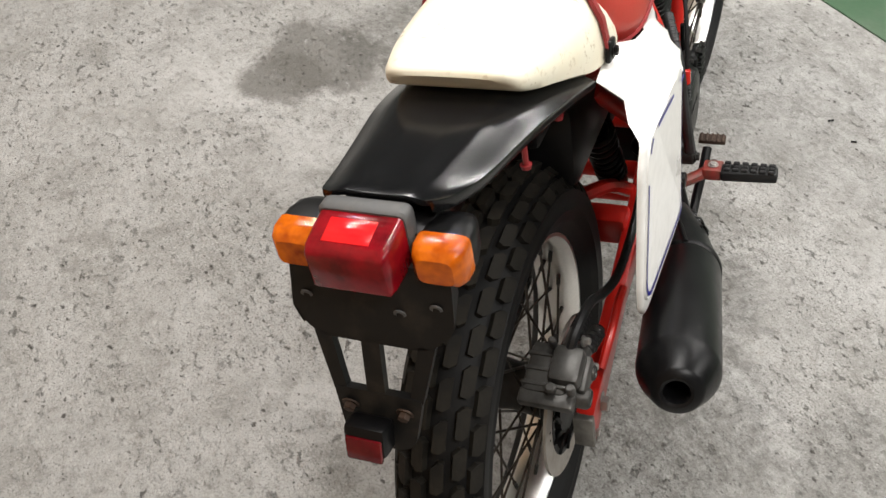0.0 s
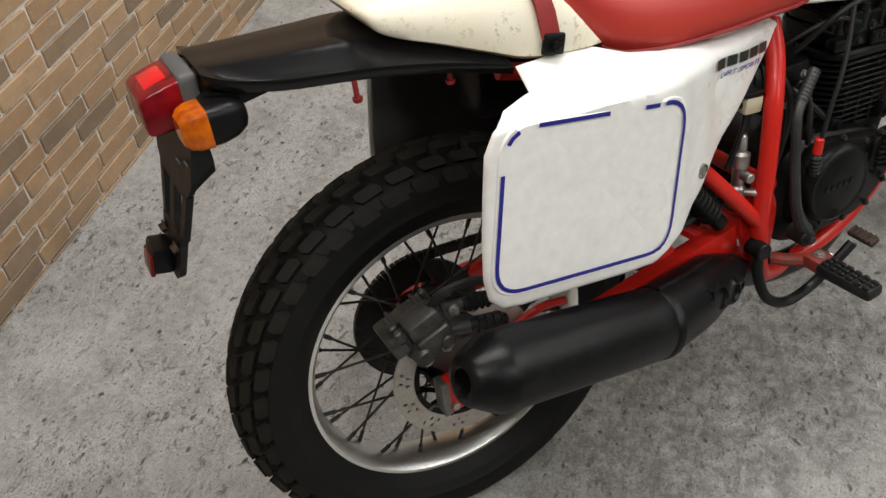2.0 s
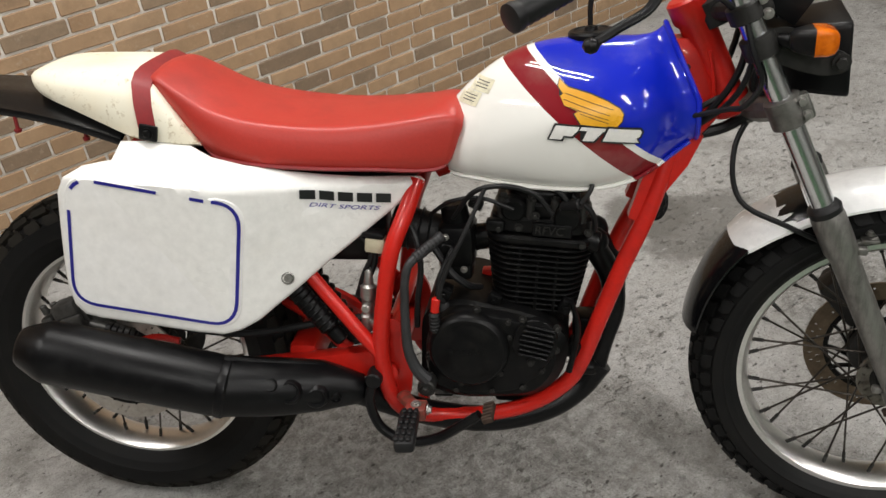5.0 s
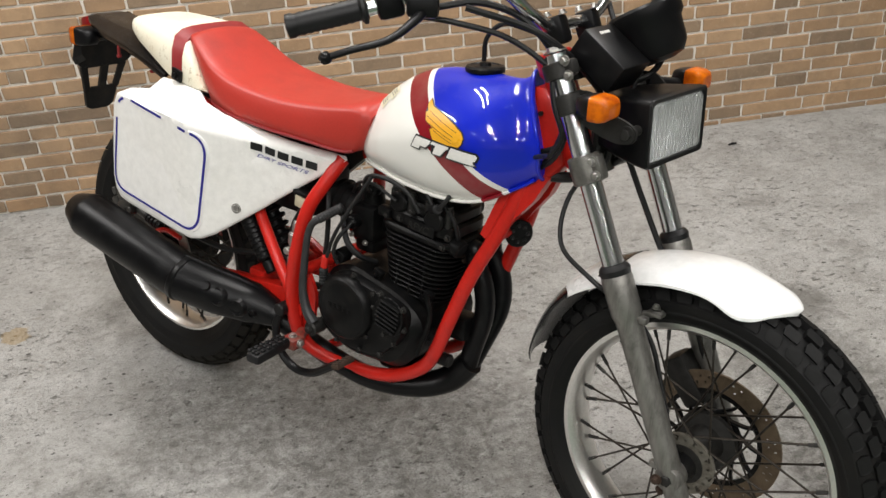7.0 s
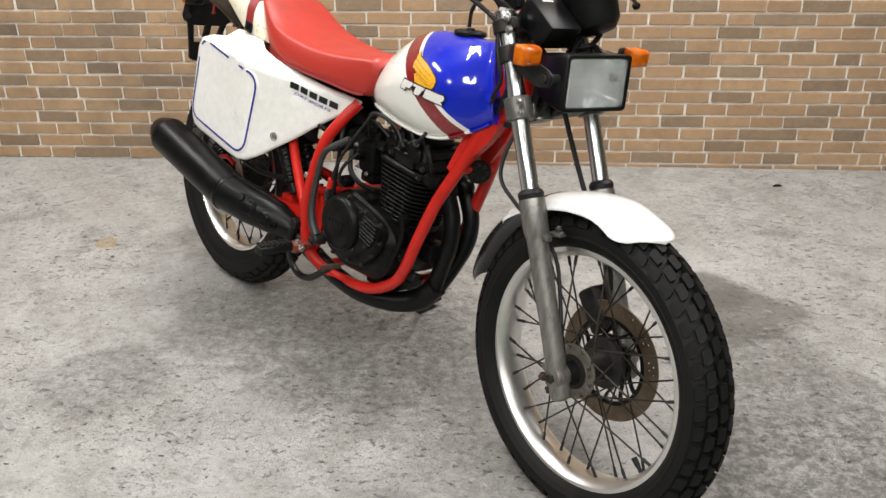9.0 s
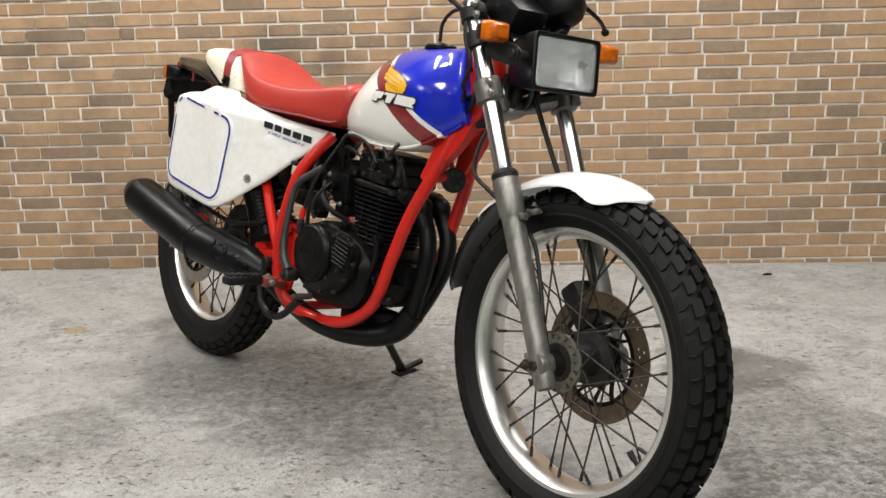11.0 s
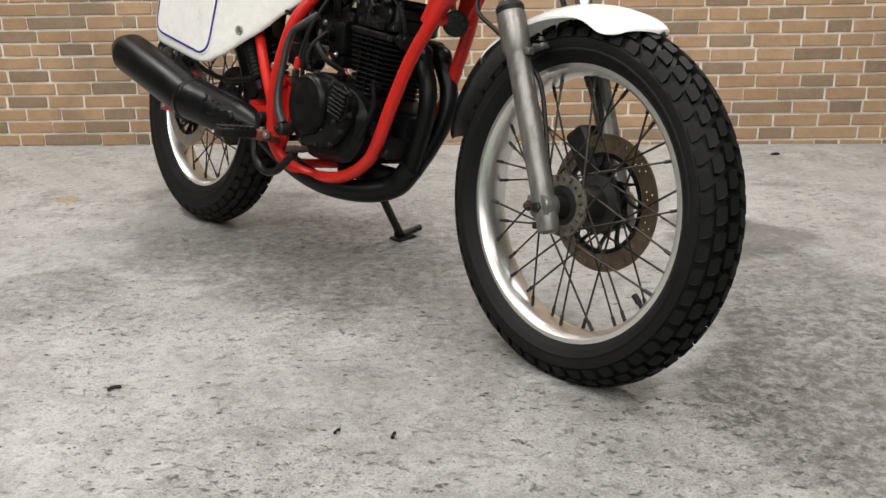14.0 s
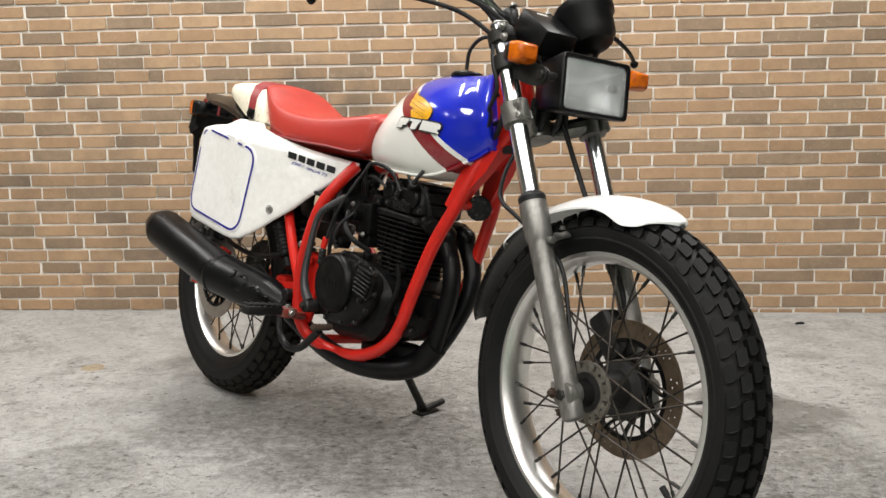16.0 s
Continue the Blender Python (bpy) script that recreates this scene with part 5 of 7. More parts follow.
# exhaust: two headers that join, a pipe under the engine and the muffler
exhaust = group("exhaust", bike)
for y, bulge in ((0.004, -0.036), (0.056, -0.034)):
    bm = bmesh.new()
    tube(bm, [(0.80, y, 0.545), (0.838, y, 0.548), (0.876 + bulge, y * 1.05, 0.528), (0.900 + bulge, y * 1.1, 0.478), (0.905 + bulge, y, 0.420), (0.886 + bulge, y * 0.6 + 0.004, 0.350), (0.836, 0.006, 0.288)],
         0.0195, 14, 6)
    part("header_pipe", bm, M_MUFFLER, exhaust, "matt black exhaust header")
    bm = bmesh.new()
    lathe(bm, [(0.021, 0), (0.029, 0.002), (0.029, 0.011), (0.021, 0.013)], frame_at((0.814, y, 0.545), (1, 0, 0.1)), 20)
    bolt(bm, (0.818, y - 0.026, 0.548), (1, 0, 0.1), 0.005, 0.010)
    bolt(bm, (0.818, y + 0.026, 0.548), (1, 0, 0.1), 0.005, 0.010)
    part("header_flange", bm, M_RUST, exhaust)
bm = bmesh.new()
tube(bm, [(0.846, 0.006, 0.312), (0.808, -0.004, 0.266), (0.755, -0.034, 0.242), (0.67, -0.066, 0.235), (0.58, -0.078, 0.246), (0.51, -0.090, 0.272), (0.445, -0.118, 0.318)], 0.0225, 16, 6, [0.026, 0.027, 0.025, 0.0225, 0.0225, 0.0225, 0.024])
part("under_pipe", bm, M_MUFFLER, exhaust)
bm = bmesh.new()
mp = [Vector((0.448, -0.118, 0.322)), Vector((0.385, -0.137, 0.338)), Vector((0.315, -0.165, 0.352)), Vector((0.235, -0.192, 0.368)), Vector((-0.046, -0.230, 0.452))]
axm = (mp[4] - mp[3]).normalized()
tube(bm, [mp[0], mp[1], mp[2], mp[3]], 0.03, 28, 8, [0.025, 0.043, 0.049, 0.0505])
part("muffler_cone", bm, M_MUFFLER, exhaust, "tapered black muffler front with round dimples")
bm = bmesh.new()
length = (mp[4] - mp[3]).length
lathe(bm, [(0.049, -0.012), (0.0525, -0.008), (0.0525, 0.002), (0.0505, 0.005), (0.0515, 0.02), (0.0515, length - 0.018), (0.0505, length - 0.012), (0.047, length - 0.003), (0.033, length + 0.026), (0.029, length + 0.031), (0.020, length + 0.034),
           (0.016, length + 0.032), (0.0145, length + 0.024), (0.0145, length - 0.05), (0.002, length - 0.05)], frame_at(mp[3], axm), 48)
part("muffler_can", bm, M_MUFFLER, exhaust, "black muffler can with a rounded end and small outlet")
# dimpled shield along the cone
for t, out, r, size in ((0.02, (0.1, -0.82, 0.57), 0.0492, 0.0075), (0.36, (0.18, -0.93, 0.34), 0.0468, 0.0128), (0.88, (0.26, -0.96, 0.08), 0.0438, 0.0125), (1.30, (0.32, -0.94, 0.02), 0.0378, 0.006)):
    c = mp[2].lerp(mp[1], t) if t <= 1 else mp[1].lerp(mp[0], t - 1)
    n = Vector(out).normalized()
    bm = bmesh.new()
    lathe(bm, [(size * 1.8, -0.008), (size * 1.5, 0.0), (size * 1.28, 0.0032), (size * 1.12, 0.0032), (size * 0.98, -0.0010), (size * 0.85, -0.0016), (size * 0.3, -0.0018)], frame_at(c + n * r, n), 28)
    part("dimple", bm, M_MUFFLER, exhaust)
bm = bmesh.new()
tube(bm, [(0.245, -0.190, 0.419), (0.32, -0.166, 0.400), (0.385, -0.139, 0.380), (0.44, -0.122, 0.350)], 0.004, 8, 6)
part("weld_seam", bm, M_MUFFLER, exhaust)
# foot rests and brake pedal
for s in (-1,):
    rest = group("foot_rest", bike)
    bm = bmesh.new()
    box(bm, (0.032, 0.094, 0.020), Matrix.Translation((0.548, s * 0.246, 0.331)) @ Matrix.Rotation(radians(4), 4, "Z"), 0.006)
    for k in range(6):
        for dx in (-0.0095, 0.0, 0.0095):
            box(bm, (0.0068, 0.0105, 0.006), Matrix.Translation((0.548 + dx, s * (0.210 + k * 0.0146), 0.343)), 0.0015, 1)
    part("rubber_pad", bm, M_CABLE, rest, "worn ribbed rubber foot pad")
    bm = bmesh.new()
    box(bm, (0.034, 0.034, 0.022), Matrix.Translation((0.553, s * 0.186, 0.328)), 0.004)
    tube(bm, [(0.52, s * 0.125, 0.315), (0.535, s * 0.150, 0.318), (0.553, s * 0.178, 0.326)], 0.012, 10, 4, None, 0.8)
    part("hinge", bm, M_HINGE, rest, "red hinge with rust")
    bm = bmesh.new()
    bolt(bm, (0.571, s * 0.186, 0.330), (1, 0, 0), 0.006, 0.007)
    bolt(bm, (0.553, s * 0.186, 0.339), (0, 0, 1), 0.006, 0.006)
    part("hinge_pin", bm, M_STEEL, rest)
pedal = group("brake_pedal", bike)
bm = bmesh.new()
tube(bm, [(0.475, -0.140, 0.352), (0.468, -0.150, 0.318), (0.484, -0.155, 0.272), (0.525, -0.156, 0.245), (0.575, -0.156, 0.252), (0.62, -0.160, 0.282), (0.652, -0.162, 0.306)], 0.0085, 10, 6)
cyl(bm, (0.477, -0.120, 0.357), (0.477, -0.152, 0.357), 0.014, segs=16, edge=0.002)
part("pedal_arm", bm, M_BLACK, pedal, "black bent brake pedal arm")
bm = bmesh.new()
mp_ = Matrix.Translation((0.668, -0.168, 0.315)) @ Matrix.Rotation(radians(-20), 4, "Y")
box(bm, (0.018, 0.048, 0.010), mp_, 0.002)
for k in range(5):
    box(bm, (0.018, 0.004, 0.004), mp_ @ Matrix.Translation((0, -0.019 + k * 0.0095, 0.006)), 0.001, 1)
part("pedal_pad", bm, M_RUST, pedal, "rusty ridged pedal pad")
# side stand
stand = group("side_stand", bike)
bm = bmesh.new()
tube(bm, [(0.575, 0.112, 0.250), (0.565, 0.16, 0.195), (0.540, 0.225, 0.130), (0.522, 0.275, 0.080)], 0.0105, 10, 5)
part("stand_leg", bm, M_HUB, stand, "dark rusty stand leg")
bm = bmesh.new()
mf = Matrix.Translation((0.522, 0.286, 0.0710)) @ Matrix.Rotation(radians(12.0), 4, "X")
box(bm, (0.040, 0.060, 0.007), mf, 0.003)
cyl(bm, mf @ Vector((0.012, -0.01, 0.012)), mf @ Vector((0.016, 0.05, 0.020)), 0.008, segs=10, edge=0.002)
box(bm, (0.02, 0.02, 0.02), mf @ Matrix.Translation((-0.01, -0.005, 0.01)), 0.004)
part("stand_foot", bm, M_HUB, stand)

# fuel tank: x, bottom, top, half width, height of the widest place
TANK = [(0.592, 0.688, 0.785, 0.052, 0.72), (0.605, 0.684, 0.803, 0.062, 0.725), (0.640, 0.680, 0.835, 0.078, 0.735), (0.690, 0.673, 0.868, 0.095, 0.75), (0.740, 0.669, 0.884, 0.106, 0.765),
        (0.790, 0.667, 0.889, 0.112, 0.775), (0.840, 0.671, 0.889, 0.112, 0.785), (0.880, 0.682, 0.889, 0.105, 0.785),
        (0.910, 0.698, 0.889, 0.088, 0.785), (0.936, 0.714, 0.892, 0.066, 0.785), (0.956, 0.728, 0.899, 0.056, 0.785), (0.972, 0.738, 0.908, 0.055, 0.785)]


def tank_ring(x, n=44):
    lo, hi, w, zw = smooth_table(TANK, x)
    out = []
    for i in range(n):
        a = 2 * math.pi * i / n
        s, c = math.sin(a), math.cos(a)
        up = s > 0
        p = 1.0 if up else 0.55
        y = w * math.copysign(0.55 * abs(c) ** 2.2 + 0.45 * abs(c) ** 0.7 if up else abs(c) ** 0.24, c)
        z = zw + ((hi - zw) * abs(s) ** p if up else -(zw - lo) * abs(s) ** p)
        if not up:
            y *= 1 - 0.26 * abs(s)
        out.append((x - max(0.0, (x - 0.80) / 0.172) * max(0.0, z - 0.80) * 0.46, y, z))
    return out


def tank_side(x, z):
    """How far the tank's right side stands out at that place."""
    lo, hi, w, zw = smooth_table(TANK, x)
    up = z > zw
    k = min(0.999, (z - zw) / (hi - zw) if up else (zw - z) / (zw - lo))
    s = max(0.0, k) ** (1 / (1.0 if up else 0.55))
    c = math.sqrt(max(0.0, 1 - s * s))
    y = w * (0.55 * c ** 2.2 + 0.45 * c ** 0.7 if up else c ** 0.24)
    return -(y if up else y * (1 - 0.26 * s))


tank = group("fuel_tank", bike)
tank.location = (0.014, 0, -0.008)
bm = bmesh.new()
xs = [0.592 + (0.972 - 0.592) * i / 40 for i in range(41)]
rings(bm, [tank_ring(x) for x in xs])
part("tank_shell", bm, M_TANK, tank, "fuel tank painted white, dark red and blue", 60)
bm = bmesh.new()
for s in (-1, 1):
    line = []
    for i in range(32):
        x = 0.597 + 0.364 * i / 31
        lo, hi, w, zw = smooth_table(TANK, x)
        line.append((x, -s * tank_side(x, lo + 0.007) * 1.012, lo + 0.0048))
    tube(bm, line, 0.0056, 8, 1, None, 0.7)
part("tank_seam", bm, M_TANK, tank, "painted lip along the tank's lower edge")
bm = bmesh.new()
ring = tank_ring(0.970)
tube(bm, [(x + 0.001, y * 1.02, z) for x, y, z in ring] + [ring[0]], 0.0042, 8, 1)
part("tank_front_lip", bm, M_TANK, tank)
bm = bmesh.new()
mcap = frame_at((0.814, 0.010, 0.885), (-0.05, 0, 1)) @ Matrix.Scale(0.88, 4)
lathe(bm, [(0.033, 0), (0.040, 0.003), (0.040, 0.010), (0.037, 0.014), (0.030, 0.0155), (0.028, 0.0135), (0.012, 0.0135), (0.010, 0.020), (0.003, 0.021)], mcap, 40)
part("filler_cap", bm, M_BLACK, tank, "black filler cap")
bm = bmesh.new()
tube(bm, [(0.812, 0.006, 0.905), (0.815, 0.006, 0.945), (0.845, 0.012, 0.972), (0.90, 0.02, 0.965)], 0.0042, 8, 6)
part("breather_hose", bm, M_CABLE, tank)


def decal(name, outline, offset, material, parent, side, cuts=3, label=""):
    """A thin film of that outline (x, z) laid on a surface."""
    bm = bmesh.new()
    vs = [bm.verts.new((x, 0, z)) for x, z in outline]
    f = bm.faces.new(vs)
    bmesh.ops.triangulate(bm, faces=[f])
    for _ in range(cuts):
        bmesh.ops.subdivide_edges(bm, edges=[e for e in bm.edges if e.calc_length() > 0.008], cuts=1)
        bmesh.ops.triangulate(bm, faces=bm.faces[:])
    for v in bm.verts:
        v.co.y = side(v.co.x, v.co.z) - offset
    return part(name, bm, material, parent, label, 60)


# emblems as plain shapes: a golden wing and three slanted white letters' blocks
WING = [(0.768, 0.845), (0.780, 0.835), (0.812, 0.827), (0.837, 0.817), (0.854, 0.807), (0.859, 0.799), (0.857, 0.789), (0.849, 0.780), (0.800, 0.784), (0.806, 0.791), (0.812, 0.797), (0.789, 0.801), (0.795, 0.804), (0.775, 0.812), (0.781, 0.815), (0.769, 0.824), (0.773, 0.827), (0.766, 0.836)]


def grown(poly, by):
    """The outline moved outwards (its points run clockwise or not)."""
    n = len(poly)
    area = sum(poly[i - 1][0] * poly[i][1] - poly[i][0] * poly[i - 1][1] for i in range(n))
    turn = 1 if area > 0 else -1
    out = []
    for i in range(n):
        a, b, c = Vector(poly[i - 1]), Vector(poly[i]), Vector(poly[(i + 1) % n])
        d1, d2 = (b - a).normalized(), (c - b).normalized()
        nrm = Vector((d1.y + d2.y, -(d1.x + d2.x)))
        nrm = nrm.normalized() if nrm.length > 1e-3 else Vector((d1.y, -d1.x))
        out.append(tuple(b + nrm * by * turn * 1.2))
    return out


decal("wing_outline", grown(WING, 0.0014), 0.0018, M_DECAL_BLACK, tank, tank_side)
decal("wing_emblem", WING, 0.0026, M_DECAL_GOLD, tank, tank_side, 3, "golden wing emblem with dark outline")
for k, (a, b) in enumerate((((0.776, 0.828), (0.845, 0.806)), ((0.774, 0.820), (0.840, 0.798)), ((0.782, 0.810), (0.838, 0.792)), ((0.798, 0.801), (0.838, 0.787)))):
    d = Vector((b[0] - a[0], b[1] - a[1])).normalized() * 0.0004
    decal("feather_line", [(a[0] - d.y, a[1] + d.x), (b[0] - d.y, b[1] + d.x), (b[0] + d.y, b[1] - d.x), (a[0] + d.y, a[1] - d.x)], 0.0032, M_DECAL_BLACK, tank, tank_side, 2)
LETTERS = [[(0.747, 0.765), (0.757, 0.785), (0.791, 0.783), (0.789, 0.778), (0.772, 0.779), (0.770, 0.774), (0.783, 0.774), (0.780, 0.769), (0.768, 0.770), (0.765, 0.764)],
           [(0.794, 0.783), (0.829, 0.780), (0.827, 0.775), (0.818, 0.776), (0.811, 0.761), (0.795, 0.762), (0.802, 0.777), (0.791, 0.778)],
           [(0.833, 0.780), (0.877, 0.775), (0.880, 0.771), (0.877, 0.764), (0.872, 0.762), (0.876, 0.755), (0.853, 0.758), (0.850, 0.765), (0.843, 0.759), (0.824, 0.761)]]
for poly in LETTERS:
    poly = [(x + 0.006, z) for x, z in poly]
    decal("letter_outline", grown(poly, 0.0030), 0.0032, M_DECAL_BLACK, tank, tank_side, 4)
    decal("letter_block", poly, 0.0041, M_DECAL_WHITE, tank, tank_side, 4)
for x0, z0 in ((0.612, 0.803), (0.632, 0.822)):
    decal("sticker", [(x0 - 0.002, z0 - 0.002), (x0 + 0.029, z0 - 0.004), (x0 + 0.039, z0 + 0.0145), (x0 + 0.010, z0 + 0.0165)], 0.0014, M_STICKER, tank, tank_side, 2, "cream caution sticker")
    for k in range(3):
        u, w = x0 + 0.007 + 0.0022 * k, z0 + 0.003 + 0.0038 * k
        decal("sticker_line", [(u, w), (u + 0.019, w - 0.0014), (u + 0.0196, w - 0.0002), (u + 0.0006, w + 0.0012)], 0.0020, M_GREYHOSE, tank, tank_side, 1)

# seat: top x, bottom x, top, shoulder, bottom, half width
SEAT = [(0.153, 0.222, 0.862, 0.848, 0.752, 0.088), (0.170, 0.232, 0.862, 0.846, 0.742, 0.096), (0.205, 0.252, 0.842, 0.826, 0.729, 0.106), (0.250, 0.285, 0.815, 0.800, 0.723, 0.114), (0.300, 0.322, 0.794, 0.784, 0.718, 0.117),
        (0.360, 0.372, 0.782, 0.774, 0.713, 0.115), (0.430, 0.436, 0.777, 0.768, 0.708, 0.110), (0.500, 0.502, 0.780, 0.769, 0.704, 0.102), (0.560, 0.557, 0.787, 0.774, 0.698, 0.092), (0.600, 0.589, 0.796, 0.778, 0.697, 0.084),
        (0.624, 0.606, 0.794, 0.776, 0.701, 0.080), (0.636, 0.616, 0.782, 0.766, 0.711, 0.072)]


def seat_ring(row):
    xt, xb, top, sh, low, w = row
    half = [(0.0, low, 1.0), (0.6, low, 1.0), (0.92, low + 0.001, 1.0), (0.995, low + 0.008, 0.9), (1.0, low + (sh - low) * 0.35, 0.65), (0.970, low + (sh - low) * 0.72, 0.3), (0.925, sh - 0.003, 0.06), (0.895, sh + 0.003, 0.02), (0.85, sh + 0.006, 0.0),
            (0.68, sh + (top - sh) * 0.66, 0.0), (0.42, top - (top - sh) * 0.14, 0.0), (0.18, top, 0.0)]
    right = [(xt + (xb - xt) * k, -w * a, z) for a, z, k in half]
    left = [(x, -y, z) for x, y, z in right[1:]][::-1]
    return right + left


def fine_rows(table, n):
    """Rows of a table blended into n smooth rows."""
    line = []
    k = len(table) - 1
    for i in range(n + 1):
        u = i / n * k
        j = min(int(u), k - 1)
        t = u - j
        p0, p1, p2, p3 = (table[max(0, min(k, j + d))] for d in (-1, 0, 1, 2))
        line.append(tuple(0.5 * (2 * b + (c - a) * t + (2 * a - 5 * b + 4 * c - d) * t * t + (3 * b - a - 3 * c + d) * t ** 3) for a, b, c, d in zip(p0, p1, p2, p3)))
    return line


seat = group("seat", bike)
bm = bmesh.new()
rings(bm, [seat_ring(r) for r in fine_rows(SEAT, 44)])
part("seat_cushion", bm, M_SEAT, seat, "padded red vinyl seat", 50)
bm = bmesh.new()
for s in (-1, 1):
    tube(bm, [(r[1], s * r[5] * 0.995, r[4] + 0.004) for r in SEAT[1:-1]], 0.0035, 6, 4)
part("seat_piping", bm, M_STRAP, seat)

# tail cowl
COWL = [(-0.060, -0.048, 0.856, 0.842, 0.060), (-0.055, -0.040, 0.863, 0.832, 0.074), (-0.035, -0.016, 0.868, 0.820, 0.084), (0.0, 0.020, 0.869, 0.806, 0.093), (0.05, 0.070, 0.868, 0.784, 0.102), (0.10, 0.118, 0.866, 0.763, 0.109),
        (0.135, 0.165, 0.863, 0.754, 0.112), (0.150, 0.205, 0.858, 0.749, 0.112), (0.158, 0.230, 0.850, 0.748, 0.108)]


def cowl_ring(row, grow=0.0):
    xt, xb, top, low, w = row
    h = top - low
    half = [(0.0, low, 1.0), (0.5, low, 1.0), (0.90, low, 1.0), (0.985, low + h * 0.06, 0.94), (1.0, low + h * 0.28, 0.7), (0.955, low + h * 0.58, 0.4), (0.85, low + h * 0.84, 0.12), (0.68, low + h * 0.95, 0.03), (0.45, top - h * 0.012, 0.0), (0.2, top, 0.0)]
    right = [(xt + (xb - xt) * k, -(w * a + (grow if a > 0.3 else 0)), z + (grow if z > low + h * 0.5 else 0)) for a, z, k in half]
    return right + [(x, -y, z) for x, y, z in right[1:]][::-1]


cowl = group("tail_cowl", bike)
bm = bmesh.new()
rings(bm, [cowl_ring(r) for r in fine_rows(COWL, 32)])
part("cowl_shell", bm, M_COWL, cowl, "yellowed cream tail cowl with dirt specks", 50)
strap = group("seat_strap", bike)
bm = bmesh.new()
for x0 in (0.1445,):
    loops = []
    for dx in (-0.0135, 0.0135):
        row = lerp_table([(r[0],) + r[1:] for r in COWL], x0 + dx)
        ring = cowl_ring((x0 + dx, x0 + dx + 0.010, row[1], row[2], row[3]), 0.0015)
        ring2 = cowl_ring((x0 + dx, x0 + dx + 0.010, row[1], row[2], row[3]), 0.0055)
        # the band runs over the top only, slanting to the bolt
        keep = [i for i in range(len(ring)) if ring[i][2] > row[2] + 0.014]
        keep.sort(key=lambda i: ring[i][1])
        loops.append([ring[i] for i in keep])
        loops.append([ring2[i] for i in keep])
    a, a2, b, b2 = loops
    n = min(len(a), len(b))
    rings(bm, [[a[i], a2[i], b2[i], b[i]] for i in range(n)])
part("strap_band", bm, M_STRAP, strap, "dark red grab strap across the cowl", 40)
for s in (-1, 1):
    bm = bmesh.new()
    box(bm, (0.030, 0.007, 0.026), Matrix.Translation((0.152, s * 0.1155, 0.776)) @ Matrix.Rotation(radians(12), 4, "Y"), 0.003)
    part("strap_end", bm, M_BLACK, strap)
    bm = bmesh.new()
    bolt(bm, (0.152, s * 0.119, 0.776), (0, s, 0), 0.006, 0.006)
    part("strap_bolt", bm, M_ENGINE, strap)

# side panels with number plates
PANEL = [(0.102, 0.762), (0.098, 0.742), (0.084, 0.741), (0.055, 0.738), (0.030, 0.726), (0.016, 0.702), (0.008, 0.650), (0.000, 0.590), (-0.004, 0.540), (0.000, 0.508), (0.014, 0.490), (0.040, 0.483), (0.12, 0.472), (0.20, 0.460), (0.245, 0.456),
         (0.275, 0.462), (0.307, 0.478), (0.364, 0.519), (0.437, 0.574), (0.510, 0.627), (0.565, 0.667), (0.569, 0.673), (0.561, 0.678), (0.49, 0.687), (0.405, 0.700), (0.32, 0.720), (0.25, 0.738), (0.21, 0.753), (0.16, 0.759)]
PC = (0.20, 0.605)


def panel_depth(x, z):
    """How far the right panel stands out: a flat plate behind, falling away ahead and towards the seat."""
    base = lerp_table([(-0.01, 0.181), (0.25, 0.181), (0.295, 0.172), (0.34, 0.151), (0.42, 0.115), (0.575, 0.062)], x)[0]
    top = 0.752 - 0.11 * max(0.0, x - 0.05)
    return -(base - max(0.0, (z - top + 0.024)) * 1.6)


def panel_mesh(s):
    bm = bmesh.new()
    n = len(PANEL)
    pts = []
    for i in range(n):
        a, b = Vector(PANEL[i]), Vector(PANEL[(i + 1) % n])
        pts += [tuple(a.lerp(b, q / 4)) for q in range(4)]
    loops = []
    for k, dip in [(0.04 + 0.06 * q, 0) for q in range(16)] + [(0.97, 0.0006), (0.988, 0.002), (1.0, 0.005), (1.0, 0.0075), (0.985, 0.0075), (0.96, 0.006), (0.8, 0.005), (0.3, 0.005)]:
        ring = []
        for x, z in pts:
            px, pz = PC[0] + (x - PC[0]) * k, PC[1] + (z - PC[1]) * k
            ring.append((px, s * (-(panel_depth(px, pz)) - dip - (0.024 if s > 0 else 0)), pz))
        loops.append(ring)
    return rings(bm, loops)


def ribbon(bm, line, width, side, offset):
    """A thin strip along a line of (x, z)."""
    rows = []
    for i, p in enumerate(line):
        d = (Vector(line[min(i + 1, len(line) - 1)]) - Vector(line[max(i - 1, 0)])).normalized()
        nrm = Vector((-d.y, d.x)) * width / 2
        rows.append([(q[0], side(q[0], q[1]) - offset, q[1]) for q in (Vector(p) + nrm, Vector(p) - nrm)])
    rings(bm, rows, False, False)


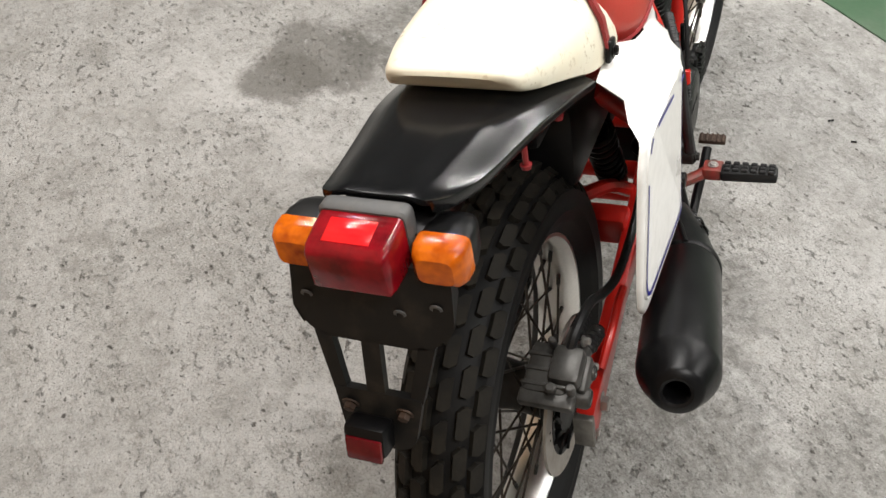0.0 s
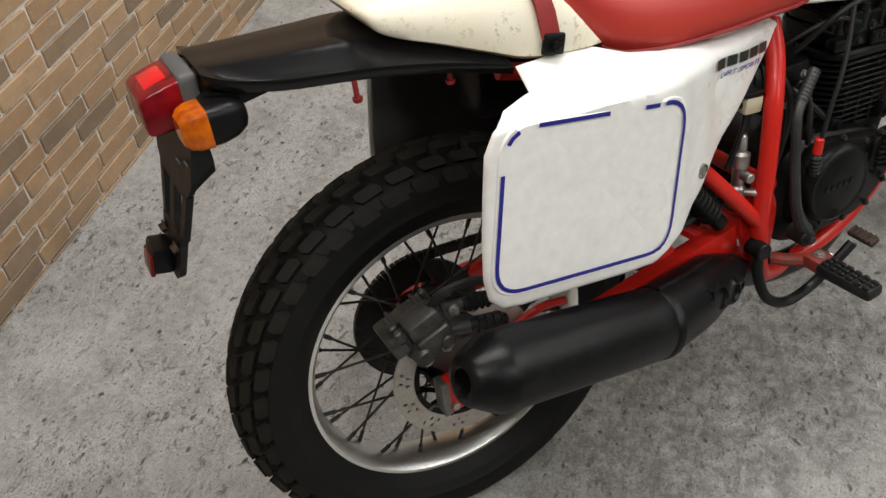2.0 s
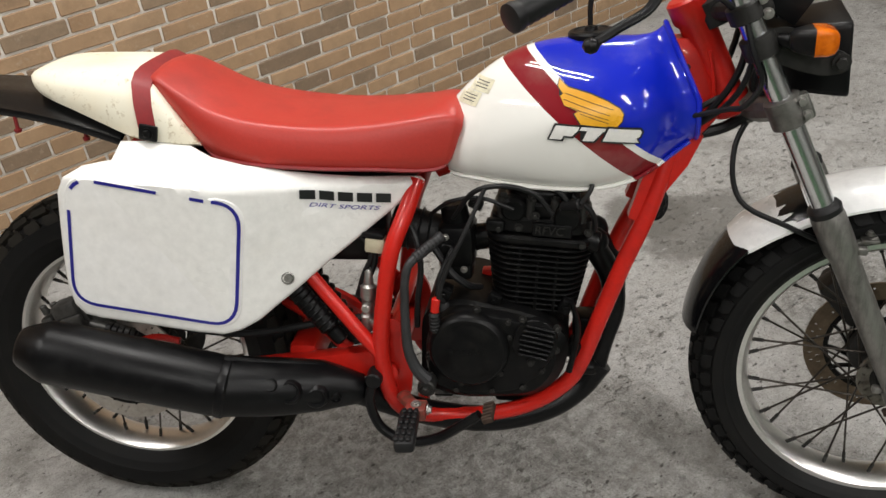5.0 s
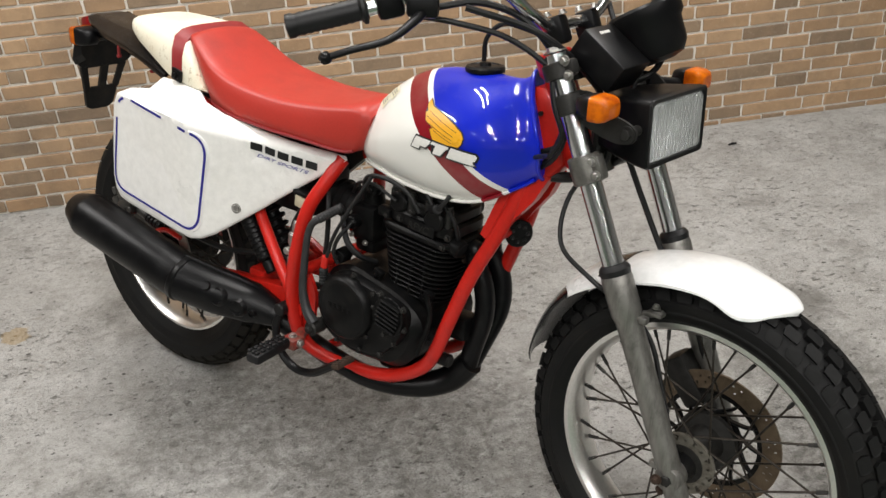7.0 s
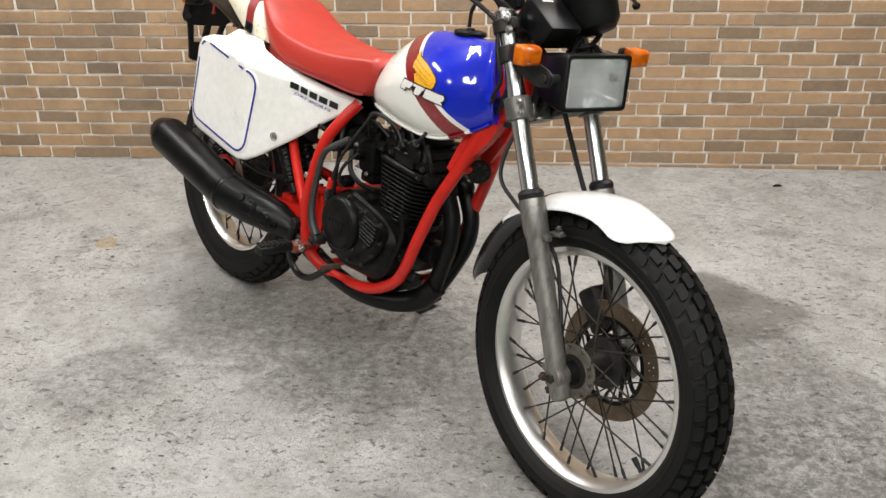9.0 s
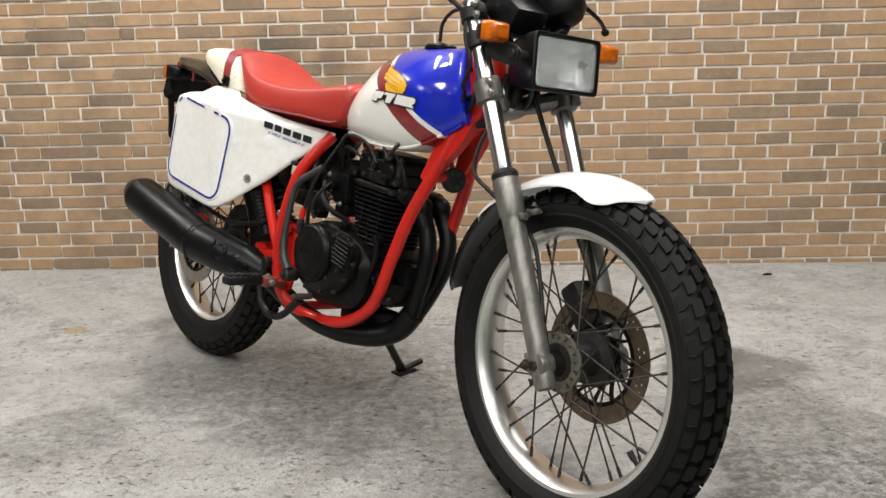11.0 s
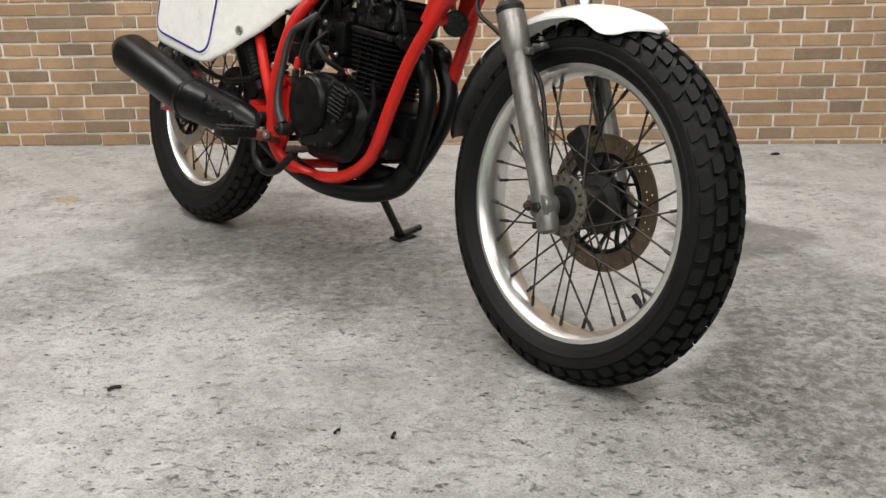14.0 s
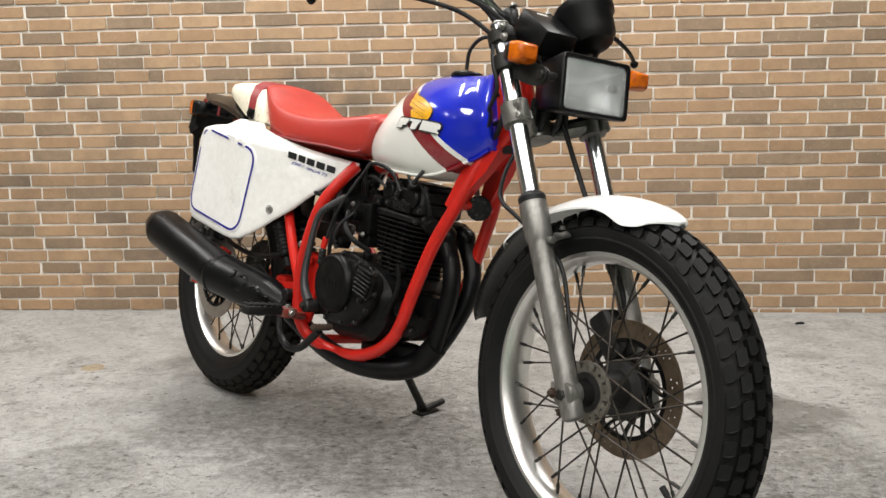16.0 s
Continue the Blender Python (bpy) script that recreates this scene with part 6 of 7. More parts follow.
for s, name in ((-1, "side_panel"), (1, "side_panel")):
    panel = group(name, bike)
    part("panel_shell", panel_mesh(s), M_WHITE, panel, "glossy white plastic side panel", 45)
    if s > 0:
        # a dark sheet inside the left panel paints in the shade there
        bm = panel_mesh(s)
        for v in bm.verts:
            v.co = (0.20 + (v.co.x - 0.20) * 0.985, v.co.y - 0.010, 0.605 + (v.co.z - 0.605) * 0.985)
        part("panel_back", bm, M_PANEL_SHADE, panel, "dark grey sheet that stands in for shade behind the panel", 45)
        continue
    NP = round_outline([(0.002, 0.515), (0.272, 0.472), (0.307, 0.680), (0.040, 0.731)], 0.042, 6)
    # a shallow raised rim round the plate field
    bm = bmesh.new()
    rim = [(0.148 + (x - 0.148) * 1.045, 0.600 + (z - 0.600) * 1.045) for x, z in NP]
    outer, mid, inner = [], [], []
    for (x, z), (u, w) in zip(rim, NP):
        outer.append((x, panel_depth(x, z) + 0.001, z))
        mid.append(((x * 0.6 + u * 0.4), panel_depth(x, z) - 0.0022, z * 0.6 + w * 0.4))
        inner.append((u, panel_depth(u, w) - 0.0016, w))
    rings(bm, [outer, mid, inner], True, False)
    bm.faces.new([bm.verts.new((p[0], p[1], p[2])) for p in inner])
    part("number_plate", bm, M_PLATE, panel, "blank white number plate field", 30)
    line = [(0.148 + (x - 0.148) * 0.985, 0.600 + (z - 0.600) * 0.985) for x, z in NP]
    side = lambda x, z: panel_depth(x, z) - 0.0024
    top_a, top_b = Vector(line[20]), Vector(line[21])
    strips = [[tuple(Vector(line[-1]).lerp(Vector(line[0]), t)) for t in (0.10, 0.4, 0.7, 1.0)] + line[1:21],
              [tuple(top_a.lerp(top_b, t)) for t in (0.06, 0.18)],
              [tuple(top_a.lerp(top_b, t)) for t in (0.46, 0.65, 0.84, 0.99)],
              line[23:26]]
    for strip in strips:
        bm = bmesh.new()
        ribbon(bm, [tuple(p) for p in strip], 0.0055, side, 0.0004)
        part("blue_line", bm, M_BLUE_LINE, panel, "navy blue pinstripe, partly worn off", 60)
    # maker's name as plain dark blocks, and the line of words below it
    for i in range(5):
        x0 = 0.386 + i * 0.0275
        z0 = 0.672 - i * 0.0053
        decal("name_block", [(x0, z0), (x0 + 0.022, z0 - 0.0043), (x0 + 0.023, z0 + 0.0105), (x0 + 0.001, z0 + 0.0148)], 0.0032, M_DECAL_BLACK, panel, panel_depth, 3)
    words = lettering("DIRT SPORTS", 0.0098, Matrix(), M_BLUE_LINE, panel, 0.35, 0.0002, 0.106)
    for v in words.data.vertices:
        u, h, lift = v.co
        x, z = 0.396 + u, 0.6575 + h - u * 0.195
        v.co = (x, panel_depth(x, z) - 0.0030 - lift, z)
    bm = bmesh.new()
    ms = frame_at((0.355, panel_depth(0.355, 0.543) - 0.001, 0.543), (0.25, -1, 0))
    lathe(bm, [(0.0105, -0.002), (0.0105, 0.001), (0.009, 0.0015), (0.008, -0.002), (0.0065, -0.003), (0.0065, 0.0005), (0.004, 0.001)], ms, 24)
    box(bm, (0.009, 0.0018, 0.001), ms @ Matrix.Translation((0, 0, 0.0012)))
    part("panel_screw", bm, M_STEEL, panel, "steel quarter-turn panel screw")

# rear mudguard
GUARD = [(-0.237, 0.843, 0.838, 0.054), (-0.229, 0.843, 0.834, 0.059), (-0.205, 0.840, 0.825, 0.067), (-0.16, 0.836, 0.815, 0.077), (-0.10, 0.831, 0.808, 0.087), (-0.04, 0.826, 0.800, 0.097), (0.03, 0.812, 0.784, 0.105), (0.10, 0.79, 0.762, 0.110)]
guard = group("rear_mudguard", bike)
bm = bmesh.new()
loops = []
for row in fine_rows(GUARD, 28):
    x, top, edge, w = row
    over = [(-1.0, edge - 0.004), (-0.99, edge + 0.003), (-0.86, edge + (top - edge) * 0.34), (-0.66, edge + (top - edge) * 0.86), (-0.52, top), (-0.2, top - 0.001), (0.2, top - 0.001), (0.52, top), (0.66, edge + (top - edge) * 0.86),
            (0.86, edge + (top - edge) * 0.34), (0.99, edge + 0.003), (1.0, edge - 0.004)]
    loops.append([(x, w * a, z) for a, z in over] + [(x, w * a * 0.965, z - 0.006) for a, z in over[::-1]])
rings(bm, loops)
part("guard_blade", bm, M_SATIN, guard, "satin black plastic rear mudguard", 50)
bm = bmesh.new()
box(bm, (0.10, 0.10, 0.028), Matrix.Translation((-0.200, 0, 0.806)) @ Matrix.Rotation(radians(-8), 4, "Y"), 0.008)
part("tail_bracket", bm, M_BLACK, guard)
for y in (-0.085, 0.085):
    for x, z in ((-0.085, 0.785), (0.03, 0.77)):
        bm = bmesh.new()
        cyl(bm, (x, y, z + 0.012), (x, y, z - 0.012), 0.0032, segs=10)
        cyl(bm, (x, y, z - 0.009), (x, y, z - 0.014), 0.0062, 0.005, segs=12)
        part("guard_fixing", bm, M_STRAP, guard)
# tail lamp and rear indicators
lamp = group("tail_lamp", bike)
lamp.location = (0.018, 0.006, -0.006)
bm = bmesh.new()
loops = []
for x, z0, z1, w in ((-0.258, 0.786, 0.844, 0.042), (-0.262, 0.785, 0.846, 0.0435), (-0.274, 0.785, 0.846, 0.0435), (-0.277, 0.786, 0.844, 0.042)):
    loops.append([(x, y, z) for y, z in round_outline([(-w, z0), (w, z0), (w, z1), (-w, z1)], 0.008, 3)])
rings(bm, loops)
part("lamp_base", bm, M_GREYHOSE, lamp, "grey rubber lamp base")
bm = bmesh.new()
loops = []
for x, z0, z1, w in ((-0.276, 0.790, 0.842, 0.0405), (-0.292, 0.788, 0.839, 0.0405), (-0.312, 0.787, 0.834, 0.040), (-0.319, 0.788, 0.830, 0.0385), (-0.321, 0.791, 0.827, 0.0365)):
    loops.append([(x, y, z) for y, z in round_outline([(-w, z0), (w, z0), (w, z1), (-w, z1)], 0.005, 3)])
rings(bm, loops)
part("lamp_lens", bm, M_REDLENS, lamp, "dark red tail lamp lens")
bm = bmesh.new()
mw = Matrix.Translation((-0.297, 0.002, 0.8374)) @ Matrix.Rotation(radians(-14), 4, "Y")
box(bm, (0.026, 0.046, 0.002), mw, 0.0006)
part("plate_window", bm, M_REDBRIGHT, lamp, "brighter red window on the lens top")
for s in (-1, 1):
    ind = group("rear_indicator", bike)
    c = Vector((-0.244, s * 0.070 + 0.006, 0.794))
    bm = bmesh.new()
    loops = []
    for dx, hw, hz in ((0.040, 0.009, 0.009), (0.036, 0.016, 0.014), (0.024, 0.0215, 0.019), (0.008, 0.0245, 0.021), (-0.004, 0.0245, 0.021)):
        loops.append([(c.x + dx, c.y + y, c.z + z) for y, z in round_outline([(-hw, -hz), (hw, -hz), (hw, hz), (-hw, hz)], 0.010, 3)])
    rings(bm, loops)
    cyl(bm, c + Vector((0.02, -s * 0.02, 0)), c + Vector((0.02, -s * 0.062, -0.002)), 0.011, segs=14)
    part("indicator_body", bm, M_BLACK, ind)
    bm = bmesh.new()
    loops = []
    for dx, hw, hz in ((-0.004, 0.025, 0.0215), (-0.018, 0.0248, 0.021), (-0.028, 0.022, 0.018), (-0.033, 0.017, 0.013)):
        loops.append([(c.x + dx, c.y + y, c.z + z) for y, z in round_outline([(-hw, -hz), (hw, -hz), (hw, hz), (-hw, hz)], 0.008, 3)])
    rings(bm, loops)
    part("indicator_lens", bm, M_AMBER, ind, "amber indicator lens")

# number plate holder
holder = group("plate_holder", bike)


def holder_at(y, z, out=0.0):
    return (-0.268 - (0.79 - z) * 0.29 - out, y + 0.007, z)


def holder_sheet(outline, front, back, name, label=""):
    """A moulded sheet of the holder, from rows of (y, z)."""
    bm = bmesh.new()
    rings(bm, [[holder_at(y, z, front) for y, z in outline], [holder_at(y, z, -back) for y, z in outline]])
    return part(name, bm, M_HOLDER, holder, label, 30)


holder_sheet(round_outline([(-0.078, 0.788), (-0.081, 0.735), (-0.068, 0.716), (-0.052, 0.708), (0.052, 0.708), (0.068, 0.716), (0.081, 0.730), (0.078, 0.788)], 0.008, 2), 0, 0.008, "holder_plate", "dusty black plastic plate holder with two slots")
for y0, y1, w0, w1 in ((-0.054, -0.040, 0.0085, 0.007), (0.054, 0.040, 0.0085, 0.007), (0.004, 0.002, 0.0095, 0.0095)):
    holder_sheet([(y0 - w0, 0.712), (y1 - w1, 0.652), (y1 + w1, 0.652), (y0 + w0, 0.712)], 0, 0.009, "holder_rib")
holder_sheet(round_outline([(-0.047, 0.656), (0.047, 0.656), (0.037, 0.606), (0.024, 0.597), (-0.024, 0.597), (-0.037, 0.606)], 0.006, 2), 0.001, 0.007, "holder_foot")
for s in (-1, 1):
    bm = bmesh.new()
    rings(bm, [[holder_at(s * y, z) for y, z in ((0.078, 0.786), (0.080, 0.737), (0.071, 0.720), (0.073, 0.718), (0.083, 0.735), (0.081, 0.786))],
               [(-0.252, s * y + 0.007, z) for y, z in ((0.074, 0.786), (0.074, 0.752), (0.066, 0.738), (0.068, 0.736), (0.077, 0.750), (0.077, 0.786))]])
    part("holder_flank", bm, M_HOLDER, holder, smooth=30)
for y, z in ((-0.066, 0.752), (0.066, 0.748), (-0.030, 0.742)):
    bm = bmesh.new()
    lathe(bm, [(0.0062, -0.001), (0.0062, 0.0006), (0.0040, 0.0012), (0.0030, -0.001)], frame_at(holder_at(y, z), (-1, 0, -0.25)), 14)
    part("fixing_hole", bm, M_GREYHOSE, holder)
for y, z in ((-0.028, 0.640), (0.030, 0.640)):
    bm = bmesh.new()
    bolt(bm, holder_at(y, z, 0.001), (-1, 0, -0.25), 0.006, 0.008)
    part("plate_bolt", bm, M_RUST, holder, "rusty plate bolt")
bm = bmesh.new()
box(bm, (0.026, 0.044, 0.034), Matrix.Translation(holder_at(0.006, 0.620, 0.014)) @ Matrix.Rotation(radians(14), 4, "Y"), 0.005)
part("reflector_base", bm, M_BLACK, holder)
bm = bmesh.new()
box(bm, (0.006, 0.038, 0.026), Matrix.Translation(holder_at(0.006, 0.616, 0.027)) @ Matrix.Rotation(radians(14), 4, "Y"), 0.002)
part("reflector", bm, M_REFLEX, holder, "small dark red reflector")

# front fork
def fork_at(z, y=0.0, ahead=0.0):
    """A point on the fork's line at that height, moved ahead square to it."""
    t = (z - 0.786) / 0.909
    return Vector((1.107, y, 0.786)) + FORK_DIR * t + Vector((0.909, 0, 0.416)) * ahead


FORK_Y = {-1: -0.095, 1: 0.097}
fork = group("front_fork", bike)
for s in (-1, 1):
    y = FORK_Y[s]
    bm = bmesh.new()
    cyl(bm, fork_at(0.60, y), fork_at(0.955, y), 0.0172, segs=32)
    part("fork_tube", turned(bm), M_CHROME, fork, "polished chrome fork tube")
    bm = bmesh.new()
    low, high = fork_at(0.300, y), fork_at(0.640, y)
    ln = (high - low).length
    lathe(bm, [(0.012, -0.012), (0.018, -0.008), (0.0195, 0.0), (0.0195, 0.02), (0.0197, 0.06), (0.0202, ln * 0.6), (0.0208, ln - 0.080), (0.0218, ln - 0.074), (0.0246, ln - 0.066), (0.0252, ln - 0.008), (0.0238, ln - 0.002), (0.020, ln)],
          frame_at(low, FORK_DIR), 32)
    box(bm, (0.036, 0.026, 0.044), Matrix.Translation((BASE + 0.004, y, 0.324)) @ Matrix.Rotation(radians(-24.6), 4, "Y"), 0.010)
    box(bm, (0.016, 0.014, 0.012), Matrix.Translation(fork_at(0.568, y, 0.026)), 0.003)
    box(bm, (0.016, 0.012, 0.012), Matrix.Translation(fork_at(0.348, y, -0.026)), 0.003)
    lathe(bm, [(0.012, -0.017), (0.021, -0.016), (0.023, -0.012), (0.023, 0.012), (0.021, 0.016), (0.012, 0.017)], frame_at((BASE, y, AXLE_Z), (0, 1, 0)), 24)
    part("fork_slider", turned(bm), M_SLIDER, fork, "dull grey cast fork slider")
    bm = bmesh.new()
    lathe(bm, [(0.0175, 0), (0.0240, 0.001), (0.0252, 0.010), (0.0220, 0.016), (0.0175, 0.019)], frame_at(fork_at(0.637, y), FORK_DIR), 28)
    part("dust_seal", turned(bm), M_CABLE, fork)
    for dx in (-0.012, 0.012):
        bm = bmesh.new()
        bolt(bm, (BASE + dx, y - 0.004, 0.300), (0, 0, -1), 0.0055, 0.010)
        part("axle_clamp_nut", turned(bm), M_RUST, fork)
    bm = bmesh.new()
    bolt(bm, fork_at(0.335, y * 1.25, -0.012), (0, s, 0), 0.006, 0.010)
    part("axle_clamp_nut", turned(bm), M_RUST, fork)
bm = bmesh.new()
cyl(bm, (BASE, -0.112, AXLE_Z), (BASE, 0.112, AXLE_Z), 0.010)
bolt(bm, (BASE, -0.106, AXLE_Z), (0, -1, 0), 0.010, 0.012)
part("front_axle", turned(bm), M_HUB, fork)
# yokes
for z, name, back in ((0.792, "lower_yoke", 0.048), (0.932, "upper_yoke", 0.040)):
    bm = bmesh.new()
    for s in (-1, 1):
        h = 0.022 if z < 0.9 else 0.013
        lathe(bm, [(0.022, -h), (0.026, 0.002 - h), (0.026, h - 0.002), (0.022, h)], frame_at(fork_at(z, FORK_Y[s]), FORK_DIR), 24)
        tube(bm, [fork_at(z, FORK_Y[s] * 0.84), fork_at(z, s * 0.04, -back * 0.7), fork_at(z, 0, -back)], 0.019 if z < 0.9 else 0.013, 10, 4, None, 1.0)
        box(bm, (0.020, 0.018, h * 1.8), frame_at(fork_at(z, FORK_Y[s] * 1.07, 0.026), FORK_DIR), 0.005)
    lathe(bm, [(0.028, -0.02), (0.030, 0.018), (0.02, 0.02)], frame_at(fork_at(z, 0, -back), FORK_DIR), 24)
    part(name, turned(bm), M_CAST if z < 0.9 else M_HUB, fork, "cast alloy fork yoke")
for s in (-1, 1):
    for z in (0.782, 0.802, 0.922, 0.942):
        bm = bmesh.new()
        bolt(bm, fork_at(z, FORK_Y[s] * 1.16, 0.024), (0, s, 0), 0.0055, 0.008)
        part("yoke_bolt", turned(bm), M_STEEL, fork)
    bm = bmesh.new()
    bolt(bm, fork_at(0.957, FORK_Y[s]), FORK_DIR, 0.012, 0.009)
    part("fork_cap", turned(bm), M_STEEL, fork)
# speedometer drive on the right of the hub, with its cable
bm = bmesh.new()
cyl(bm, (BASE, -0.050, AXLE_Z), (BASE, -0.084, AXLE_Z), 0.024, 0.022, segs=24, edge=0.004)
cyl(bm, (BASE - 0.012, -0.076, AXLE_Z + 0.012), (BASE - 0.028, -0.074, AXLE_Z + 0.062), 0.0105, 0.008, segs=16, edge=0.002)
part("speedometer_drive", turned(bm), M_BLACK, fork, "black speedometer drive on the hub")
bm = bmesh.new()
tube(bm, [(BASE - 0.022, -0.076, AXLE_Z + 0.06), (BASE - 0.050, -0.066, 0.455), (BASE - 0.085, -0.060, 0.53), (1.185, -0.072, 0.575), (1.125, -0.085, 0.61), (1.055, -0.070, 0.645), (1.045, -0.040, 0.72), (1.085, 0.0, 0.80), (1.10, 0.045, 0.93)], 0.0042, 8, 6)
part("speedometer_cable", turned(bm), M_CABLE, fork)
bm = bmesh.new()
tube(bm, [(1.275, 0.085, 0.42), (1.235, 0.075, 0.53), (1.180, 0.055, 0.62), (1.135, 0.035, 0.72), (1.10, 0.02, 0.80), (1.06, -0.02, 0.90), (1.02, -0.12, 0.985), (0.93, -0.19, 1.02)], 0.0052, 8, 6)
part("brake_hose", turned(bm), M_CABLE, fork)
# front caliper behind the left leg
bm = bmesh.new()
mc = Matrix.Translation((1.252, 0.066, 0.412)) @ Matrix.Rotation(radians(-40), 4, "Y")
box(bm, (0.046, 0.050, 0.095), mc, 0.010)
cyl(bm, mc @ Vector((0, 0.018, 0.02)), mc @ Vector((0, 0.048, 0.02)), 0.020, segs=20, edge=0.004)
cyl(bm, mc @ Vector((0, 0.018, -0.022)), mc @ Vector((0, 0.048, -0.022)), 0.018, segs=20, edge=0.004)
part("front_caliper", turned(bm), M_HUB, fork, "dark front brake caliper")

# front mudguard and flap
mud = group("front_mudguard", bike)


def arc_sheet(table, steps, thick, drop, deep=0.0):
    """A curved guard round the front wheel: rows of angle, radius and half width; drop: how far its edges roll down; deep: how much more near its front."""
    bm = bmesh.new()
    loops = []
    for a, r, w in fine_rows(table, steps):
        ring = []
        for k, lift in ((0, thick), (1, 0)):
            pts = []
            for u in (-1, -0.97, -0.86, -0.66, -0.35, 0, 0.35, 0.66, 0.86, 0.97, 1):
                rr = r + lift - drop * min(1.0, 0.2 + (a - 69) / 9) * (1 + deep * math.exp(-((a - 81) / 6) ** 2)) * abs(u) ** 2.6
                pts.append((BASE + rr * math.cos(radians(a)), w * u, AXLE_Z + rr * math.sin(radians(a))))
            ring += pts if k == 0 else pts[::-1]
        loops.append(ring)
    return rings(bm, loops)


bm = arc_sheet([(69, 0.323, 0.008), (70.5, 0.326, 0.024), (74, 0.3285, 0.047), (78, 0.330, 0.062), (83, 0.331, 0.070), (90, 0.333, 0.074), (100, 0.335, 0.075), (110, 0.337, 0.075), (120, 0.341, 0.075), (130, 0.347, 0.073), (136, 0.350, 0.068), (139, 0.351, 0.056)], 40, 0.004, 0.024, 0.6)
part("guard_blade", turned(bm), M_FENDER, mud, "glossy white front mudguard with a pointed tip", 50)
bm = arc_sheet([(118, 0.342, 0.066), (130, 0.346, 0.066), (145, 0.345, 0.066), (156, 0.341, 0.066), (164, 0.337, 0.064), (168, 0.335, 0.054)], 24, 0.003, 0.018)
part("mud_flap", turned(bm), M_SATIN, mud, "black rubber mud flap", 50)
for s in (-1, 1):
    bm = bmesh.new()
    box(bm, (0.026, 0.018, 0.006), Matrix.Translation(fork_at(0.572, FORK_Y[s] * 0.85, 0.042)), 0.002)
    box(bm, (0.044, 0.012, 0.010), Matrix.Translation(fork_at(0.572, FORK_Y[s] * 0.84, 0.032)) @ Matrix.Rotation(radians(-20), 4, "Y"), 0.003)
    bolt(bm, fork_at(0.580, FORK_Y[s] * 0.85, 0.045), (0, 0, 1), 0.0045, 0.006)
    part("guard_stay", turned(bm), M_CAST, mud)

# headlight
head = group("headlight", bike)
HL = Matrix.Translation((1.186, 0.014, 0.8555)) @ Matrix.Rotation(radians(-3), 4, "Z") @ Matrix.Rotation(radians(-3), 4, "Y") @ Matrix.Diagonal((1, 0.99, 0.94, 1))
bm = bmesh.new()
loops = []
for dx, w, h, dz in ((-0.115, 0.040, 0.034, 0.0), (-0.105, 0.052, 0.044, 0.0), (-0.06, 0.069, 0.051, 0.0), (-0.012, 0.082, 0.0555, 0.0), (0.002, 0.083, 0.0565, 0.0), (0.005, 0.081, 0.055, 0.0), (0.004, 0.075, 0.049, 0.0), (-0.006, 0.073, 0.047, 0.0)):
    loops.append([HL @ Vector((dx, y, z + dz)) for y, z in round_outline([(-w, -h), (w, -h), (w, h), (-w, h)], 0.010, 3)])
rings(bm, loops, True, False)
bm.faces.new(bm.verts[:len(loops[0])])
part("headlight_shell", turned(bm), M_BLACK, head, "square black headlight shell")
bm = bmesh.new()
loops = []
for dx, w, h in ((-0.007, 0.072, 0.046), (-0.03, 0.062, 0.040), (-0.05, 0.045, 0.030), (-0.06, 0.022, 0.016)):
    loops.append([HL @ Vector((dx, y, z)) for y, z in round_outline([(-w, -h), (w, -h), (w, h), (-w, h)], 0.009, 3)])
rings(bm, loops, True, False)
bm.faces.new([v for v in bm.verts][-len(loops[0]):])
part("reflector_bowl", turned(bm), M_REFLECTOR, head, "silver reflector")
bm = bmesh.new()
loops = []
for dx, w, h in ((-0.004, 0.0735, 0.0475), (0.001, 0.0735, 0.0475), (0.005, 0.070, 0.044)):
    loops.append([HL @ Vector((dx, y, z)) for y, z in round_outline([(-w, -h), (w, -h), (w, h), (-w, h)], 0.008, 3)])
rings(bm, loops)
glass = part("headlight_glass", turned(bm), M_GLASS, head, "fluted clear headlight glass")
glass.visible_shadow = False
for s in (-1, 1):
    bm = bmesh.new()
    o = round_outline([(1.055, 0.905), (1.100, 0.912), (1.130, 0.886), (1.166, 0.878), (1.184, 0.866), (1.178, 0.848), (1.150, 0.842), (1.115, 0.850), (1.065, 0.868)], 0.012, 3)
    plate(bm, o, 0.005, Matrix(((1, 0, 0, 0), (0, 0, 1, FORK_Y[s] - 0.0025), (0, 1, 0, 0), (0, 0, 0, 1))), 0.001)
    lathe(bm, [(0.021, -0.016), (0.025, -0.014), (0.025, 0.014), (0.021, 0.016)], frame_at(fork_at(0.885, FORK_Y[s]), FORK_DIR), 20)
    part("headlight_bracket", turned(bm), M_HUB, head, "rusty dark headlight bracket")
for s in (-1, 1):
    bm = bmesh.new()
    bolt(bm, (1.168, s * 0.101, 0.862), (0, s, 0), 0.0085, 0.008)
    cyl(bm, (1.168, s * 0.070, 0.862), (1.168, s * 0.10, 0.862), 0.008, segs=12)
    part("headlight_bolt", turned(bm), M_HUB, head)
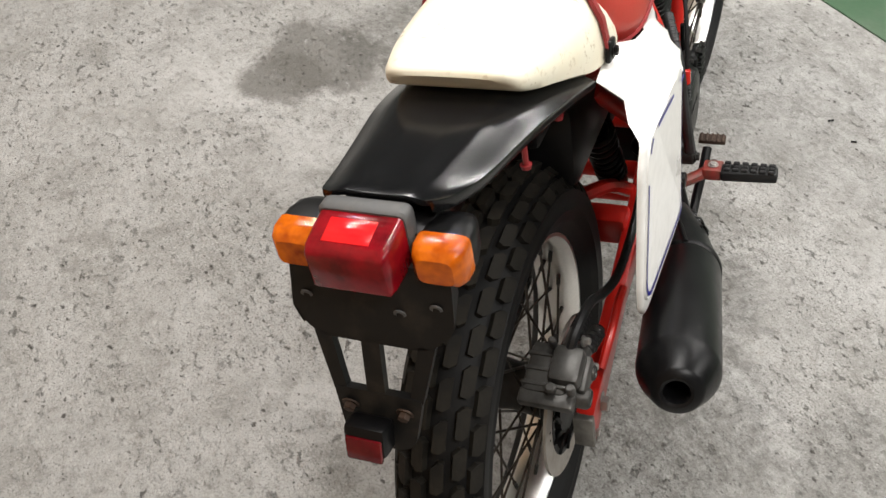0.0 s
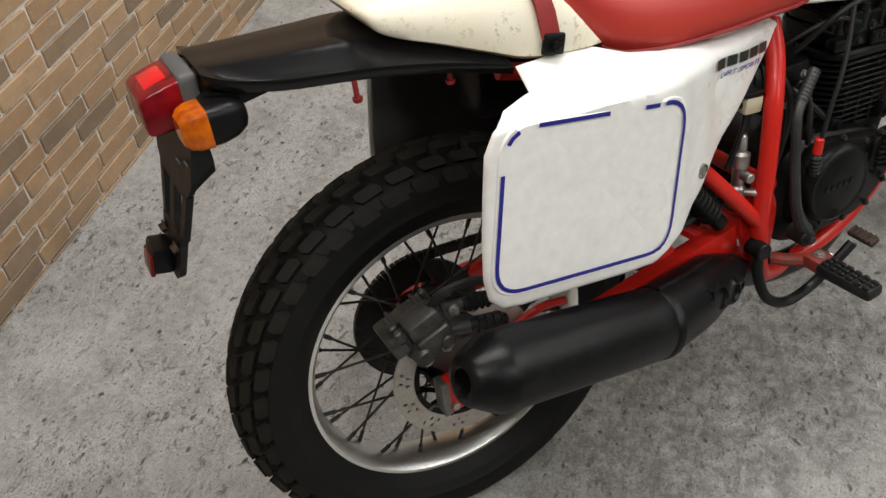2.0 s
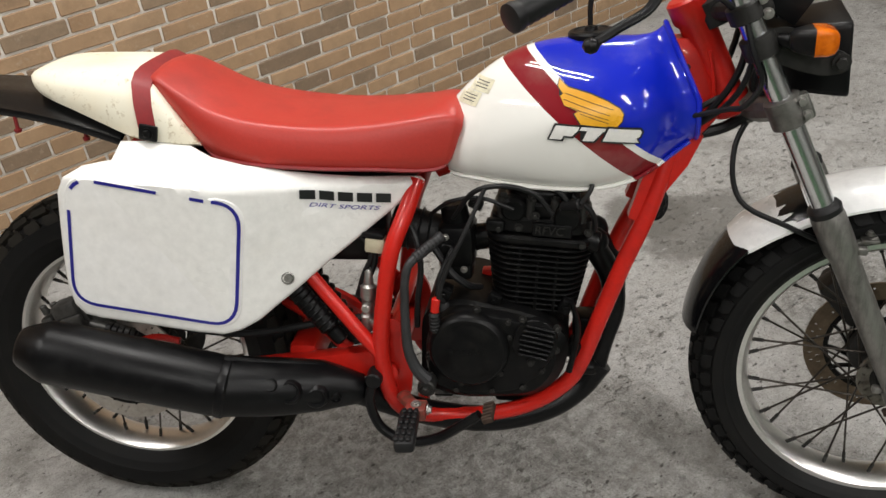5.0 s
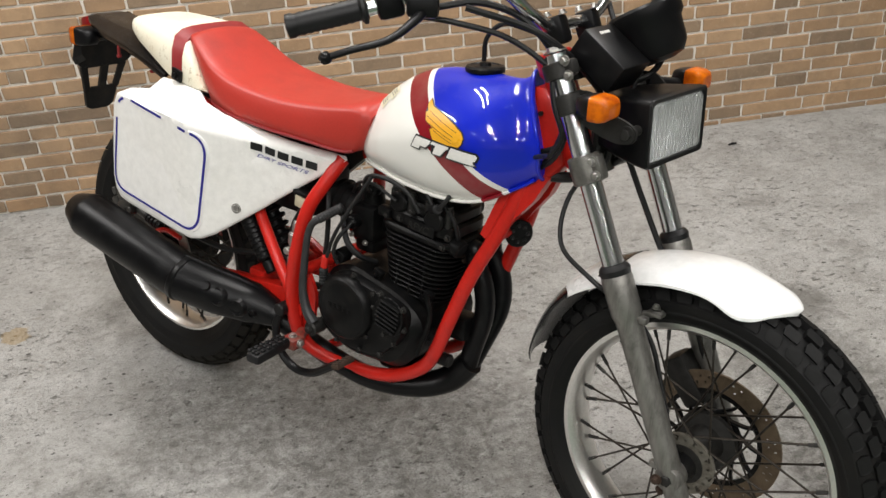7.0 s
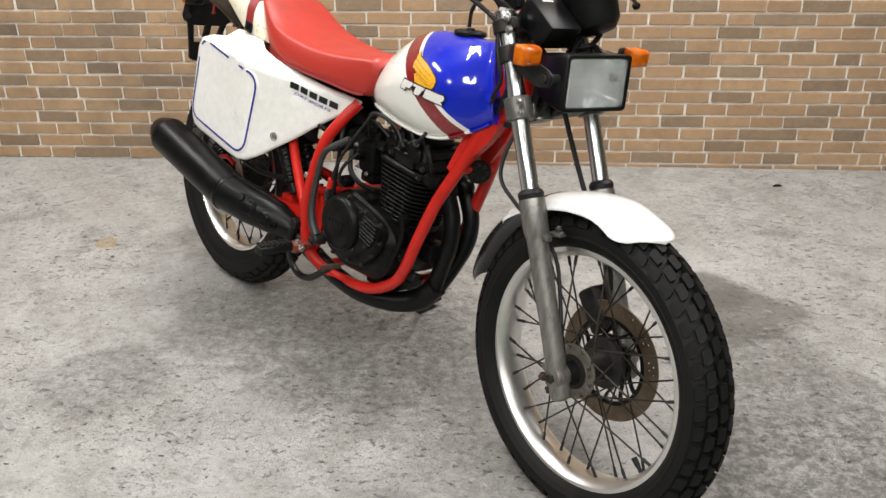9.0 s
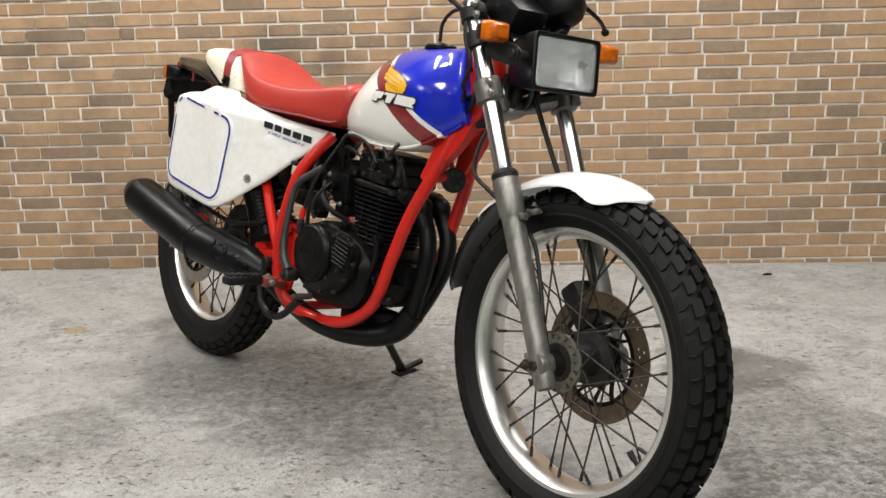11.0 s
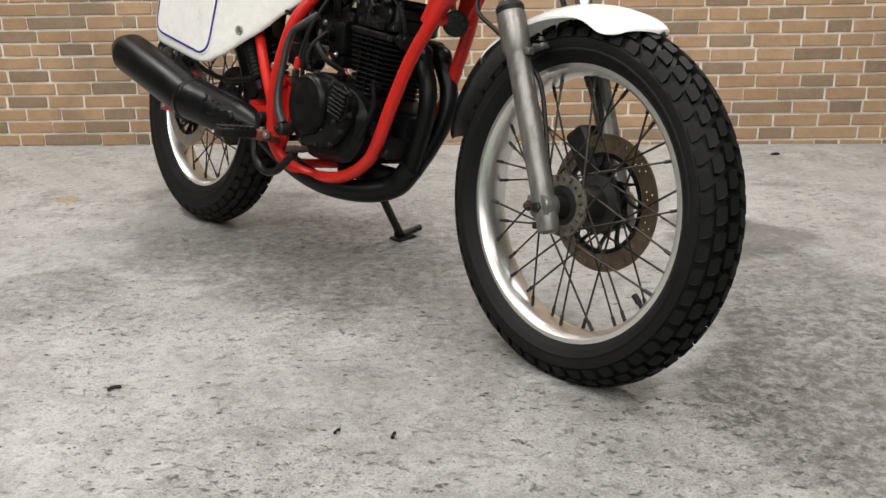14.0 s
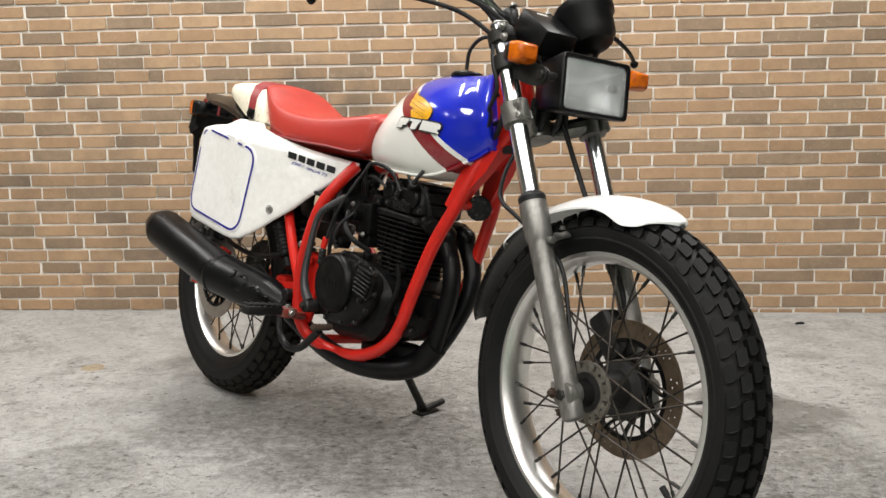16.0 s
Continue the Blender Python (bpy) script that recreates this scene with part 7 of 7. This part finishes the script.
for s in (-1, 1):
    ind = group("front_indicator", bike)
    c = Vector((1.130, 0.025 + s * 0.147, 0.895 - s * 0.003))
    bm = bmesh.new()
    loops = []
    for dx, hw, hz in ((-0.034, 0.010, 0.010), (-0.028, 0.017, 0.014), (-0.012, 0.0225, 0.0175), (-0.004, 0.0235, 0.018)):
        loops.append([(c.x + dx, c.y + y, c.z + z) for y, z in round_outline([(-hw, -hz), (hw, -hz), (hw, hz), (-hw, hz)], 0.009, 3)])
    rings(bm, loops)
    cyl(bm, c + Vector((-0.015, -s * 0.015, -0.008)), Vector((1.085, s * 0.095, 0.893)), 0.010, segs=12)
    part("indicator_body", turned(bm), M_BLACK, ind)
    bm = bmesh.new()
    loops = []
    for dx, hw, hz in ((-0.005, 0.024, 0.0185), (0.012, 0.0235, 0.018), (0.021, 0.0205, 0.0152), (0.0255, 0.015, 0.0105)):
        loops.append([(c.x + dx, c.y + y, c.z + z) for y, z in round_outline([(-hw, -hz), (hw, -hz), (hw, hz), (-hw, hz)], 0.007, 3)])
    rings(bm, loops)
    part("indicator_lens", turned(bm), M_AMBER, ind, "amber indicator lens")

# instruments
gauge = group("speedometer", bike)
bm = bmesh.new()
mg = frame_at((1.122, 0.060, 0.944), (-0.50, 0, 0.87)) @ Matrix.Scale(1.12, 4)
lathe(bm, [(0.020, -0.006), (0.034, -0.002), (0.043, 0.012), (0.046, 0.045), (0.0515, 0.052), (0.0525, 0.066), (0.050, 0.070), (0.046, 0.070), (0.044, 0.064), (0.002, 0.063)], mg, 40)
part("gauge_cup", turned(bm), M_BLACK, gauge, "black round speedometer housing")
bm = bmesh.new()
tube(bm, [(1.10, 0.045, 0.93), (1.104, 0.050, 0.955), (1.108, 0.054, 0.975)], 0.008, 10, 4)
tube(bm, [(1.105, 0.075, 0.975), (1.115, 0.082, 0.94), (1.10, 0.075, 0.91), (1.08, 0.05, 0.90)], 0.005, 8, 5)
part("gauge_cable", turned(bm), M_CABLE, gauge)
idiot = group("warning_lamp_box", bike)
bm = bmesh.new()
ob_ = Matrix.Translation((1.084, -0.030, 0.949)) @ Matrix.Rotation(radians(33), 4, "Y")
box(bm, (0.088, 0.078, 0.050), ob_, 0.0025)
part("box_shell", turned(bm), M_BLACK, idiot, "black warning lamp box")
bm = bmesh.new()
for k in range(5):
    box(bm, (0.005, 0.0036, 0.0008), ob_ @ Matrix.Translation((-0.030, -0.012 + k * 0.0055, 0.0252)))
part("name_block", turned(bm), M_DECAL_WHITE, idiot, "tiny pale lettering bars")

# handlebar and controls
bar = group("handlebar", bike)
HB = [(0.990, 0.0, 0.985), (0.990, -0.055, 0.985), (0.985, -0.105, 1.010), (0.966, -0.158, 1.050), (0.924, -0.212, 1.057), (0.870, -0.272, 1.030), (0.818, -0.328, 1.008), (0.764, -0.385, 0.991)]
bm = bmesh.new()
tube(bm, mirrored(HB)[::-1][:-1] + HB, 0.0111, 14, 6)
part("handlebar_tube", turned(bm), M_CHROME, bar, "chrome high-rise handlebar")
bm = bmesh.new()
for s in (-1, 1):
    box(bm, (0.040, 0.024, 0.044), Matrix.Translation((0.995, s * 0.045, 0.978)) @ Matrix.Rotation(radians(-24), 4, "Y"), 0.006)
part("bar_clamp", turned(bm), M_BLACK, bar)
bm = bmesh.new()
for s in (-1, 1):
    for dx in (-0.014, 0.014):
        bolt(bm, (0.990 + dx, s * 0.045, 1.001 + dx * 0.3), (-0.4, 0, 0.9), 0.005, 0.007)
part("clamp_bolt", turned(bm), M_STEEL, bar)
for s in (-1, 1):
    side = HB if s < 0 else mirrored(HB)
    a, b = Vector(side[-1]), Vector(side[-3])
    d = (b - a).normalized()
    bm = bmesh.new()
    lathe(bm, [(0.010, -0.004), (0.0175, -0.002), (0.0180, 0.006), (0.0160, 0.010)] + [(0.0158 + 0.0012 * (k % 2), 0.014 + k * 0.0051) for k in range(17)] + [(0.0165, 0.104), (0.0225, 0.108), (0.0225, 0.113), (0.014, 0.116)], frame_at(a, d), 24)
    part("grip", turned(bm), M_CABLE, bar, "black ribbed rubber grip")
    bm = bmesh.new()
    hc = a + d * 0.148
    box(bm, (0.034, 0.044, 0.040), frame_at(hc, d) , 0.008)
    if s < 0:
        box(bm, (0.046, 0.056, 0.034), Matrix.Translation(a + d * 0.175 + Vector((0.030, 0.0, -0.004))) @ Matrix.Rotation(radians(40), 4, "Z"), 0.007)
        box(bm, (0.050, 0.058, 0.008), Matrix.Translation(a + d * 0.175 + Vector((0.030, 0.0, 0.016))) @ Matrix.Rotation(radians(40), 4, "Z"), 0.003)
    part("switch_block", turned(bm), M_BLACK, bar, "black switch block")
    bm = bmesh.new()
    p0 = a + d * 0.160 + Vector((0.050, 0, -0.006))
    q = Vector((0.852, -0.396, 0.962)) if s < 0 else Vector((0.929, 0.388, 0.967))
    tube(bm, [p0, p0.lerp(q, 0.18) + Vector((0.018, 0, 0)), p0.lerp(q, 0.5) + Vector((0.028, 0, -0.004)), p0.lerp(q, 0.8) + Vector((0.014, 0, 0)), q], 0.0065, 10, 6, [0.010, 0.008, 0.0065, 0.006, 0.006], 0.7)
    lathe(bm, [(0.002, -0.0095), (0.007, -0.0065), (0.0095, 0), (0.007, 0.0065), (0.002, 0.0095)], frame_at(q, (1, 0, 0)), 16)
    part("lever", turned(bm), M_BLACK, bar, "black ball-ended lever")
for pts, r in (([(0.885, -0.225, 1.015), (0.935, -0.165, 1.025), (0.985, -0.115, 1.0), (1.030, -0.085, 0.94), (1.045, -0.075, 0.87), (1.02, -0.055, 0.80), (0.965, -0.035, 0.74), (0.86, -0.03, 0.70)], 0.0052),
               ([(0.865, -0.235, 1.005), (0.92, -0.19, 0.995), (0.975, -0.14, 0.975), (1.03, -0.10, 0.93), (1.055, -0.09, 0.88), (1.04, -0.07, 0.81), (0.99, -0.045, 0.755), (0.90, -0.04, 0.70)], 0.0045),
               ([(0.885, 0.225, 1.015), (0.95, 0.15, 1.03), (1.005, 0.10, 0.99), (1.05, 0.08, 0.92), (1.03, 0.05, 0.82), (0.97, 0.03, 0.74)], 0.005),
               ([(1.03, -0.118, 0.925), (1.042, -0.122, 0.88), (1.058, -0.118, 0.835), (1.038, -0.112, 0.80), (1.02, -0.09, 0.79), (0.965, -0.040, 0.765)], 0.0042),
               ([(1.075, -0.03, 0.83), (1.07, -0.03, 0.78), (1.03, -0.01, 0.74), (0.97, -0.02, 0.73)], 0.009)):
    bm = bmesh.new()
    tube(bm, pts, r, 8, 6)
    part("control_cable", turned(bm) if pts[0][0] < 0.98 else bm, M_CABLE, bar)
# wiring below the headlight
bm = bmesh.new()
for pts in ([(1.10, -0.02, 0.82), (1.09, -0.02, 0.78), (1.07, 0.0, 0.765)], [(1.115, 0.0, 0.82), (1.105, 0.01, 0.79), (1.08, 0.01, 0.765)], [(1.10, 0.03, 0.82), (1.10, 0.03, 0.785), (1.08, 0.02, 0.77)]):
    tube(bm, pts, 0.006, 8, 4)
box(bm, (0.03, 0.05, 0.04), Matrix.Translation((1.075, 0.0, 0.815)), 0.008)
part("wiring_loom", turned(bm), M_CABLE, bar)

# horn
horn = group("horn", bike)
mh = frame_at((0.935, -0.008, 0.612), (0.75, -0.62, 0.05)) @ Matrix.Scale(0.74, 4)
bm = bmesh.new()
lathe(bm, [(0.018, -0.022), (0.030, -0.012), (0.034, -0.002), (0.035, 0.002), (0.032, 0.005), (0.006, 0.006)], mh, 32)
part("horn_body", bm, M_ENGINE, horn, "round black horn")
for k in range(7):
    a = 2 * math.pi * k / 7
    bm = bmesh.new()
    lathe(bm, [(0.0062, -0.001), (0.0055, 0.0012), (0.0035, -0.0005)], mh @ Matrix.Translation((0.020 * math.cos(a), 0.020 * math.sin(a), 0.0062)), 14)
    part("horn_slot", bm, M_CABLE, horn)
bm = bmesh.new()
tube(bm, [mh @ Vector((0, 0, -0.02)), (0.915, 0.0, 0.64), (0.91, 0, 0.655)], 0.006, 8, 4)
part("horn_bracket", bm, M_STEEL, horn)

# small debris on the floor
for x, y, rz, k in ((0.75, -1.40, 35, 0.65), (1.25, -1.55, 80, 0.4), (2.44, 0.47, 10, 0.9), (1.16, -1.54, 60, 0.35)):
    bm = bmesh.new()
    tube(bm, [(-0.018 * k, 0, 0.004), (0, 0.003 * k, 0.005), (0.018 * k, 0, 0.004)], 0.0045, 6, 4, [0.003, 0.0048 * k, 0.003])
    bit = tagged(finish(bm, "debris", M_CABLE), "small dark scrap of rubber on the floor", "debris", "floor debris")
    bit.matrix_world = pose(x, y, 0.0, 0, 0, rz)

wall_bricks()
